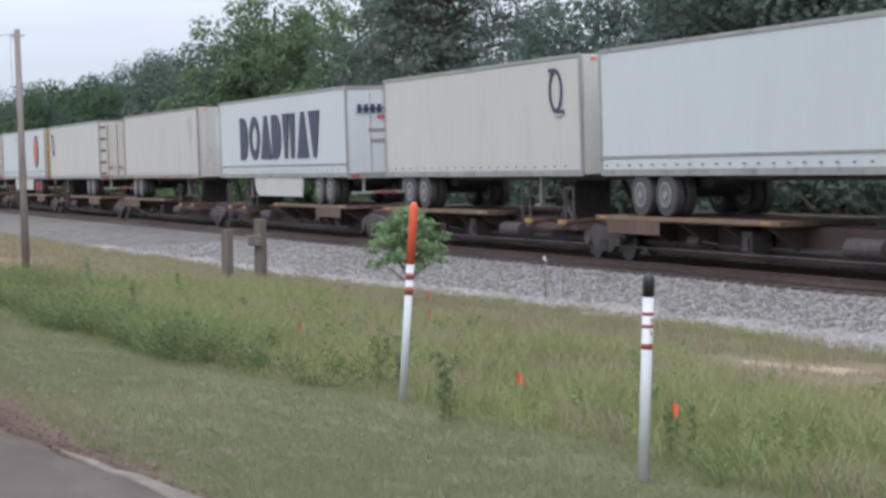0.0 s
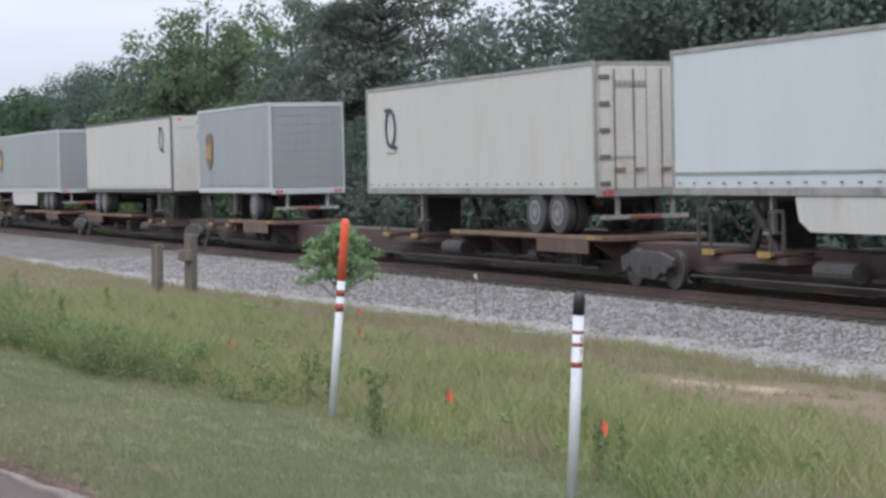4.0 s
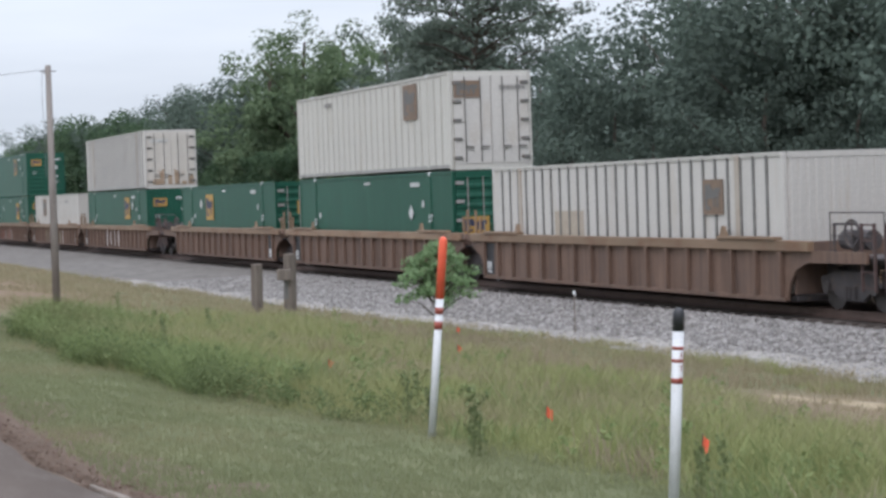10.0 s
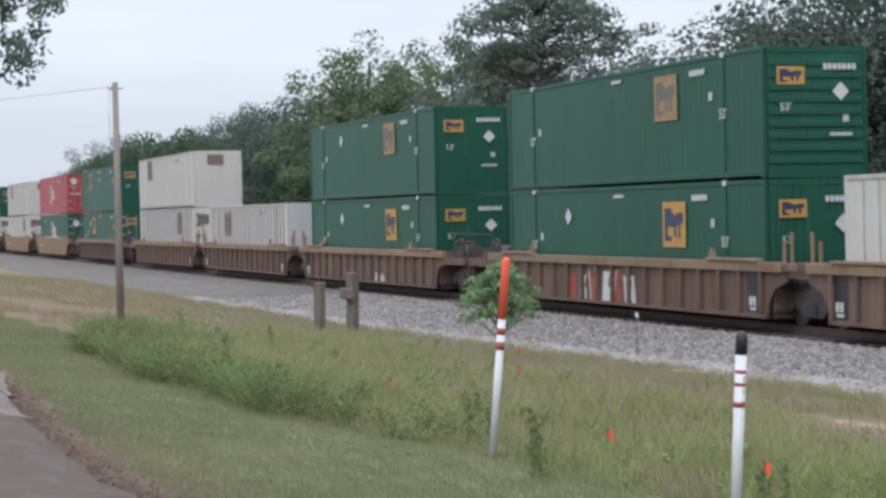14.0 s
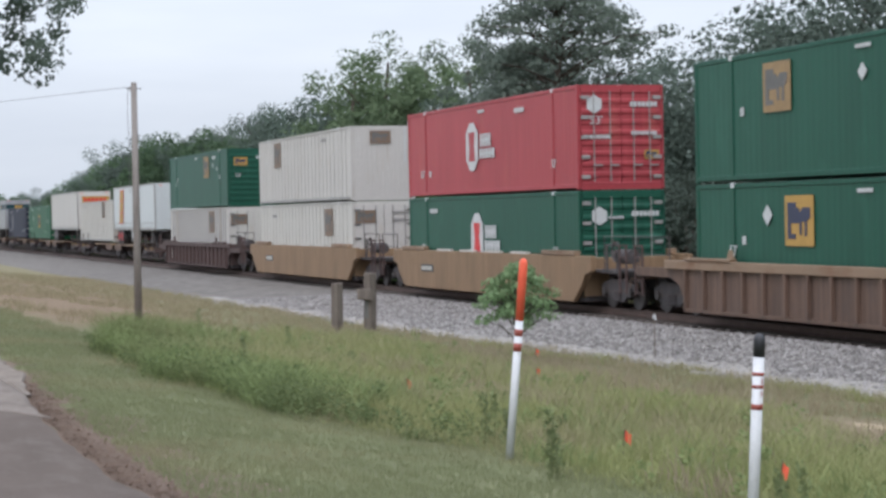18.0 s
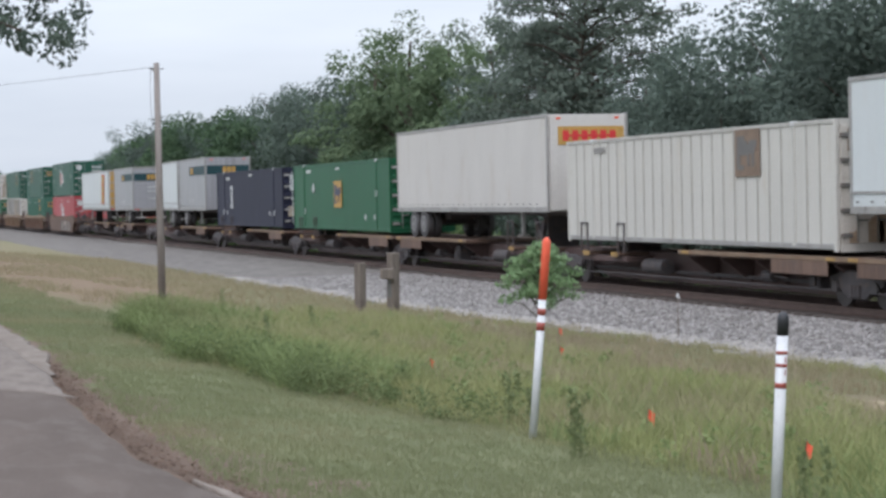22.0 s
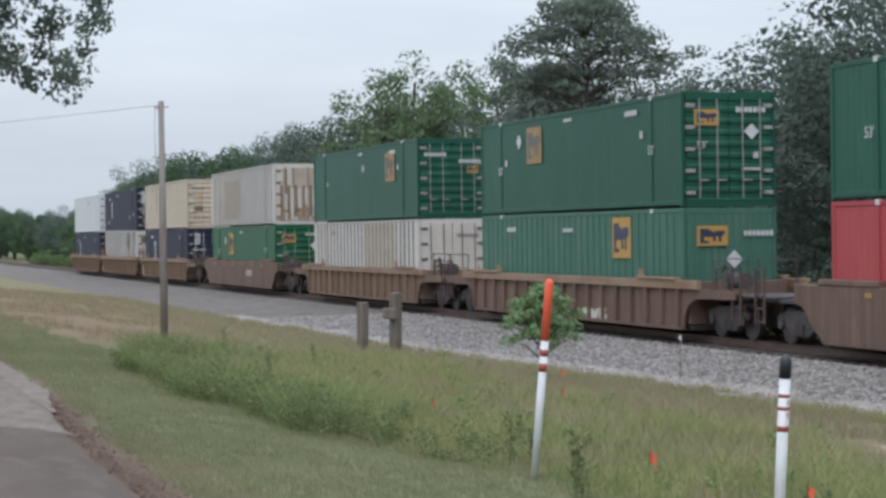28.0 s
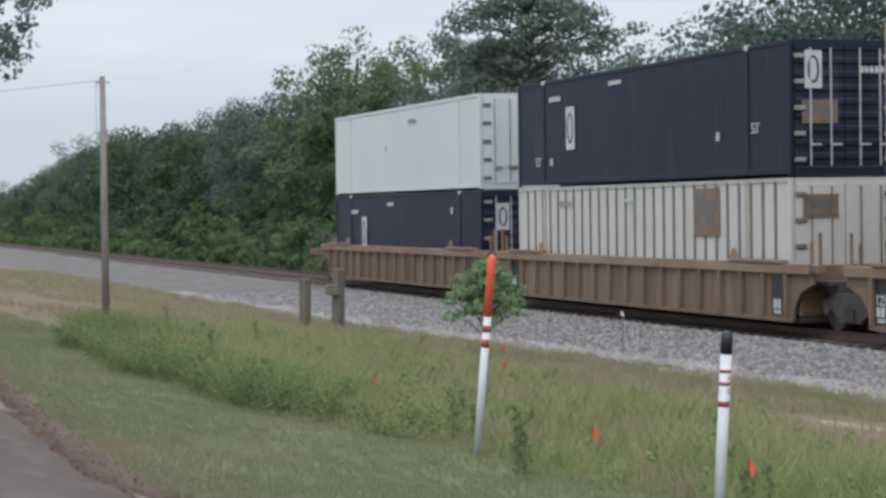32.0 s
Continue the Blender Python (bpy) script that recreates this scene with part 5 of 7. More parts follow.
def trailers():
    semi_trailer(-43.65, 16.15, M_WHITE_CLEAN, "r", "long clean white semi-trailer on a skeleton car", rims=M_RIM)
    semi_trailer(-59.1, 14.4, M_CREAM, "r", "cream semi-trailer with a blue looped emblem on a skeleton car", [("loop", 12.95, 4.15), ("label", 13.1, 3.55, 0.6)])
    t = semi_trailer(-79.12, 16.2, M_WHITE_CLEAN, "l", "white semi-trailer with large dark blue blocks along its side", [],
                     [("id_dark", -0.1, 3.55), ("id_dark", 0.0, 3.2, 1.1)], skirt=(4.9, 11.1), doors="flat")
    block_row(t)
    for x, z, w in ((-0.1, 4.25, 1.7),):
        part("name_mark", shared("name_mark", M_INK, id_bars(7, 1.6, 0.28)), t, (16.25, x, z - 1.09)).rotation_euler = (0, 0, radians(90))
        part("name_mark", shared("name_bars_red", M_LOGO_RED, id_bars(6, 0.8, 0.12)), t, (16.25, x + 0.3, z - 1.36)).rotation_euler = (0, 0, radians(90))
    part("notice", shared("notice", M_YELLOW, plate(0.45, 0.4)), t, (16.25, 0.85, 1.5)).rotation_euler = (0, 0, radians(90))
    semi_trailer(-97.35, 14.6, M_WHITE, "r", "weathered white semi-trailer with a streaked nose on a skeleton car", [("ghost_ring", 13.2, 4.2), ("label", 13.2, 3.45, 0.7)], end_marks=[("ghost", 0.15, 3.95), ("id_dark", 0.05, 4.68, 0.7), ("label", 0.1, 3.3, 1.3), ("box", 0.1, 2.55), ("box", 0.95, 2.6, 0.85)], end_paint=M_NOSE, trim=M_NOSE_RAIL)
    semi_trailer(-118.0, 14.4, M_CREAM, "l", "cream insulated semi-trailer with rusty lock rods", [("loop", 1.15, 3.97), ("label", 1.0, 3.35, 0.6)], [("id_dark", 0.7, 4.5)], end_paint=M_RUSTY)
    t = semi_trailer(-135.6, 15.9, M_WHITE_CLEAN, "l", "white semi-trailer with a red oval emblem and a yellow rear", [("oval", 12.95, 3.65)], [("brown", -0.3, 3.9), ("brown", -0.3, 3.2)], skirt=(4.6, 11.4), end_paint=M_YELLOW, rims=M_LOGO_RED)
    semi_trailer(-153.45, 14.4, M_CREAM, "l", "cream insulated semi-trailer with a blue looped emblem", [("loop", 1.9, 3.84), ("label", 1.9, 3.2, 0.8)], [("id_dark", -0.4, 4.5), ("label", -0.6, 2.9, 0.8)], end_paint=M_RUSTY)
    semi_trailer(-171.0, 8.55, M_GREY, "l", "short grey semi-trailer with a brown shield emblem", [("shield", 1.45, 3.5)], doors="roll", end_paint=M_GREY, tandem=False, trim=M_CABINET)
    semi_trailer(-189.4, 14.6, M_CREAM, "r", "cream semi-trailer with looped emblems on side and nose", [("loop", 13.2, 4.1, 0.85)], [("loop", 0.2, 4.15, 1.1), ("label", -0.6, 4.55, 0.8), ("id_dark", 0.2, 3.6)], trim=M_GROOVE)
    for s in (-211.25, -229.8):
        semi_trailer(s, 16.1, M_GREY, "l", "long grey semi-trailer with a brown shield emblem and pale skirt", [("shield", 1.45, 3.65)], doors="roll", end_paint=M_GREY, skirt=(4.3, 10.6), trim=M_CABINET)
    for s, deck, L, gl, gr in ((-43.65, "l", 16.15, 0.55, 1.2), (-59.1, "l", 14.4, 2.1, 0.55), (-79.25, "r", 15.9, 1.75, 2.1), (-97.35, "l", 14.6, 3.1, 1.75), (-118.0, "r", 14.4, 0.85, 3.1),
                               (-135.6, "r", 15.9, 1.75, 0.85), (-153.45, "r", 14.4, 4.5, 1.75), (-171.0, "r", 8.55, 1.8, 4.5), (-189.4, "l", 14.6, 2.9, 1.8), (-211.25, "r", 16.1, 1.2, 2.9), (-229.8, "r", 16.1, 1.6, 1.2)):
        spine_car(s, L, deck, gl, gr, "rusty brown skeleton car with yellow-marked deck edges", s in (-229.8,))
    # the second group of trailers and low containers
    semi_trailer(-581.0, 16.3, M_WHITE_CLEAN, "r", "white semi-trailer with a large slanted yellow emblem", [("slab", 3.45, 3.54)], [("id_dark", 0.5, 4.6), ("label", -0.2, 2.6), ("id_dark", 0.9, 2.6)], rims=M_LOGO_RED, H=2.85)
    part("side_box", shared("side_box", M_CABINET, lambda bm: prism(bm, ((-0.45, 0), (0.45, 0), (0.45, -0.35), (0.28, -0.62), (-0.28, -0.62), (-0.45, -0.35)), -1.2, -0.7), 0.015), TRAIN[-1][0], (7.3, 0, 0.93), "white box hung under the trailer")
    shipping_container(-597.75, FLAT, M_CREAM, "seams", "doors", "cream ribbed container standing low on a skeleton car", [("brown", 11.9, 3.43), ("id_dark", 2.6, 3.75)], [("brown", -0.6, 3.6)], end_paint=M_RUSTY, H=2.85)
    t = semi_trailer(-615.7, 16.3, M_WHITE, "r", "plain white semi-trailer with an orange nose banner", H=2.92)
    part("nose_banner", shared("nose_banner", M_YELLOW, plate(2.1, 0.55)), t, (16.32, 0.1, 3.2)).rotation_euler = (0, 0, radians(90))
    part("banner_mark", shared("banner_mark", M_LOGO_RED, id_bars(6, 1.8, 0.3)), t, (16.333, 0.1, 3.2)).rotation_euler = (0, 0, radians(90))
    shipping_container(-632.95, FLAT, M_GREEN_BRIGHT, "smooth", "doors", "bright green container with a yellow emblem on a skeleton car", [("emblem", 8.17, 2.73), ("placard", 3.85, 3.0), ("number", 2.2, 2.0), ("number", 14.2, 2.7), ("id", 3.0, 3.75), ("label", 8.2, 3.8, 0.8), ("small", 12.6, 1.8), ("small", 14.0, 1.8)], H=2.85)
    shipping_container(-651.5, FLAT, M_NAVY, "smooth", "doors", "navy blue container with a white emblem panel on a skeleton car", [("loop_panel", 4.07, 2.73), ("number", 1.9, 1.95), ("small", 2.9, 1.95), ("number", 14.3, 1.9), ("small", 13.4, 1.9), ("id", 3.2, 3.7), ("label", 9.0, 3.8)], [("loop_panel", -0.75, 3.35, 0.62), ("label", -0.5, 2.6), ("label", 0.5, 2.6), ("label", -0.5, 2.35, 0.8), ("faded_end", -0.7, 2.0, 0.5)], H=2.85)
    for s, nose, L, label, paint, ex in ((-663.5, "r", 8.55, "short bare-metal semi-trailer with a dark teal band", M_SILVER, "band"), (-672.3, "l", 8.2, "short white semi-trailer with plain sides", M_WHITE_CLEAN, ""),
                                         (-691.3, "l", 9.0, "short bare-metal semi-trailer with a marked rear door", M_SILVER, "rear")):
        t = semi_trailer(s, L, paint, nose, label, doors="roll", tandem=False, end_paint=M_SILVER if paint == M_SILVER else M_WHITE)
        if ex:
            box_part("colour_band", t, (L * 0.42, L - 0.11, -HALF - 0.004, -HALF + 0.01, 2.95, 3.45), M_TEAL)
            box_part("colour_band", t, (L + 0.005, L + 0.02, -HALF + 0.1, HALF - 0.1, 2.95, 3.45), M_TEAL)
            part("band_mark", shared("band_mark", M_YELLOW, comb(3, 0.78, 0.36, 0.75)), t, (L * 0.52, -HALF - 0.006, 3.2))
            part("band_mark", shared("band_mark", M_YELLOW, comb(3, 0.78, 0.36, 0.75)), t, (L + 0.022, 0.1, 3.2)).rotation_euler = (0, 0, radians(90))
            for kind, y, z in ((("placard", 0.2, 1.95), ("placard", -0.3, 1.6)) if ex == "band" else (("label", 0.0, 2.5), ("label", 0.0, 2.2), ("label", 0.1, 1.7), ("placard", 0.85, 1.75))):
                mark(kind, t, (L + 0.02, y, z), True, 0.8)
            for x in (L * 0.42, L * 0.55):
                mark("placard", t, (x, -HALF - 0.006, 1.5), size=0.6)
    semi_trailer(-710.25, 15.9, M_WHITE_CLEAN, "l", "white semi-trailer with slanted yellow emblem and yellow rear", [("slab", 12.7, 3.61)], [("oval", 0.0, 4.0, 0.55), ("placard", -0.45, 3.1, 1.6), ("brown", 0.6, 2.7)], end_paint=M_YELLOW, rims=M_LOGO_RED, trim=M_TRIM)
    for s, deck, L, gl, gr, last in ((-581.0, "l", 16.3, 0.25, 2.6, 0), (-597.75, "r", 16.15, 0.8, 0.3, 0), (-615.7, "l", 16.3, 0.55, 0.8, 0), (-632.95, "r", 16.15, 1.2, 0.6, 0), (-651.5, "r", 16.15, 1.7, 1.2, 0),
                               (-672.3, "r", 17.35, 4.9, 1.7, 0), (-691.3, "r", 9.0, 1.5, 4.9, 0), (-710.25, "r", 15.9, 2.2, 1.5, 1)):
        spine_car(s, L, deck, gl, gr, "dark brown skeleton car with yellow-marked deck edges", bool(last))


def block_row(t):
    """Seven big dark blue blocks along the side of a trailer."""
    def half(bm, w):
        prism(bm, [(0, 0)] + [(w * 0.45 + w * 0.55 * math.sin(math.pi * k / 12), 0.8 - 0.8 * math.cos(math.pi * k / 12)) for k in range(13)] + [(0, 1.6)], -0.014, 0)
    forms = [lambda bm: half(bm, 1.1),
             lambda bm: ring_at(bm, 0.7, 0.8, 0.7, 0.82, 0.34),
             lambda bm: prism(bm, ((0, 0), (1.38, 0), (0.88, 1.6), (0.5, 1.6)), -0.014, 0),
             lambda bm: half(bm, 1.2),
             lambda bm: [prism(bm, ((0.24 + i * 0.8, 0), (0.6 + i * 0.8, 0), (0.78 + i * 0.8, 1.6), (0.04 + i * 0.8, 1.6)), -0.014, 0) for i in range(2)],
             lambda bm: prism(bm, ((0, 0), (1.38, 0), (0.88, 1.6), (0.5, 1.6)), -0.014, 0),
             lambda bm: prism(bm, ((0.5, 0), (0.84, 0), (1.3, 1.6), (0, 1.6)), -0.014, 0)]
    x = 3.12
    for i, (form, w) in enumerate(zip(forms, (1.28, 1.5, 1.42, 1.34, 1.72, 1.35, 1.3))):
        part("blue_block", shared(("blue_block", i), M_INK, form), t, (x, -HALF - 0.004, 1.62))
        x += w * 1.04


def ring_at(bm, cx, cz, rx, rz, thick, flat=-9.0):
    n = len(bm.verts)
    ring(bm, rx, rz, thick, -0.014, 0)
    bm.verts.ensure_lookup_table()
    for v in bm.verts[n:]:
        v.co.x = max(v.co.x, flat) + cx
        v.co.z += cz


def spray(car, u0, u1, n, paints, seed, tall=0.85, face=-1.471):
    """Sprayed strokes on the side of a car, between its ribs."""
    rnd = random.Random(seed)
    step = (u1 - u0) / n
    for i in range(n):
        w, h, k = step * rnd.uniform(0.55, 0.85), tall * rnd.uniform(0.8, 1.0), rnd.uniform(-0.25, 0.25)
        form = rnd.randrange(3)
        x, t = u0 + i * step, step * 0.26

        def stroke(bm, w=w, h=h, k=k, form=form, t=t):
            if form == 0:
                prism(bm, ((0, 0), (w, 0.05), (w + k, h), (w + k - t, h), (w * 0.6, h * 0.5), (t + k, h), (k, h)), -0.006, 0)
            elif form == 1:
                prism(bm, ((0, 0), (w * 0.9, 0.02), (w, h * 0.45), (w * 0.7, h * 0.55), (w + k * 0.3, h), (k * 0.5, h * 0.97)), -0.006, 0)
            else:
                prism(bm, ((0, 0), (t, 0), (t + k * 0.5, h * 0.55), (w - t, 0), (w, 0), (w + k, h), (w + k - t, h), (w - t, h * 0.5), (k, h)), -0.006, 0)
        part("graffiti_stroke", shared(("graffiti_stroke", seed, i), paints[i % len(paints)], stroke), car, (x, face, 0.22), "sprayed graffiti stroke")
        if len(paints) > 1 and paints[0] == M_BAND:
            part("graffiti_edge", shared(("graffiti_edge", seed, i), M_PALE, lambda bm: prism(bm, ((0, 0), (0.06, 0), (0.06 + k, h), (k, h)), -0.009, -0.004)), car, (x - 0.04, -1.471, 0.22))


def doubles():
    E = em_end
    def stack(s, spec):
        """The upper and the lower container of one car."""
        for row, z in zip(spec, (UP, LOW)):
            if not row:
                continue
            key, style, paint, end, marks, ends, ep = row
            words = {"w": W53 if style == "ribs" else "weathered white panelled container, brown emblem", "g": G53, "g2": "green container with a white six-sided emblem", "g3": "bright green container with a yellow emblem",
                     "r": "red container with a white six-sided emblem", "t": "tan corrugated container with worn doors", "n": "navy blue container with a white emblem panel", "w2": "plain clean white container with hinged doors"}[key]
            tail = " stacked on top" if z == UP else " riding in the well"
            shipping_container(s, z, paint, style, end, words + tail, marks, ends, tone="green" if key == "g2" else "", end_paint=ep, trim={M_CREAM: M_CREAM, M_WHITE: M_WHITE}.get(paint))

    stack(-251.45, (("w", "ribs", M_WHITE, "doors", [("brown", 12.3, 5.41), ("id_dark", 3.0, 5.75)], [("brown", -0.75, 5.6), ("id_dark", 0.75, 5.7)], M_RUSTY), ("g", "smooth", M_GREEN, "doors", [("emblem", 5.0, 2.29), ("placard", 11.3, 2.52)] + small_marks(LOW), E(LOW), None)))
    stack(-275.2, (("w", "ribs", M_WHITE, "doors", [("brown", 12.05, 5.47), ("id_dark", 3.0, 5.75)], [("brown", -0.75, 5.6), ("id_dark", 0.75, 5.7), ("placard", -0.1, 4.8, 0.7)], M_RUSTY), ("g", "smooth", M_GREEN, "front", [("emblem", 11.3, 2.29), ("placard", 4.95, 2.46)] + small_marks(LOW), E(LOW), None)))
    stack(-298.8, (None, ("w", "ribs", M_WHITE, "front", [("brown", 13.1, 2.3, 0.7), ("faded", 5.2, 1.6, 0.42)], [], None)))
    stack(-318.2, (("w", "seams", M_CREAM, "doors", [("brown", 12.65, 5.4), ("id_dark", 4.0, 5.75)], [("brown", -0.75, 5.6), ("id_dark", 0.7, 5.65)], M_WHITE), ("g", "smooth", M_GREEN, "doors", [("placard", 12.45, 1.98)] + small_marks(LOW), [("placard", 0.55, 2.0), ("emblem", -0.6, 1.6)], None)))
    stack(-337.8, (None, ("g", "smooth", M_GREEN, "doors", [("emblem", 5.43, 2.27), ("placard", 3.85, 2.41)] + small_marks(LOW), [("emblem", 0.0, 2.2), ("id", 0.6, 2.75)], None)))
    stack(-361.8, (("w", "ribs", M_WHITE, "doors", [], [("label", -0.6, 5.6, 1.2)], M_RUSTY), ("g", "smooth", M_GREEN, "front", [("emblem", 11.25, 2.29), ("placard", 12.6, 2.44)] + small_marks(LOW), E(LOW), None)))
    stack(-381.3, (None, ("w", "seams", M_WHITE, "front", [("brown", 3.8, 2.43), ("id_dark", 12.2, 2.75)], [("brown", 0.4, 2.6)], None)))
    stack(-400.95, (("g", "smooth", M_GREEN, "louvred", [("emblem_faded", 11.1, 5.29)] + small_marks(UP), E(UP), None), ("g", "smooth", M_GREEN, "front", [("emblem", 11.45, 2.22), ("placard", 4.6, 2.45)] + small_marks(LOW), E(LOW), None)))
    stack(-424.25, (("g", "smooth", M_GREEN, "front", [("emblem_faded", 11.1, 5.29), ("placard", 4.75, 5.46)] + small_marks(UP), E(UP), None), ("g", "smooth", M_GREEN, "front", [("emblem", 11.1, 2.26), ("placard", 4.65, 2.48)] + small_marks(LOW), E(LOW), None)))
    stack(-444.55, (None, ("w", "ribs", M_WHITE, "front", [("brown", 4.3, 2.34), ("id_dark", 11.5, 2.8)], [], M_CABINET)))
    stack(-464.6, (("w", "seams", M_WHITE, "front", [("brown", 3.6, 5.45), ("id_dark", 12.0, 5.75)], [("brown", -0.1, 5.7), ("stripe", 0.9, 5.4, 0.9)], None), ("w", "ribs", M_WHITE, "doors", [("brown", 12.2, 2.42), ("id_dark", 3.5, 2.8)], [("brown", -0.7, 2.6)], M_WHITE)))
    stack(-488.1, (("g", "smooth", M_GREEN, "front", [("emblem_faded", 4.3, 5.3), ("placard", 8.05, 5.36, 0.8)] + small_marks(UP, False), E(UP), None), ("g", "smooth", M_GREEN, "doors", [("emblem", 5.25, 2.34), ("placard", 3.75, 2.47)] + small_marks(LOW), E(LOW), None)))
    stack(-511.9, (("r", "smooth", M_RED, "doors", [("hex", 7.05, 4.76), ("number", 1.7, 4.0), ("number", 14.3, 4.0), ("small", 2.6, 4.0), ("id", 11.5, 5.7), ("label", 8.0, 5.85, 0.8)], [("hex_small", -0.8, 5.6), ("label", -0.7, 4.7), ("id", 0.7, 5.6), ("number", -0.75, 5.15), ("label", 0.7, 4.8), ("emblem", 0.9, 4.2, 0.5)], None), ("g2", "smooth", M_GREEN, "doors", [("hex", 7.4, 1.88), ("number", 1.7, 1.5), ("number", 14.3, 1.5), ("id", 2.9, 2.75)], [("hex_small", -0.7, 2.5), ("id", 0.7, 2.55), ("label", -0.2, 2.45, 0.6)], None)))
    stack(-535.8, (("w", "seams", M_WHITE, "front", [("brown", 3.7, 5.4), ("id_dark", 12.0, 5.75)], [("brown", -0.1, 5.7), ("stripe", 0.9, 5.4, 0.9)], None), ("w", "seams", M_CREAM, "doors", [("brown", 12.6, 2.4), ("id_dark", 3.0, 2.7)], [("brown", -0.75, 2.6), ("id_dark", 0.75, 2.75), ("id_dark", 0.75, 2.45)], M_WHITE)))
    stack(-559.3, (("g", "smooth", M_GREEN, "louvred", [("emblem_faded", 10.8, 5.34), ("placard", 12.6, 5.4, 0.6)] + small_marks(UP), E(UP), None), ("w", "ribs", M_WHITE, "doors", [("brown", 12.0, 2.48), ("id_dark", 3.0, 2.75)], [("brown", -0.75, 2.6)], M_CREAM)))
    stack(-732.0, (("g2", "smooth", M_GREEN, "doors", [("hex", 7.1, 4.8), ("number", 1.7, 4.6), ("number", 14.2, 4.9), ("id", 2.9, 5.75), ("label", 8.0, 5.85, 0.8)], [("hex_small", -0.8, 5.6), ("label", -0.7, 4.7), ("id", 0.7, 5.6), ("id", 0.7, 5.3), ("label", 0.7, 4.9), ("number", 0.9, 4.5), ("emblem", 0.8, 4.15, 0.5)], None), ("r", "smooth", M_RED, "doors", [("hex", 6.8, 1.87), ("id", 12.0, 2.75), ("label", 7.5, 2.85, 0.8)], [("hex_small", -0.8, 2.6), ("id", 0.7, 2.65), ("number", -0.7, 1.9), ("id", 0.7, 2.35)], None)))
    stack(-756.0, (("g", "smooth", M_GREEN, "doors", [("emblem_faded", 5.2, 5.29), ("placard", 3.8, 5.45)] + small_marks(UP), E(UP), None), ("g", "green_ribs", M_GREEN_FADED, "front", [("emblem", 12.1, 2.47), ("label", 8.0, 2.7), ("id", 3.0, 2.75)], [("emblem", -0.5, 2.5), ("placard", 0.1, 1.9), ("id", 0.8, 2.55)], None)))
    stack(-779.6, (("g", "smooth", M_GREEN, "doors", [("emblem_faded", 12.5, 5.23), ("placard", 8.5, 5.3, 0.7)] + small_marks(UP, False), [("id", -0.6, 5.55), ("id", 0.7, 5.3), ("emblem", 0.8, 5.0, 0.5)], None), ("w", "ribs", M_WHITE, "doors", [("faded", 10.7, 2.09), ("id_dark", 3.5, 2.75), ("label", 8.0, 2.7, 0.6)], [("id_dark", 0.6, 2.6)], M_RUSTY)))
    stack(-803.9, (("w", "ribs", M_WHITE, "doors", [("faded", 5.6, 4.6, 1.0)], [("faded_end", 0.2, 5.45), ("id_dark", 0.9, 5.4, 0.5)] + [("rust", -0.95 + i * 0.36, 4.35) for i in range(6)] + [("rust", -0.72, 5.3, 0.8)], M_RUSTY), ("g3", "smooth", M_GREEN_BRIGHT, "doors", [("emblem", 5.4, 2.31), ("placard", 3.85, 2.46), ("number", 2.0, 1.9), ("number", 14.0, 2.0), ("label", 8.1, 2.9, 0.8)], E(LOW), None)))
    stack(-828.1, (("t", "corrugated", M_TAN, "doors", [("small", 8.0, 3.9), ("id_dark", 3.0, 5.75)], [("brown", -0.6, 4.4, 0.6), ("dark_diamond", 0.6, 4.4), ("id_dark", -0.6, 5.6)], M_TAN_DOOR), ("n", "smooth", M_NAVY, "doors", [("loop_panel", 4.1, 1.89), ("id", 2.9, 2.75), ("label", 8.4, 2.85), ("small", 13.6, 2.7)], [("loop_panel", -0.7, 2.6, 0.55), ("id", 0.6, 2.75), ("id", 0.6, 2.45), ("label", -0.6, 1.95)], None)))
    stack(-848.1, (("n", "smooth", M_NAVY, "doors", [("loop_panel", 3.97, 4.77), ("number", 1.6, 3.9), ("small", 2.6, 3.9), ("number", 14.6, 4.3), ("small", 12.8, 4.2), ("id", 2.9, 5.6), ("label", 7.0, 5.8)], [("loop_panel", -0.75, 5.5, 0.7), ("id", 0.8, 5.5), ("brown", -0.6, 4.6)], None), ("w", "ribs", M_WHITE, "doors", [("brown", 12.15, 2.49), ("id_dark", 3.5, 2.75), ("label", 7.8, 2.8, 0.7)], [("brown", -0.6, 2.6)], M_CREAM)))
    stack(-867.5, (("w2", "plain", M_WHITE_CLEAN, "doors", [("id_dark", 9.5, 5.6), ("small", 6.5, 4.8)], [("id_dark", 0.0, 3.9)], None), ("n", "smooth", M_NAVY, "doors", [("loop_panel", 3.75, 1.85), ("id", 2.6, 2.6), ("label", 7.0, 2.85), ("small", 13.5, 2.6)], [("loop_panel", -0.6, 2.4, 0.7), ("label", 0.5, 1.9)], None)))
    # the cars under them: (start, kind, reach left and right, colours, trucks)
    rib, plain = "ribbed", "plain"
    brown = "brown ribbed-sided well car with a tan top chord"
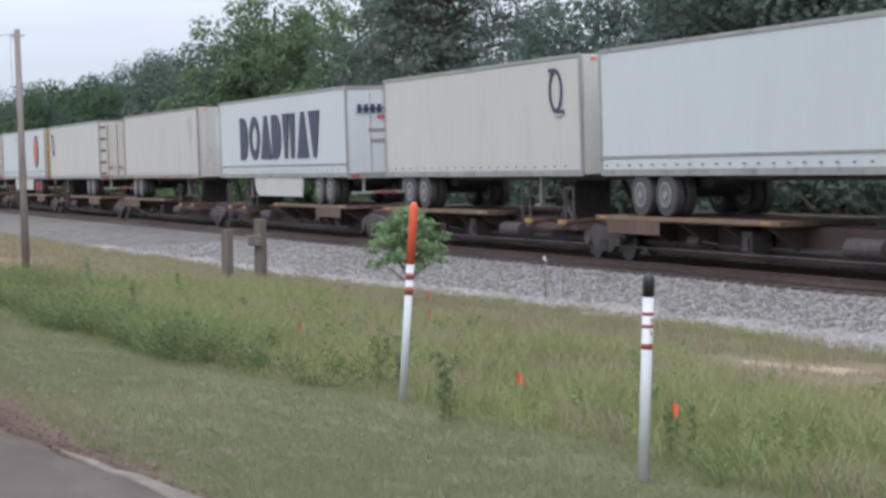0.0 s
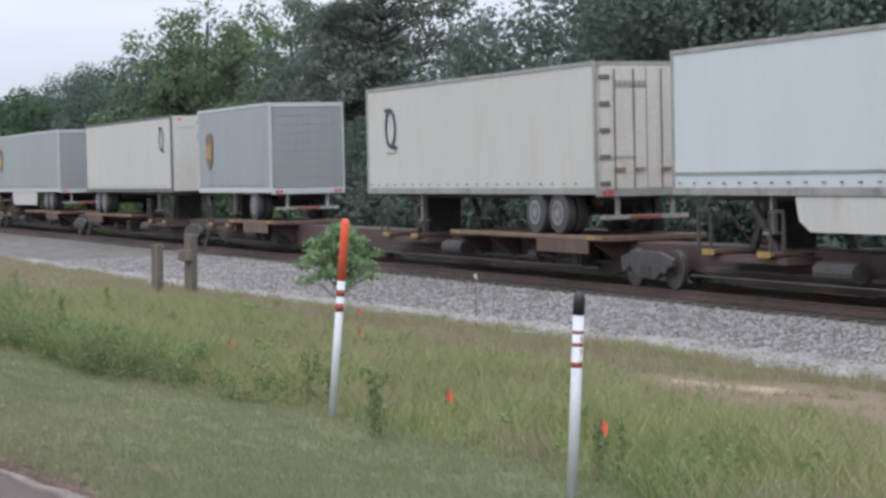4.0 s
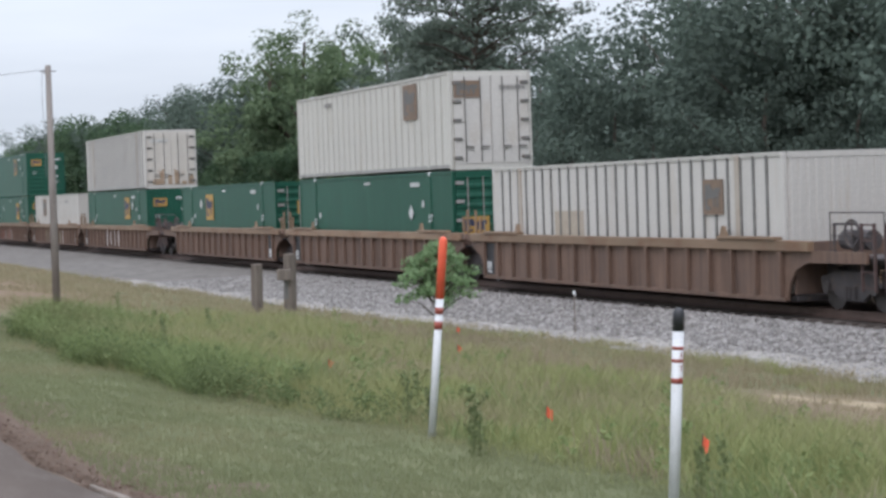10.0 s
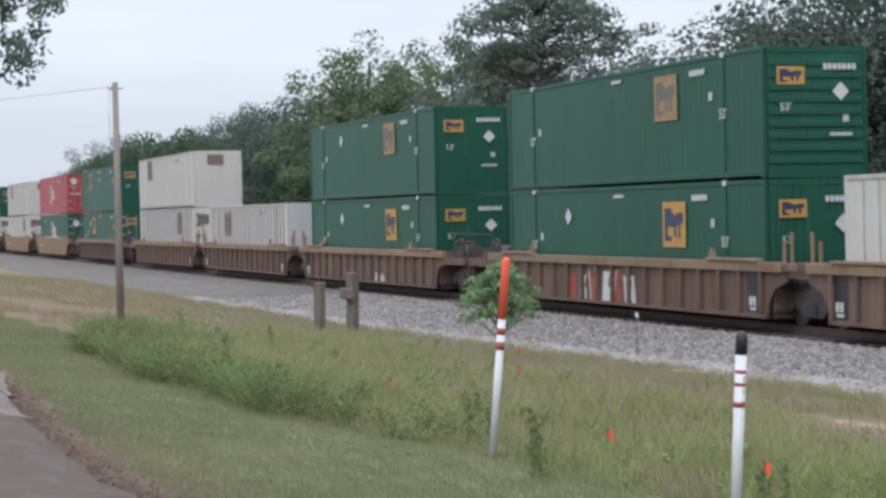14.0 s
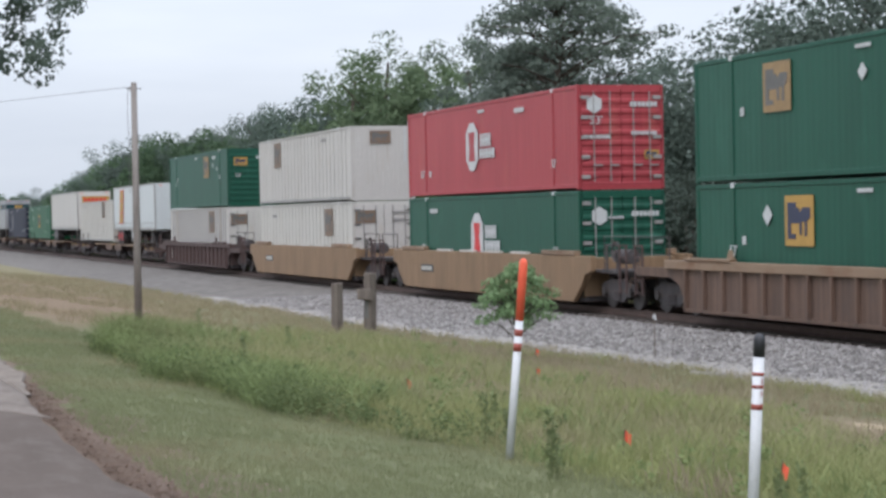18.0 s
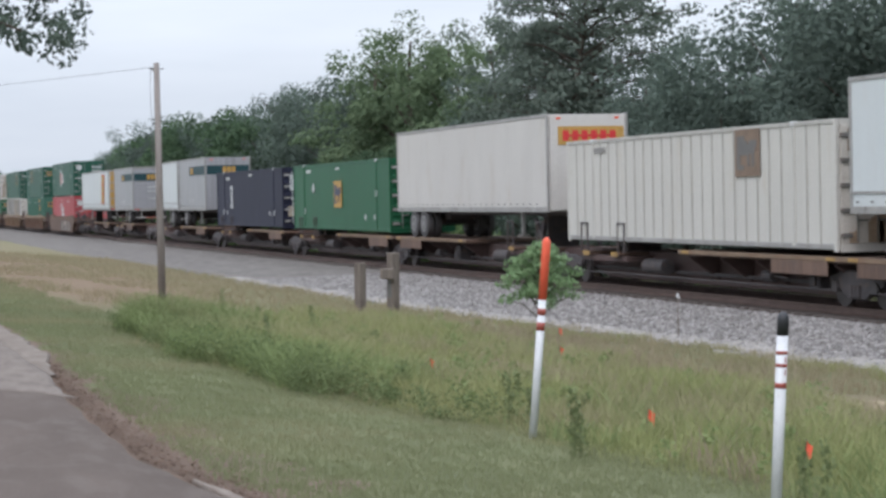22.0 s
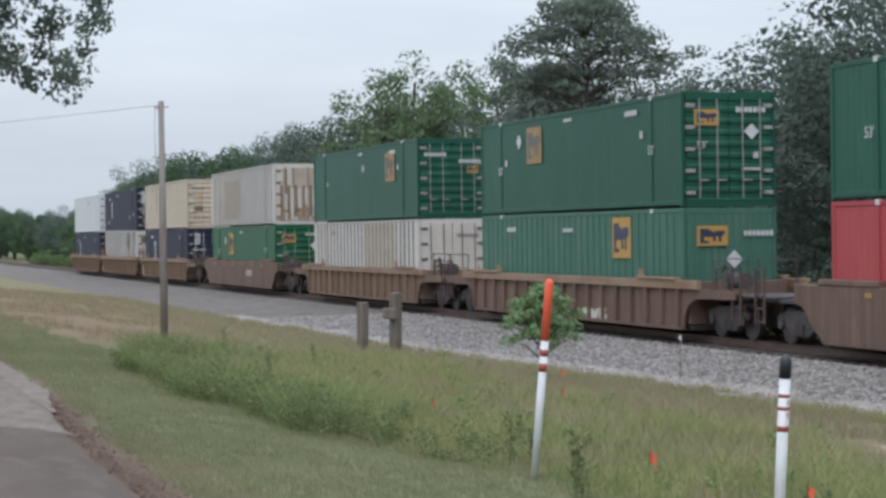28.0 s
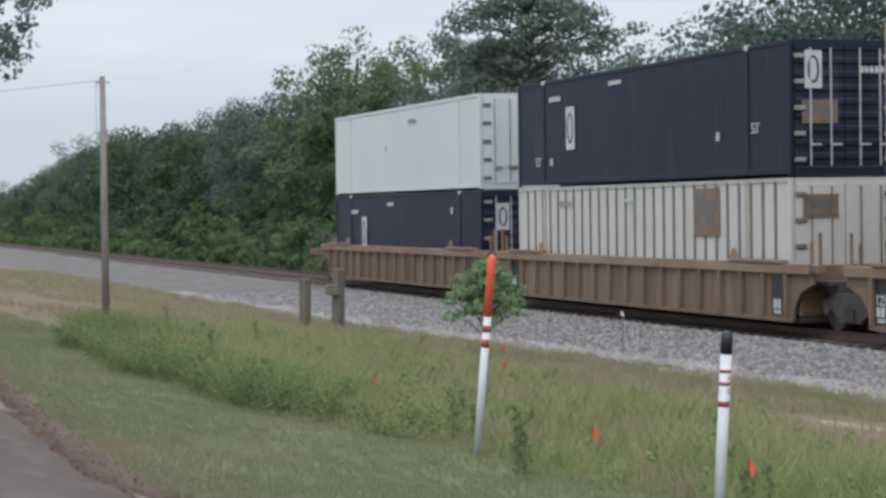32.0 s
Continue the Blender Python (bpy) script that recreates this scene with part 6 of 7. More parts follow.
    for s, style, a, b, trucks, gear, paint, chord, label, text in (
        (-251.45, plain, 3.2, 2.9, "lr", "r", M_WELL, M_WELL, "brown smooth-sided well car with yellow reflectors", None),
        (-275.2, rib, 3.2, 3.2, "lr", "r", M_WELL, M_CHORD, brown, None),
        (-298.8, rib, 1.1, 3.2, "lr", "r", M_WELL, M_CHORD, brown, None),
        (-318.2, rib, 1.1, 1.1, "l", "", M_WELL, M_CHORD, brown, None),
        (-337.8, rib, 3.2, 1.1, "l", "l", M_WELL, M_CHORD, brown, None),
        (-361.8, rib, 1.1, 3.2, "lr", "r", M_WELL, M_CHORD, "brown ribbed well car with white painted letters", [("E", 6.53, 0.7, 1.2, M_SPRAY), ("C", 7.57, 0.68, 1.12, M_SPRAY), ("F", 8.62, 0.68, 1.15, M_SPRAY), ("K", 9.65, 0.68, 1.15, M_SPRAY)]),
        (-381.3, rib, 1.1, 1.1, "l", "", M_WELL, M_CHORD, "brown ribbed well car with graffiti strokes", None),
        (-400.95, rib, 3.2, 1.1, "l", "l", M_WELL, M_CHORD, "brown ribbed well car with pale graffiti strokes", None),
        (-424.25, rib, 1.1, 3.2, "lr", "r", M_WELL, M_CHORD, brown, None),
        (-444.55, rib, 1.1, 1.1, "l", "", M_WELL, M_CHORD, brown, None),
        (-464.6, rib, 3.2, 1.1, "l", "l", M_WELL, M_CHORD, brown, None),
        (-488.1, rib, 3.2, 3.2, "lr", "r", M_WELL, M_CHORD, brown, None),
        (-511.9, plain, 3.2, 3.2, "lr", "r", M_WELL_TAN, M_WELL_TAN, "ochre smooth-sided well car with a brake wheel", None),
        (-535.8, plain, 3.2, 3.2, "lr", "r", M_WELL_TAN, M_WELL_TAN, "ochre smooth-sided well car with a brake wheel", None),
        (-559.3, rib, 3.0, 3.2, "lr", "r", M_WELL_DARK, M_WELL_DARK, "dark maroon well car with pale figures", [("53", 1.4, 0.66, 0.62, M_CREAM)]),
        (-732.0, plain, 3.2, 2.9, "lr", "r", M_WELL, M_WELL, "grimy brown smooth-sided well car", None),
        (-756.0, rib, 3.2, 3.2, "lr", "r", M_WELL, M_CHORD, brown, None),
        (-779.6, rib, 3.2, 3.2, "lr", "r", M_WELL_OCHRE, M_CHORD, "ochre-brown ribbed well car", None),
        (-803.9, plain, 3.2, 3.2, "lr", "r", M_WELL, M_WELL, "brown smooth-sided well car", None),
        (-828.1, rib, 1.1, 3.2, "lr", "r", M_WELL_OCHRE, M_CHORD, "ochre-brown ribbed well car", None),
        (-848.1, rib, 1.1, 1.1, "l", "", M_WELL_OCHRE, M_CHORD, "ochre-brown ribbed well car", None),
        (-867.5, rib, 3.2, 1.1, "l", "l", M_WELL_OCHRE, M_CHORD, "ochre-brown ribbed well car at the train's end", None),
    ):
        car = well_car(s, style, label, a, b, paint, chord, trucks=trucks, gear=gear, text=text)
        face = -1.472 if style == "ribbed" else -1.522
        if a < 2 or b < 2:          # the dark data panels by the joints of the long cars
            for x, on in ((0.1, a < 2), (15.9, b < 2)):
                if on:
                    p = box_part("data_panel", car, (x - 0.3, x + 0.3, face - 0.006, face, 0.28, 1.14), M_BLACK)
                    part("panel_mark", shared("panel_mark", M_PALE, comb(2, 0.36, 0.2)), p, (0.3, -0.002, 0.25))
                    part("panel_mark", shared("panel_marks_small", M_PALE, comb(3, 0.3, 0.08)), p, (0.3, -0.002, 0.08))
        if s == -828.1:
            part("panel_number", lettering("125", 0.3, M_PALE), car, (0.1, face - 0.02, 0.75))
        if s in (-251.45, -803.9, -732.0):
            part("owner_mark", shared("owner_mark", M_FADED, comb(3, 1.5, 0.3)), car, (11.1, face, 0.86))
        if style == "plain" and paint == M_WELL_TAN:
            p = box_part("data_panel", car, (2.0, 3.4, face - 0.006, face, 0.7, 0.95), M_BLACK)
            part("panel_mark", shared("panel_marks_wide", M_CREAM, comb(6, 1.2, 0.14)), p, (0.7, -0.002, 0.125))
        if s == -381.3:
            spray(car, 5.2, 12.4, 12, (M_SPRAY_GREEN, M_FIGURE, M_SPRAY, M_SPRAY_GREEN), 3, 0.9)
        if s == -400.95:
            spray(car, 5.0, 9.6, 6, (M_BAND, M_PALE), 4)
        if s == -732.0:
            spray(car, 8.0, 14.6, 10, (M_GROOVE, M_TRIM, M_GROOVE, M_BROWNED), 7, 1.0, -1.521)
        if s == -251.45:
            box_part("repainted_patch", car, (7.6, 9.4, face - 0.004, face, 0.3, 1.12), M_WELL_DARK, "darker repainted patch")
        if s in (-424.25, -756.0, -275.2):
            spray(car, 9.5, 11.5, 3, (M_CREAM,), int(-s), 0.35)


trailers()
doubles()


# ---- roadside things ----
def lean(ob, dx, dy):
    ob.rotation_euler = (dy, dx, 0)
    return ob


def marker_post(x, y, h, r, cap, cap_h, label, up, rings):
    root = tagged(new("marker_post"), label, "marker post", "utility marker posts")
    root.location = (x, y, lay(x, y) - 0.02)
    root.rotation_euler = Vector(up).to_track_quat("Z", "Y").to_euler()
    part("shaft", shared(("shaft", h), M_PLASTIC, lambda bm: tube(bm, ((0, 0, 0), (0, 0, h - cap_h)), (r * 0.96, r), 16), 0, True), root, label="white plastic tube")
    part("cap", shared(("post_cap", h), cap, lambda bm: tube(bm, [(0, 0, h - cap_h)] + [(0, 0, h - 1.3 * r + 1.3 * r * math.sin(a)) for a in (0, 0.5, 0.9, 1.2, 1.45)], [r * 1.04] + [r * 1.06 * math.cos(a) for a in (0, 0.5, 0.9, 1.2, 1.45)], 16), 0, True), root)
    for z, hh in rings:
        part("band", shared(("post_band", h, round(hh, 3)), M_BAND, lambda bm: tube(bm, ((0, 0, 0), (0, 0, hh)), (r * 1.02, r * 1.02), 16), 0, True), root, (0, 0, z))
    if cap == M_BLACK:
        for i, z in enumerate((h - 0.3, h - 0.38, h - 0.46)):
            for sx in (-1, 1):
                part("label_mark", shared("label_mark", M_BAND, lambda bm: cuboid(bm, -0.012, 0.012, -0.003, 0.003, -0.018, 0.018)), root, (sx * r * 0.75, -r * 0.72, z))
    return root


marker_post(-16.2, 5.745, 1.74, 0.034, M_ORANGE, 0.53, "white plastic marker post with an orange top", (0.052, 0.146, 1.7), ((1.077, 0.058), (0.947, 0.071)))
marker_post(-11.6, 5.73, 1.37, 0.036, M_BLACK, 0.15, "white plastic marker post with a black domed top", (0.032, 0.066, 1.33), ((0.885, 0.035), (1.02, 0.022), (1.1, 0.022)))


def wooden_post(x, y, w, h, label, cross=False, tilt=0.0):
    root = tagged(new("wooden_post"), label, "post", "old timber posts")
    root.location, root.rotation_euler = (x, y, lay(x, y) - 0.05), (0, tilt, 0.5)
    part("timber", shared(("timber", w, h), M_POST, lambda bm: cuboid(bm, -w / 2, w / 2, -w / 2, w / 2, 0, h, 0.02), 0.02), root)
    if cross:
        part("side_block", shared("side_block", M_POST, lambda bm: cuboid(bm, -0.22, 0.22, -w / 2 - 0.12, -w / 2, 0.85, 1.12), 0.02), root)
        part("notch_plate", shared("notch_plate", M_GROOVE, lambda bm: cuboid(bm, -0.07, 0.07, -w / 2 - 0.012, -w / 2, 0.4, 0.82)), root)
    return root


wooden_post(-47.6, 12.52, 0.22, 1.22, "short weathered grey timber post in the grass")
wooden_post(-48.0, 13.46, 0.24, 1.5, "weathered timber post with a nailed side block", True, 0.01)


def utility_pole():
    x, y = -43.2, 6.98
    root = tagged(new("utility_pole"), "thin grey timber utility pole with a wire", "pole")
    root.location, root.rotation_euler = (x, y, lay(x, y) - 0.1), (-0.0015, 0, 0)
    part("pole", shared("pole", M_POLE, lambda bm: tube(bm, ((0, 0, 0), (0, 0, 2.5), (0, 0, 5.28)), (0.086, 0.078, 0.06), 12), 0, True), root)
    part("bolt", shared("pole_bolt", M_IRON, lambda bm: tube(bm, ((0, -0.16, 5.15), (0, 0.16, 5.15)), (0.012, 0.012), 6)), root)
    part("insulator", shared("pole_insulator", M_CABINET, lambda bm: tube(bm, ((-0.1, -0.05, 5.1), (-0.1, -0.05, 5.2)), (0.03, 0.03), 8)), root)
    part("down_wire", shared("down_wire", M_WIRE, lambda bm: tube(bm, [(-0.1 - 0.16 * math.sin(min(1, i / 4) * math.pi / 1.0) * (1 - i / 8), -0.11, 5.15 - i * 0.28) for i in range(9)], [0.006] * 9, 5)), root)
    wire = tagged(new("overhead_wire", shared("overhead_wire", M_WIRE, lambda bm: tube(bm, [(x - 0.1 - i * 4.6, y - i * 0.7, lay(x, y) + 5.1 + i * 0.2 - 0.25 * math.sin(math.pi * i / 12)) for i in range(13)], [0.006] * 13, 5))),
                  "thin grey overhead wire leading from the pole", "wire")
    return wire


utility_pole()


def small_flag(x, y, h, tilt):
    root = tagged(new("survey_flag"), "small orange-red survey flag on a wire", "flag", "survey flags in the grass")
    root.location, root.rotation_euler = (x, y, lay(x, y)), (tilt, 0.1, radians(40 + 300 * tilt))
    part("wire", shared(("flag_wire", h), M_STEEL, lambda bm: tube(bm, ((0, 0, 0), (0, 0, h)), (0.004, 0.004), 5)), root)

    def cloth(bm):
        rows = [[bm.verts.new((0.003 + i * 0.015, 0.01 * math.sin(i * 1.4 + j), h - 0.11 + j * 0.05 - 0.01 * i)) for j in range(3)] for i in range(5)]
        for a, b in zip(rows, rows[1:]):
            for j in range(2):
                bm.faces.new((a[j], b[j], b[j + 1], a[j + 1]))
    me = shared(("flag_cloth", h), M_ORANGE, cloth)
    part("cloth", me, root)


for x, y, h, tilt in ((-16.9, 7.08, 0.31, 0.05), (-13.8, 7.05, 0.31, -0.06), (-23.3, 6.95, 0.3, 0.1), (-35.4, 13.1, 0.32, 0.0), (-27.3, 10.1, 0.32, 0.08)):
    small_flag(x, y, h, tilt)


def survey_stake():
    x, y = -39.2, 17.2
    root = tagged(new("survey_stake"), "thin wooden survey stake with a pale ribbon", "stake")
    root.location = (x, y, bed(x, y) - 0.05)
    part("lath", shared("lath", M_POST, lambda bm: cuboid(bm, -0.02, 0.02, -0.008, 0.008, 0, 1.0), 0.002), root)
    part("ribbon", shared("ribbon", M_PLASTIC, lambda bm: (cuboid(bm, -0.03, 0.03, -0.02, 0.02, 0.9, 0.98), prism(bm, ((0.02, 0.93), (0.12, 0.86), (0.14, 0.9), (0.03, 0.97)), -0.02, -0.014))), root)


survey_stake()


def utility_vault():
    root = tagged(new("utility_vault"), "low pale concrete utility vault with a concrete lid", "utility vault")
    root.location, root.rotation_euler = (-16.68, 13.44, -0.19), (0, 0, radians(-2))
    part("box", shared("vault_box", M_CONCRETE, lambda bm: cuboid(bm, -0.42, 0.42, -0.48, 0.48, -0.2, 0.4), 0.015), root)
    lid = part("lid", shared("vault_lid", M_CONCRETE, lambda bm: cuboid(bm, -0.45, 0.45, -0.51, 0.51, 0.404, 0.45), 0.012), root)
    for u in (-0.25, 0.25):
        part("lifting_eye", shared("lifting_eye", M_IRON, lambda bm: cuboid(bm, -0.03, 0.03, -0.02, 0.02, 0.45, 0.47)), lid, (-0.25, u, 0))


utility_vault()


def equipment_cabinet():
    root = tagged(new("equipment_cabinet"), "tall light grey metal equipment cabinet beside the track", "cabinet")
    root.location, root.rotation_euler = (-14.52, 13.95, -0.22), (0, 0, radians(2))
    body = part("body", shared("cabinet_body", M_CABINET, lambda bm: cuboid(bm, -0.5, 0.5, -0.4, 0.4, 0.1, 1.95), 0.015), root)
    part("roof", shared("cabinet_roof", M_CABINET, lambda bm: cuboid(bm, -0.55, 0.55, -0.45, 0.45, 1.954, 2.14), 0.015), root)
    d = part("door", shared("cabinet_door", M_CABINET, lambda bm: cuboid(bm, -0.45, 0.45, -0.43, -0.404, 0.2, 1.88), 0.01), root)
    part("handle", shared("cabinet_handle", M_IRON, lambda bm: cuboid(bm, 0.34, 0.38, -0.46, -0.43, 0.95, 1.15)), d)
    part("plinth", shared("cabinet_plinth", M_CONCRETE, lambda bm: cuboid(bm, -0.6, 0.6, -0.5, 0.5, -0.15, 0.1), 0.01), root)


equipment_cabinet()


# ---- trees ----
def leaves(rng, centres, radii, per, size, flat=0.6, droop=0.0):
    """Small leaf blades in clumps round the centres."""
    n = len(centres) * per
    c = np.repeat(np.asarray(centres, float), per, 0)
    r = np.repeat(np.asarray(radii, float), per)[:, None]
    d = rng.normal(size=(n, 3))
    d /= np.linalg.norm(d, axis=1)[:, None]
    p = c + d * r * (0.35 + 0.65 * rng.random((n, 1)) ** 0.5) * (1, 1, flat)
    if droop >= 0:          # leaves that face outward and up from their bough
        face = d + rng.normal(size=(n, 3)) * 0.45 + (0, 0, 0.35)
        along = np.cross(face, rng.normal(size=(n, 3))) + (0, 0, -droop)
        along /= np.linalg.norm(along, axis=1)[:, None]
        side = np.cross(along, face)
    else:
        along = rng.normal(size=(n, 3)) + d * 0.6 + (0, 0, -droop)
        along /= np.linalg.norm(along, axis=1)[:, None]
        side = np.cross(along, rng.normal(size=(n, 3)))
    side /= np.linalg.norm(side, axis=1)[:, None]
    ln = size * rng.uniform(0.6, 1.35, (n, 1))
    v = np.stack([p - along * ln * 0.5, p + side * ln * 0.3, p + along * ln * 0.5, p - side * ln * 0.3], 1).reshape(-1, 3)
    return v, np.arange(n * 4).reshape(-1, 4)


def make_tree(name, label, seed, h, spread, leaf, size, clumps, per, kind, start=0.3):
    rng = np.random.default_rng(seed)
    root = tagged(new(name), label, "tree", "trees behind the track")
    bm = bmesh.new()
    bend = [(0.25 * math.sin(i * 1.3 + seed), 0.2 * math.cos(i * 1.7 + seed), h * (0.84 if kind == "pine" else 0.92) * i / 6 - 0.3 * (i == 0)) for i in range(7)]
    tube(bm, bend, [h * 0.022 * (1 - 0.85 * i / 6) + 0.02 for i in range(7)], 9)
    centres, radii = [], []
    if kind == "pine":
        for i in range(clumps):
            u = (i + rng.random()) / clumps
            z = h * (start + (1 - start) * u)
            a = rng.random() * 6.28
            lobe = 1 + 0.25 * math.sin(2 * a + 7 * u) + 0.15 * math.sin(3 * a - 11 * u)
            reach = spread * math.sin(math.pi * (0.16 + 0.74 * u)) ** 0.9 * lobe * (0.2 + 0.8 * rng.random() ** 0.6) + 0.15
            tip = np.array((reach * math.cos(a), reach * math.sin(a), z + 0.3 * reach * rng.random()))
            if i % 3 == 0:
                tube(bm, ((0, 0, z - 0.4), tuple(tip * (0.55, 0.55, 1) - (0, 0, 0.15)), tuple(tip)), (0.06, 0.04, 0.012), 5)
            centres.append(tip)
            radii.append(0.6 + 0.45 * rng.random())
    else:
        limbs = []
        for i in range(11):
            z = h * (start + 0.5 * rng.random() * (1 - start))
            a = i * 2.4 + rng.random()
            reach = spread * (0.55 + 0.4 * rng.random())
            tip = np.array((reach * math.cos(a), reach * math.sin(a), min(h * 0.95, z + reach * (0.4 + 0.9 * rng.random()))))
            mid = tip * (0.5, 0.5, 0) + (0, 0, z * 0.45 + tip[2] * 0.55)
            tube(bm, ((0, 0, z - 0.5), tuple(mid), tuple(tip)), (0.085, 0.05, 0.015), 6)
            limbs.append((np.array((0, 0, z)), mid, tip))
        for i in range(clumps):
            if rng.random() < 0.45:
                o, m_, t_ = limbs[rng.integers(len(limbs))]
                c = m_ + (t_ - m_) * rng.random() * 1.1 + rng.normal(size=3) * spread * 0.12
            else:
                d = rng.normal(size=3)
                d /= np.linalg.norm(d)
                f = 0.55 + 0.45 * rng.random()
                top, low = h, h * start * 0.8
                lob = 1 + 0.22 * math.sin(3 * math.atan2(d[1], d[0]) + seed) + 0.15 * math.sin(5 * d[2] + seed)
                c = np.array((d[0] * spread * f * lob, d[1] * spread * f * lob, (top + low) / 2 + d[2] * (top - low) / 2 * f * min(1.05, lob)))
            centres.append(c)
            radii.append(spread * (0.13 + 0.12 * rng.random()) + 0.12)
    me = bpy.data.meshes.new("trunk")
    bmesh.ops.recalc_face_normals(bm, faces=list(bm.faces))
    bm.to_mesh(me)
    bm.free()
    me.materials.append(M_BARK)
    part("trunk", me, root)
    v, q = leaves(rng, centres, radii, per, size, 0.75 if kind != "pine" else 0.45, 0.25)
    part("crown", array_mesh("crown", v, q, leaf), root)
    return root


def woods():
    oak = [make_tree("oak_tree", "dark green broad oak in full leaf beside the railway", 10 + i, 10.0, 4.3, L_OAK, 0.2, 150, 110, "oak", 0.12) for i in range(3)]
    light = make_tree("sweetgum_tree", "light green airy tree standing over its neighbours", 21, 10.5, 3.0, L_LIGHT, 0.2, 140, 95, "oak", 0.15)
    pine = make_tree("pine_tree", "tall dark pine with loose tufted boughs", 31, 13.0, 4.0, L_PINE, 0.19, 320, 92, "pine", 0.2)
    # shrub in a darker leaf colour, in place of shade behind the train
    dark = make_tree("shrub", "dark green shrub in the shade of the woods", 57, 3.2, 1.9, L_OAK, 0.2, 60, 60, "oak", 0.02)
    vine = [make_tree("vine_covered_tree", "bushy tree smothered in green vines", 41 + i, 9.5, 3.6, L_VINE, 0.26, 125, 105, "oak", 0.02) for i in range(2)]
    bush = [make_tree("shrub", "dense green shrub at the edge of the woods", 51 + i, 3.2, 1.9, L_VINE if i else L_WEED, 0.2, 60, 60, "oak", 0.02) for i in range(2)]
    weed = make_tree("weed_clump", "bright green clump of tall weeds behind the rails", 61, 1.5, 1.4, L_WEED, 0.17, 40, 45, "oak", 0.02)
    for m in oak + vine + bush + [light, pine, weed, dark]:
        m.location = (60 + random.random() * 60, 45 + random.random() * 30, -0.7)
    rnd = random.Random(5)

    def stand(proto, x, y, k, z=-0.75):
        t = copy_thing(proto, pose(x, y, z, 0, 0, rnd.uniform(0, 360)))
        t.scale = (k * rnd.uniform(0.92, 1.1), k * rnd.uniform(0.92, 1.1), k)
        return t
    # the even wood along the far stretch
    x = -420.0
    while x < -128:
        top = float(np.interp(x, (-420, -300, -250, -218, -183, -160, -133), (9.5, 6.4, 7.7, 10.2, 11.1, 10.5, 10.2))) + 0.75
        stand(rnd.choice(vine + oak[:1]), x, 33 + rnd.uniform(-1, 1.5), top / 9.6 * rnd.uniform(0.92, 1.03))
        if x > -260:
            stand(rnd.choice(bush), x + 2, 29.2 + rnd.uniform(-0.6, 0.6), rnd.uniform(0.9, 1.3))
        x += rnd.uniform(4.2, 6.0) if x > -260 else 8
    # the tall single trees
    def plant(*rows):
        for proto, x, y, k in rows:
            stand(proto, x, y, k)

    plant((oak[2], -133.5, 32.5, 1.13), (vine[0], -129, 33, 1.02), (oak[0], -125.5, 33.5, 1.12), (light, -117, 32, 1.2), (light, -111, 32.5, 1.25), (light, -114.5, 34, 1.18), (light, -104.5, 33, 1.15), (light, -99.5, 33.5, 1.12), (oak[1], -95, 34, 1.02), (oak[2], -121, 36, 0.95), (oak[0], -110, 37, 0.85), (vine[1], -104, 30.5, 0.72), (vine[0], -115, 30.5, 0.7), (vine[1], -96, 30.5, 0.72), (vine[0], -88, 30.8, 0.72))
    plant((oak[1], -101, 37, 0.85), (pine, -85.5, 33, 1.06), (pine, -90.5, 33.5, 0.86), (oak[0], -80.0, 34, 0.86), (oak[2], -76, 34.5, 0.84), (oak[1], -82, 38, 0.8), (oak[0], -70.5, 34, 1.0), (oak[1], -65.5, 33.5, 1.08), (oak[2], -61, 34.5, 1.15), (oak[0], -56.5, 33, 1.15), (oak[1], -52, 34.5, 1.18), (oak[2], -48, 33.5, 1.1), (oak[1], -68, 38, 1.0), (oak[0], -58, 38, 1.15))
    plant((oak[0], -53, 39, 1.2), (oak[1], -43.5, 36, 0.92), (oak[2], -40.5, 38, 0.8), (oak[0], -35.5, 34, 0.8), (pine, -33, 38, 0.75), (oak[1], -31, 33, 0.95), (oak[2], -26, 34, 1.1), (oak[0], -20, 34, 1.1), (oak[1], -13, 34, 1.15), (oak[2], -5, 35, 1.2), (oak[0], 4, 34, 1.1), (oak[1], 14, 34, 1.2))
    x = -128.0
    while x < -8:
        stand(rnd.choice(vine if x < -78 else oak), x, 30.2 + rnd.uniform(-0.5, 0.8), rnd.uniform(0.5, 0.66))
        stand(rnd.choice(bush) if x < -78 else dark, x + 1.5, 27.9 + rnd.uniform(-0.4, 0.5), rnd.uniform(0.8, 1.35))
        x += rnd.uniform(3.2, 4.6)
    x = -270.0
    while x < -30:
        if x < -80 or rnd.random() < 0.2:
            stand(weed, x, 26.6 + rnd.uniform(-0.3, 0.5), rnd.uniform(0.6, 1.1))
        x += rnd.uniform(2.6, 4.2)


woods()


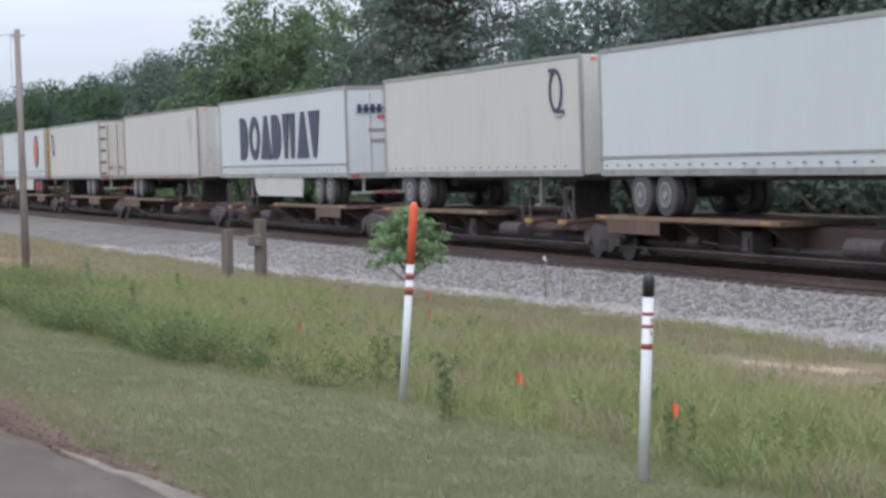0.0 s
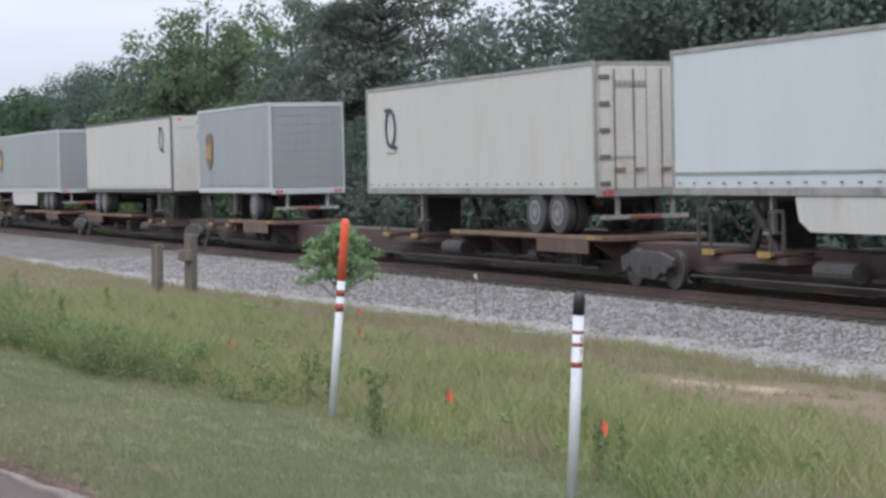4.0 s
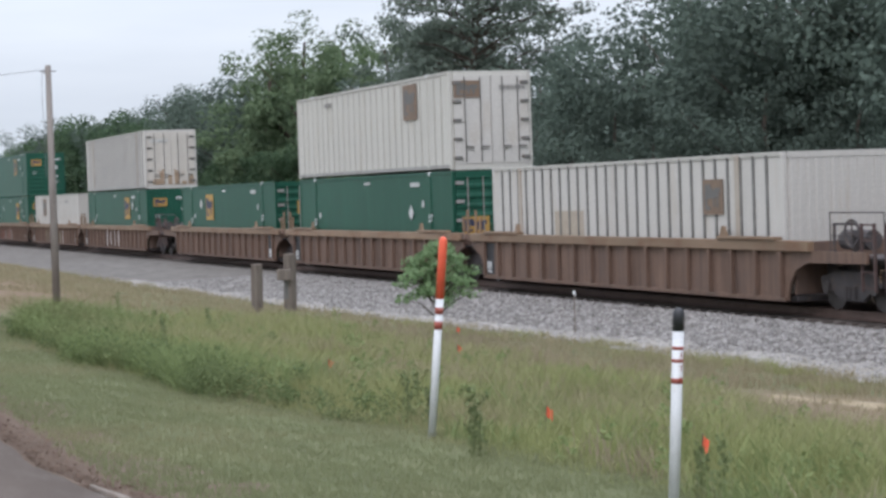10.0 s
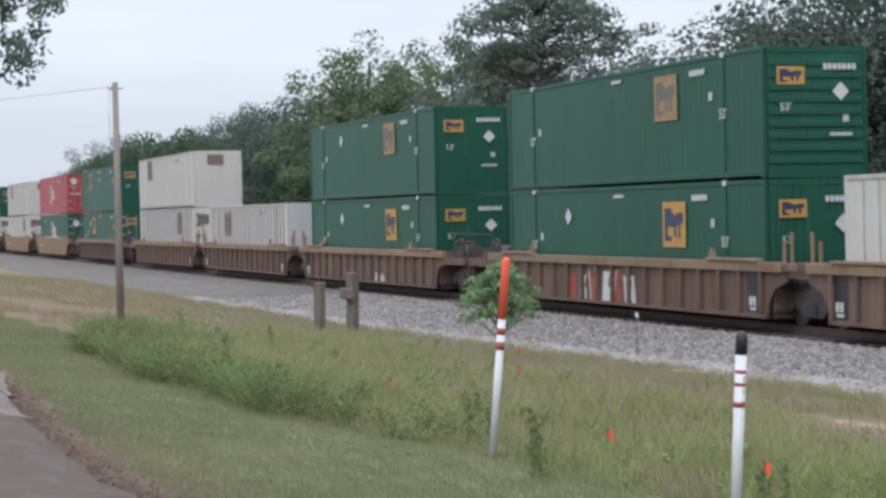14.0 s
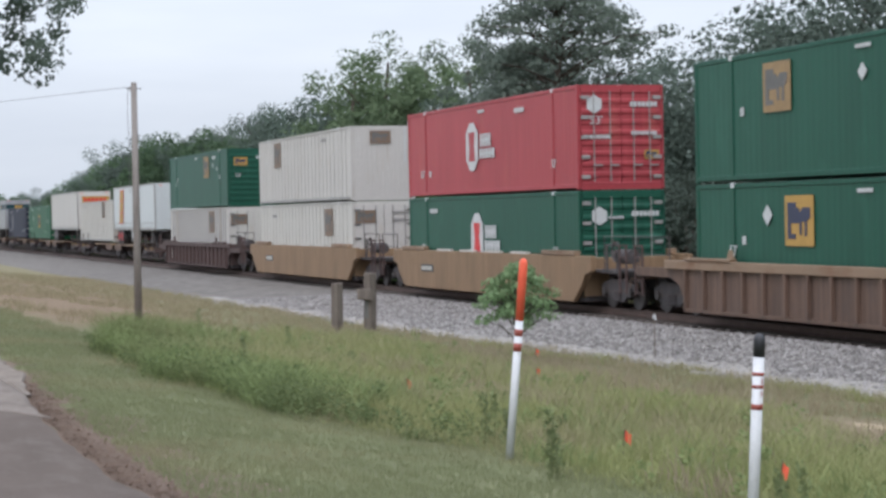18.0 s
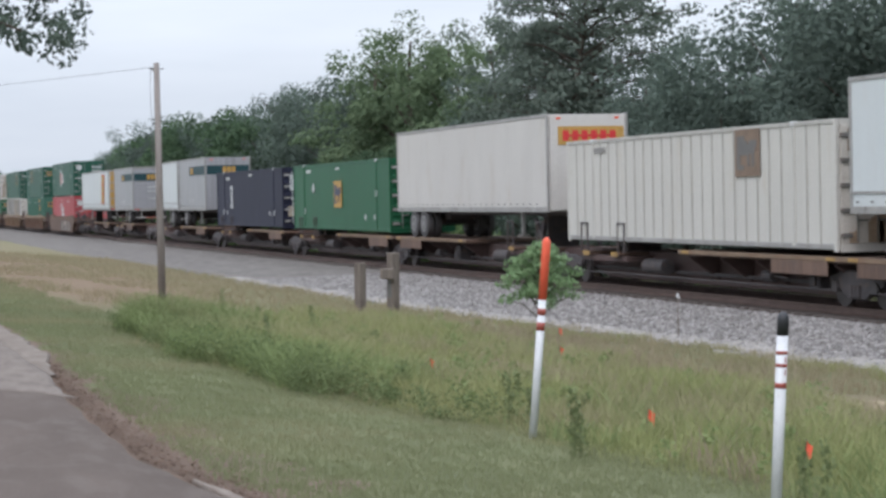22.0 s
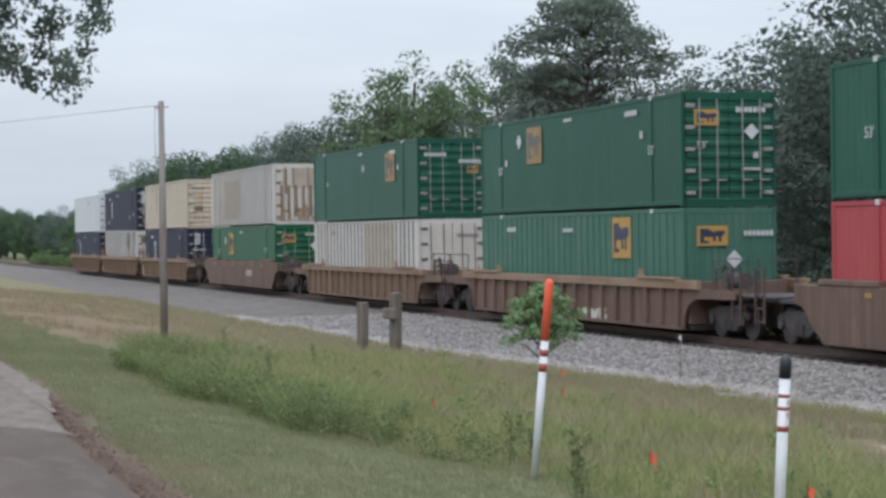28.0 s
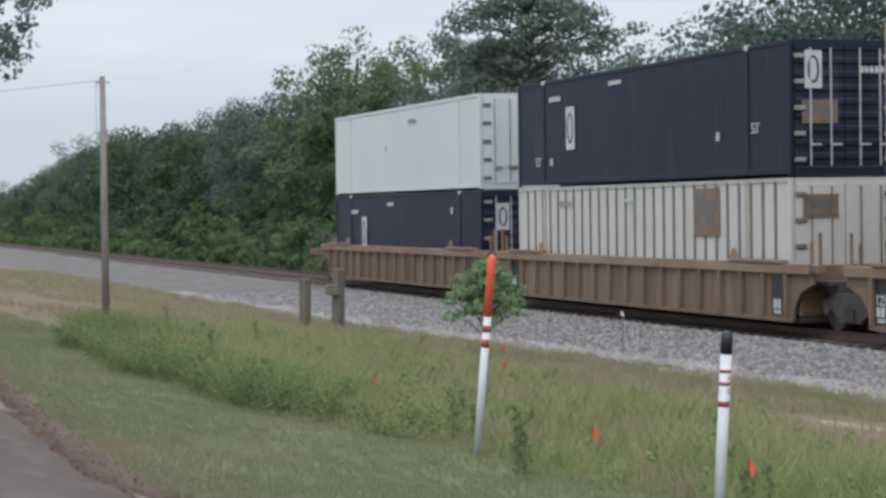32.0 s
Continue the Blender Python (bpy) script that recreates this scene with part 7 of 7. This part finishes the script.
def sapling():
    x, y = -36.43, 13.13
    rng = np.random.default_rng(71)
    root = tagged(new("sapling"), "small young tree with a round feathery green crown", "tree")
    root.location = (x, y, lay(x, y))
    bm = bmesh.new()
    tube(bm, ((0, 0, -0.1), (0.05, 0, 0.5), (-0.05, 0.03, 1.0), (0, 0, 1.7)), (0.035, 0.03, 0.025, 0.01), 7)
    centres = []
    for i in range(20):
        a, u = i * 2.4, (i + 0.5) / 20
        z = 0.58 + 1.08 * u
        reach = 0.86 * math.sin(math.pi * (0.22 + 0.68 * u)) * (0.75 + 0.3 * rng.random())
        tip = (reach * math.cos(a), reach * math.sin(a), z + 0.12)
        part("limb", shared(("sapling_limb", i), M_BARK, lambda lb: tube(lb, ((0, 0, z - 0.3), (tip[0] * 0.5, tip[1] * 0.5, z), tip), (0.015, 0.01, 0.004), 5)), root)
        centres += [(tip[0] * k, tip[1] * k, tip[2] + 0.16 * (1 - k)) for k in (1.0, 0.75, 0.5, 0.28)]
    me = bpy.data.meshes.new("trunk")
    bm.to_mesh(me)
    bm.free()
    me.materials.append(M_BARK)
    part("trunk", me, root)
    v, q = leaves(rng, centres, [0.2] * len(centres), 42, 0.085, 0.5, 0.5)
    part("crown", array_mesh("crown", v, q, L_SAPLING), root)


sapling()


def roadside_tree():
    """A big tree across the road, one bough of which hangs into the view."""
    rng = np.random.default_rng(81)
    root = tagged(new("roadside_oak"), "large roadside oak with a leafy overhanging bough", "tree")
    root.location = (-34, -6.5, 0.8)
    bm = bmesh.new()
    tube(bm, ((0, 0, -0.3), (0.1, 0.2, 2.2), (0, 0.5, 5.0), (0.3, 0.4, 9.0)), (0.5, 0.4, 0.3, 0.1), 10)
    centres = []
    for i in range(16):
        a, z = i * 2.4, 3.6 + 5 * rng.random()
        r = 3.5 + 2.0 * rng.random()
        tip = np.array((r * math.cos(a), r * math.sin(a), z + 1.0))
        tube(bm, ((0, 0.3, z - 0.7), tuple(tip * (0.5, 0.5, 1)), tuple(tip)), (0.13, 0.08, 0.02), 6)
        centres += [tip * (u, u, 1) + rng.normal(size=3) * 0.5 for u in (0.4, 0.6, 0.8, 1.0) for _ in range(2)]
    # the bough that reaches over the road
    tube(bm, ((0, 0.4, 4.4), (1.0, 4.5, 5.6), (1.6, 8.0, 5.2), (2.0, 9.6, 4.5)), (0.16, 0.1, 0.05, 0.015), 7)
    bough = []
    for i in range(150):
        az = -87.5 + 5.5 * rng.random()
        low = float(np.interp(az, (-87.5, -85.1, -84.2, -83.3, -82.6, -82.1), (4.6, 4.5, 4.1, 3.8, 5.2, 6.6)))
        el, d = low + 0.25 + (9.5 - low) * rng.random(), 33 + rng.normal() * 0.7
        bough.append(np.array((d * math.sin(radians(az)) + 34, d * math.cos(radians(az)) + 6.5, 2.62 - 0.8 + d * math.tan(radians(el)))))
    me = bpy.data.meshes.new("trunk")
    bm.to_mesh(me)
    bm.free()
    me.materials.append(M_BARK)
    part("trunk", me, root)
    v, q = leaves(rng, centres + bough, [0.42 + 0.2 * rng.random() for _ in centres] + [0.2 + 0.16 * rng.random() for _ in bough], 80, 0.1, 0.8, 0.4)
    part("crown", array_mesh("crown", v, q, L_OAK), root)


roadside_tree()


# ---- grass ----
def grass(name, label, leaf, count, place, tall, width, seed, bend=0.35, blades=5):
    rng = np.random.default_rng(seed)
    v, q = [], []
    done = 0
    for _ in range(count * 3):
        if done >= count:
            break
        x, y = place(rng)
        h = tall(x, y) * rng.uniform(0.6, 1.3)
        if h < 0.02:
            continue
        z = lay(x, y) - 0.01
        k = blades
        a = rng.uniform(0, 6.28, k)
        b = rng.uniform(0, 6.28, k)
        o = np.stack([x + rng.normal(0, 0.05, k), y + rng.normal(0, 0.05, k), np.full(k, z)], 1)
        hh = h * rng.uniform(0.55, 1.1, k)
        w = np.stack([np.cos(a), np.sin(a), np.zeros(k)], 1) * width * (0.7 + 0.6 * rng.random((k, 1)))
        lean_ = np.stack([np.cos(b), np.sin(b), np.zeros(k)], 1) * (bend * hh * rng.uniform(0.3, 1.2, k))[:, None]
        up = np.stack([np.zeros(k), np.zeros(k), hh], 1)
        m = o + up * 0.55 + lean_ * 0.35
        t = o + up + lean_
        v.append(np.stack([o - w, o + w, m + w * 0.8, m - w * 0.8, m - w * 0.8, m + w * 0.8, t + w * 0.15, t - w * 0.15], 1).reshape(-1, 3))
        i0 = done * k * 8
        base = i0 + np.arange(k)[:, None] * 8
        q.append(np.concatenate([base + (0, 1, 2, 3), base + (4, 5, 6, 7)]))
        done += 1
    me = array_mesh(name, np.concatenate(v), np.concatenate(q), leaf)
    tagged(new(name, me), label, "grass", kind="stuff")


def patchy(x, y, s=0.35, k=0):
    return 0.5 + 0.5 * noise.noise(Vector((x * s, y * s * 1.6, k)))


def bare(x, y):
    """True on the worn and dug places."""
    return ((x + 19.0) / 6) ** 2 + ((y - 13.7) / 2.6) ** 2 + 0.7 * noise.noise(Vector((x * 0.8, y * 0.8, 21))) < 0.9


def mown_to(x):
    """Where the mown strip by the road gives way to the tall grass."""
    return float(np.interp(x, (-45, -36, -29, -25, -20, -17, -12, -9), (5.6, 4.9, 4.1, 4.15, 4.55, 5.45, 5.9, 6.1))) + 0.3 * noise.noise(Vector((x * 0.5, 0, 9))) + 0.15 * noise.noise(Vector((x * 1.8, 0, 9)))


def tall_h(x, y):
    rise = (y - mown_to(x)) / (1.0 if x < -20 else 1.7)
    if rise < 0.05 or bare(x, y) or x < float(np.interp(y, (4.0, 5.0, 7.0, 12.0, 16.0), (-29.5, -33.5, -37.0, -43.0, -43.0))) + 2.0 * noise.noise(Vector((y * 0.7, 0, 0))):
        return 0
    rise = min(1.0, rise)
    mound = 0.22 * max(0.0, 1 - ((x + 31.5) / 2.3) ** 2 - ((y - 5.0) / 0.9) ** 2) + 0.1 * max(0.0, 1 - ((x + 26) / 6) ** 2 - ((y - 5.2) / 1.2) ** 2)
    far = max(0.0, min(1.0, (y - 9.5) / 3))
    if far > 0 and patchy(x, y, 0.4, 14) < 0.25 + 0.4 * far:
        return 0
    return (0.2 + 0.26 * patchy(x, y) ** 1.5) * (1 - 0.45 * far) * rise + mound


def near_x(rng):
    return -9.5 - 68 * rng.random() ** 1.35


grass("tall_grass", "tall uneven green roadside grass", L_GRASS, 30000, lambda r: (lambda x: (x, 4.0 + (toe(x) - 4.0) * r.random()))(near_x(r)), tall_h, 0.0042, 1, 0.8)
def bank_spot(r):
    """Half of it round the pole's foot, the rest in lush patches over the slope."""
    if r.random() < 0.45:
        x = -20.5 - 13.0 * r.random() ** 0.75
        return x, mown_to(x) + 0.25 + abs(r.normal()) * 0.8
    x = near_x(r)
    return x, mown_to(x) + 0.3 + 5.8 * r.random()


def bank_h(x, y):
    mound = 0.16 * max(0, 1 - ((x + 31.5) / 2.0) ** 2)
    if x < -33.0 - 0.5 * (y - 4.5) + 1.5 * noise.noise(Vector((y * 0.9, 5, 0))):
        return 0
    if y > mown_to(x) + 2.4 or x > -21:
        return 0.2 + 0.14 * patchy(x, y, 0.8, 3) if patchy(x, y, 0.45, 33) > 0.56 else 0
    return 0.24 + 0.16 * patchy(x, y, 0.8, 3) + mound


grass("weed_grass", "thick bright green clumps of tall grass on the slope", L_BANK, 7500, bank_spot, bank_h, 0.0055, 5, 0.9)
grass("seed_grass", "brownish seeding grass in patches on the slope", L_SEED, 3600, lambda r: (near_x(r), 6.3 + 7.0 * r.random()),
      lambda x, y: 0.22 + 0.18 * patchy(x, y, 0.8, 3) if patchy(x, y, 0.4, 37) > 0.53 and not bare(x, y) and x > -38 and y < toe(x) - 3.5 else 0, 0.004, 6, 0.7)
grass("mown_grass", "short mown greyish green grass by the road", L_LAWN, 34000, lambda r: (near_x(r), 2.4 + 4.2 * r.random() ** 1.2), lambda x, y: 0 if y < rim(x) + 0.12 + 0.34 * patchy(x, y, 1.6, 4) or (x < -31 and y > 4.3 + 0.9 * patchy(x, y, 0.5, 19) + 0.1 * max(0, x + 40)) else 0.045 + 0.018 * patchy(x, y, 0.5, 2), 0.0042, 2, 0.3)
def dry_h(x, y):
    if bare(x, y):
        return 0.06 + 0.05 * patchy(x, y, 0.9, 6) if patchy(x, y, 1.1, 15) > 0.5 else 0
    if x < -36:
        return 0 if y < 9.0 and patchy(x, y, 0.22, 11) > 0.44 + 0.05 * (y - 4) / 2 else 0.1 + 0.13 * patchy(x, y, 0.6, 5)
    return 0.12 + 0.16 * patchy(x, y, 0.6, 5) if patchy(x, y, 0.5, 8) > 0.45 else 0.05


grass("dry_grass", "dry straw-coloured grass thinning out toward the ballast", L_STRAW, 16000, lambda r: (lambda x: (x, (4.3 + (toe(x) - 4.3) * r.random()) if x < -38 else (9.5 + (toe(x) - 9.3) * r.random())))(near_x(r) * 1.35 + 3),
      dry_h, 0.006, 3, 0.5)


def weeds():
    """Broad-leaved weeds among the grass: one thick bank and many single tufts."""
    rng = np.random.default_rng(9)
    centres, radii = [], []
    for i in range(160):
        x = -20.5 - 12.5 * rng.random() ** 0.8
        y = mown_to(x) + 0.35 + 0.3 * math.sin(x * 0.9) + abs(rng.normal()) * 0.8
        h = (0.26 + 0.2 * max(0, 1 - ((x + 31.5) / 2.2) ** 2)) * rng.random() ** 0.7
        centres.append((x, y, lay(x, y) + h))
        radii.append(0.12 + 0.12 * rng.random())
    for i in range(420):
        x = near_x(rng)
        y = mown_to(x) + 0.5 + 6.5 * rng.random()
        if x < -38 or bare(x, y) or y > toe(x) - 1.5:
            continue
        h = 0.08 + 0.26 * rng.random() ** 2
        centres.append((x, y, lay(x, y) + h))
        radii.append(0.06 + 0.09 * rng.random())
    v, q = leaves(rng, centres, radii, 40, 0.045, 1.0, -0.9)
    tagged(new("roadside_weeds", array_mesh("roadside_weeds", v, q, L_BANK)), "leafy green weeds growing through the grass", "weeds", kind="stuff")


def bank_weeds():
    """Low broad-leaved growth in humps, its colour darkened as shade along the foot of the bank."""
    rng = np.random.default_rng(19)
    centres, radii = [], []
    for i in range(58):
        x = -17.6 - 14.4 * rng.random() ** 0.85
        y = mown_to(x) + 0.15 + abs(rng.normal()) * 0.55
        k = 0.6 + 0.7 * rng.random()
        for j in range(5):
            centres.append((x + rng.normal() * 0.3 * k, y + rng.normal() * 0.16 * k, lay(x, y) + (0.05 + 0.24 * rng.random()) * k))
            radii.append((0.09 + 0.1 * rng.random()) * k)
    for i in range(26):
        x = near_x(rng)
        y = mown_to(x) + 0.3 + 3.5 * rng.random()
        if x < -37:
            continue
        for j in range(3):
            centres.append((x + rng.normal() * 0.15, y + rng.normal() * 0.1, lay(x, y) + 0.06 + 0.2 * rng.random()))
            radii.append(0.06 + 0.07 * rng.random())
    v, q = leaves(rng, centres, radii, 70, 0.036, 0.9, -0.5)
    tagged(new("bank_weeds", array_mesh("bank_weeds", v, q, L_FOOT)), "dark green low weeds along the foot of the bank", "weeds", kind="stuff")


bank_weeds()


def weed_stalk(x, y, h, seed):
    rng = np.random.default_rng(seed)
    root = tagged(new("weed_stalk"), "tall slender green weed standing over the grass", "weed", "tall weeds in the grass")
    root.location = (x, y, lay(x, y))
    bm = bmesh.new()
    tube(bm, ((0, 0, -0.02), (0.01, 0, h * 0.5), (0.03, 0.01, h)), (0.008, 0.006, 0.002), 5)
    me = bpy.data.meshes.new("stem")
    bm.to_mesh(me)
    bm.free()
    me.materials.append(L_STALK)
    part("stem", me, root)
    cs = [(0.02 * math.sin(i), 0.02 * math.cos(i), h * (0.15 + 0.82 * i / 11)) for i in range(12)]
    v, q = leaves(rng, cs, [0.03 + 0.05 * (1 - i / 12) for i in range(12)], 9, 0.045, 1.3, -1.6)
    part("foliage", array_mesh("foliage", v, q, L_STALK), root)


for i, (x, y, h) in enumerate(((-14.8, 5.6, 0.55), (-14.95, 5.7, 0.42), (-17.7, 6.05, 0.5), (-17.5, 6.2, 0.38), (-24.75, 5.3, 0.6), (-12.23, 6.43, 0.45), (-12.5, 6.4, 0.36), (-19.0, 6.6, 0.42), (-31.2, 7.4, 0.6), (-36.5, 7.0, 0.6))):
    weed_stalk(x, y, h, i)


def leaf_litter():
    """Dead leaves and bark blown against the road's edge."""
    rng = np.random.default_rng(12)
    n = 7000
    x = -9 - 14 * rng.random(n) ** 1.1
    y = np.array([rim(u) for u in x]) + np.abs(rng.normal(0, 0.17, n)) - 0.02
    p = np.stack([x, y, [lay(u, max(w, 2.31)) + 0.01 + 0.02 * rng.random() for u, w in zip(x, y)]], 1)
    al = rng.normal(size=(n, 3)) * (1, 1, 0.15)
    al /= np.linalg.norm(al, axis=1)[:, None]
    sd = np.cross(al, (0, 0, 1)) + rng.normal(size=(n, 3)) * 0.2
    ln = rng.uniform(0.015, 0.045, (n, 1))
    v = np.stack([p - al * ln * 0.5, p + sd * ln * 0.3, p + al * ln * 0.5, p - sd * ln * 0.3], 1).reshape(-1, 3)
    tagged(new("leaf_litter", array_mesh("leaf_litter", v, np.arange(n * 4).reshape(-1, 4), L_LITTER)), "brown dead leaves and bark along the road", "leaf litter", kind="stuff")


weeds()
leaf_litter()


# ---- what moves ----
def motions():
    run = ((0, 0.0), (4, 98.71), (8, 197.1), (12, 295.48), (16, 394.11), (20, 493.17), (24, 592.77), (28, 692.96), (32, 793.72))
    for ob, s, z in TRAIN:
        walk(ob, [(t, pose(s + d, TRACK_Y, z)) for t, d in run])


motions()
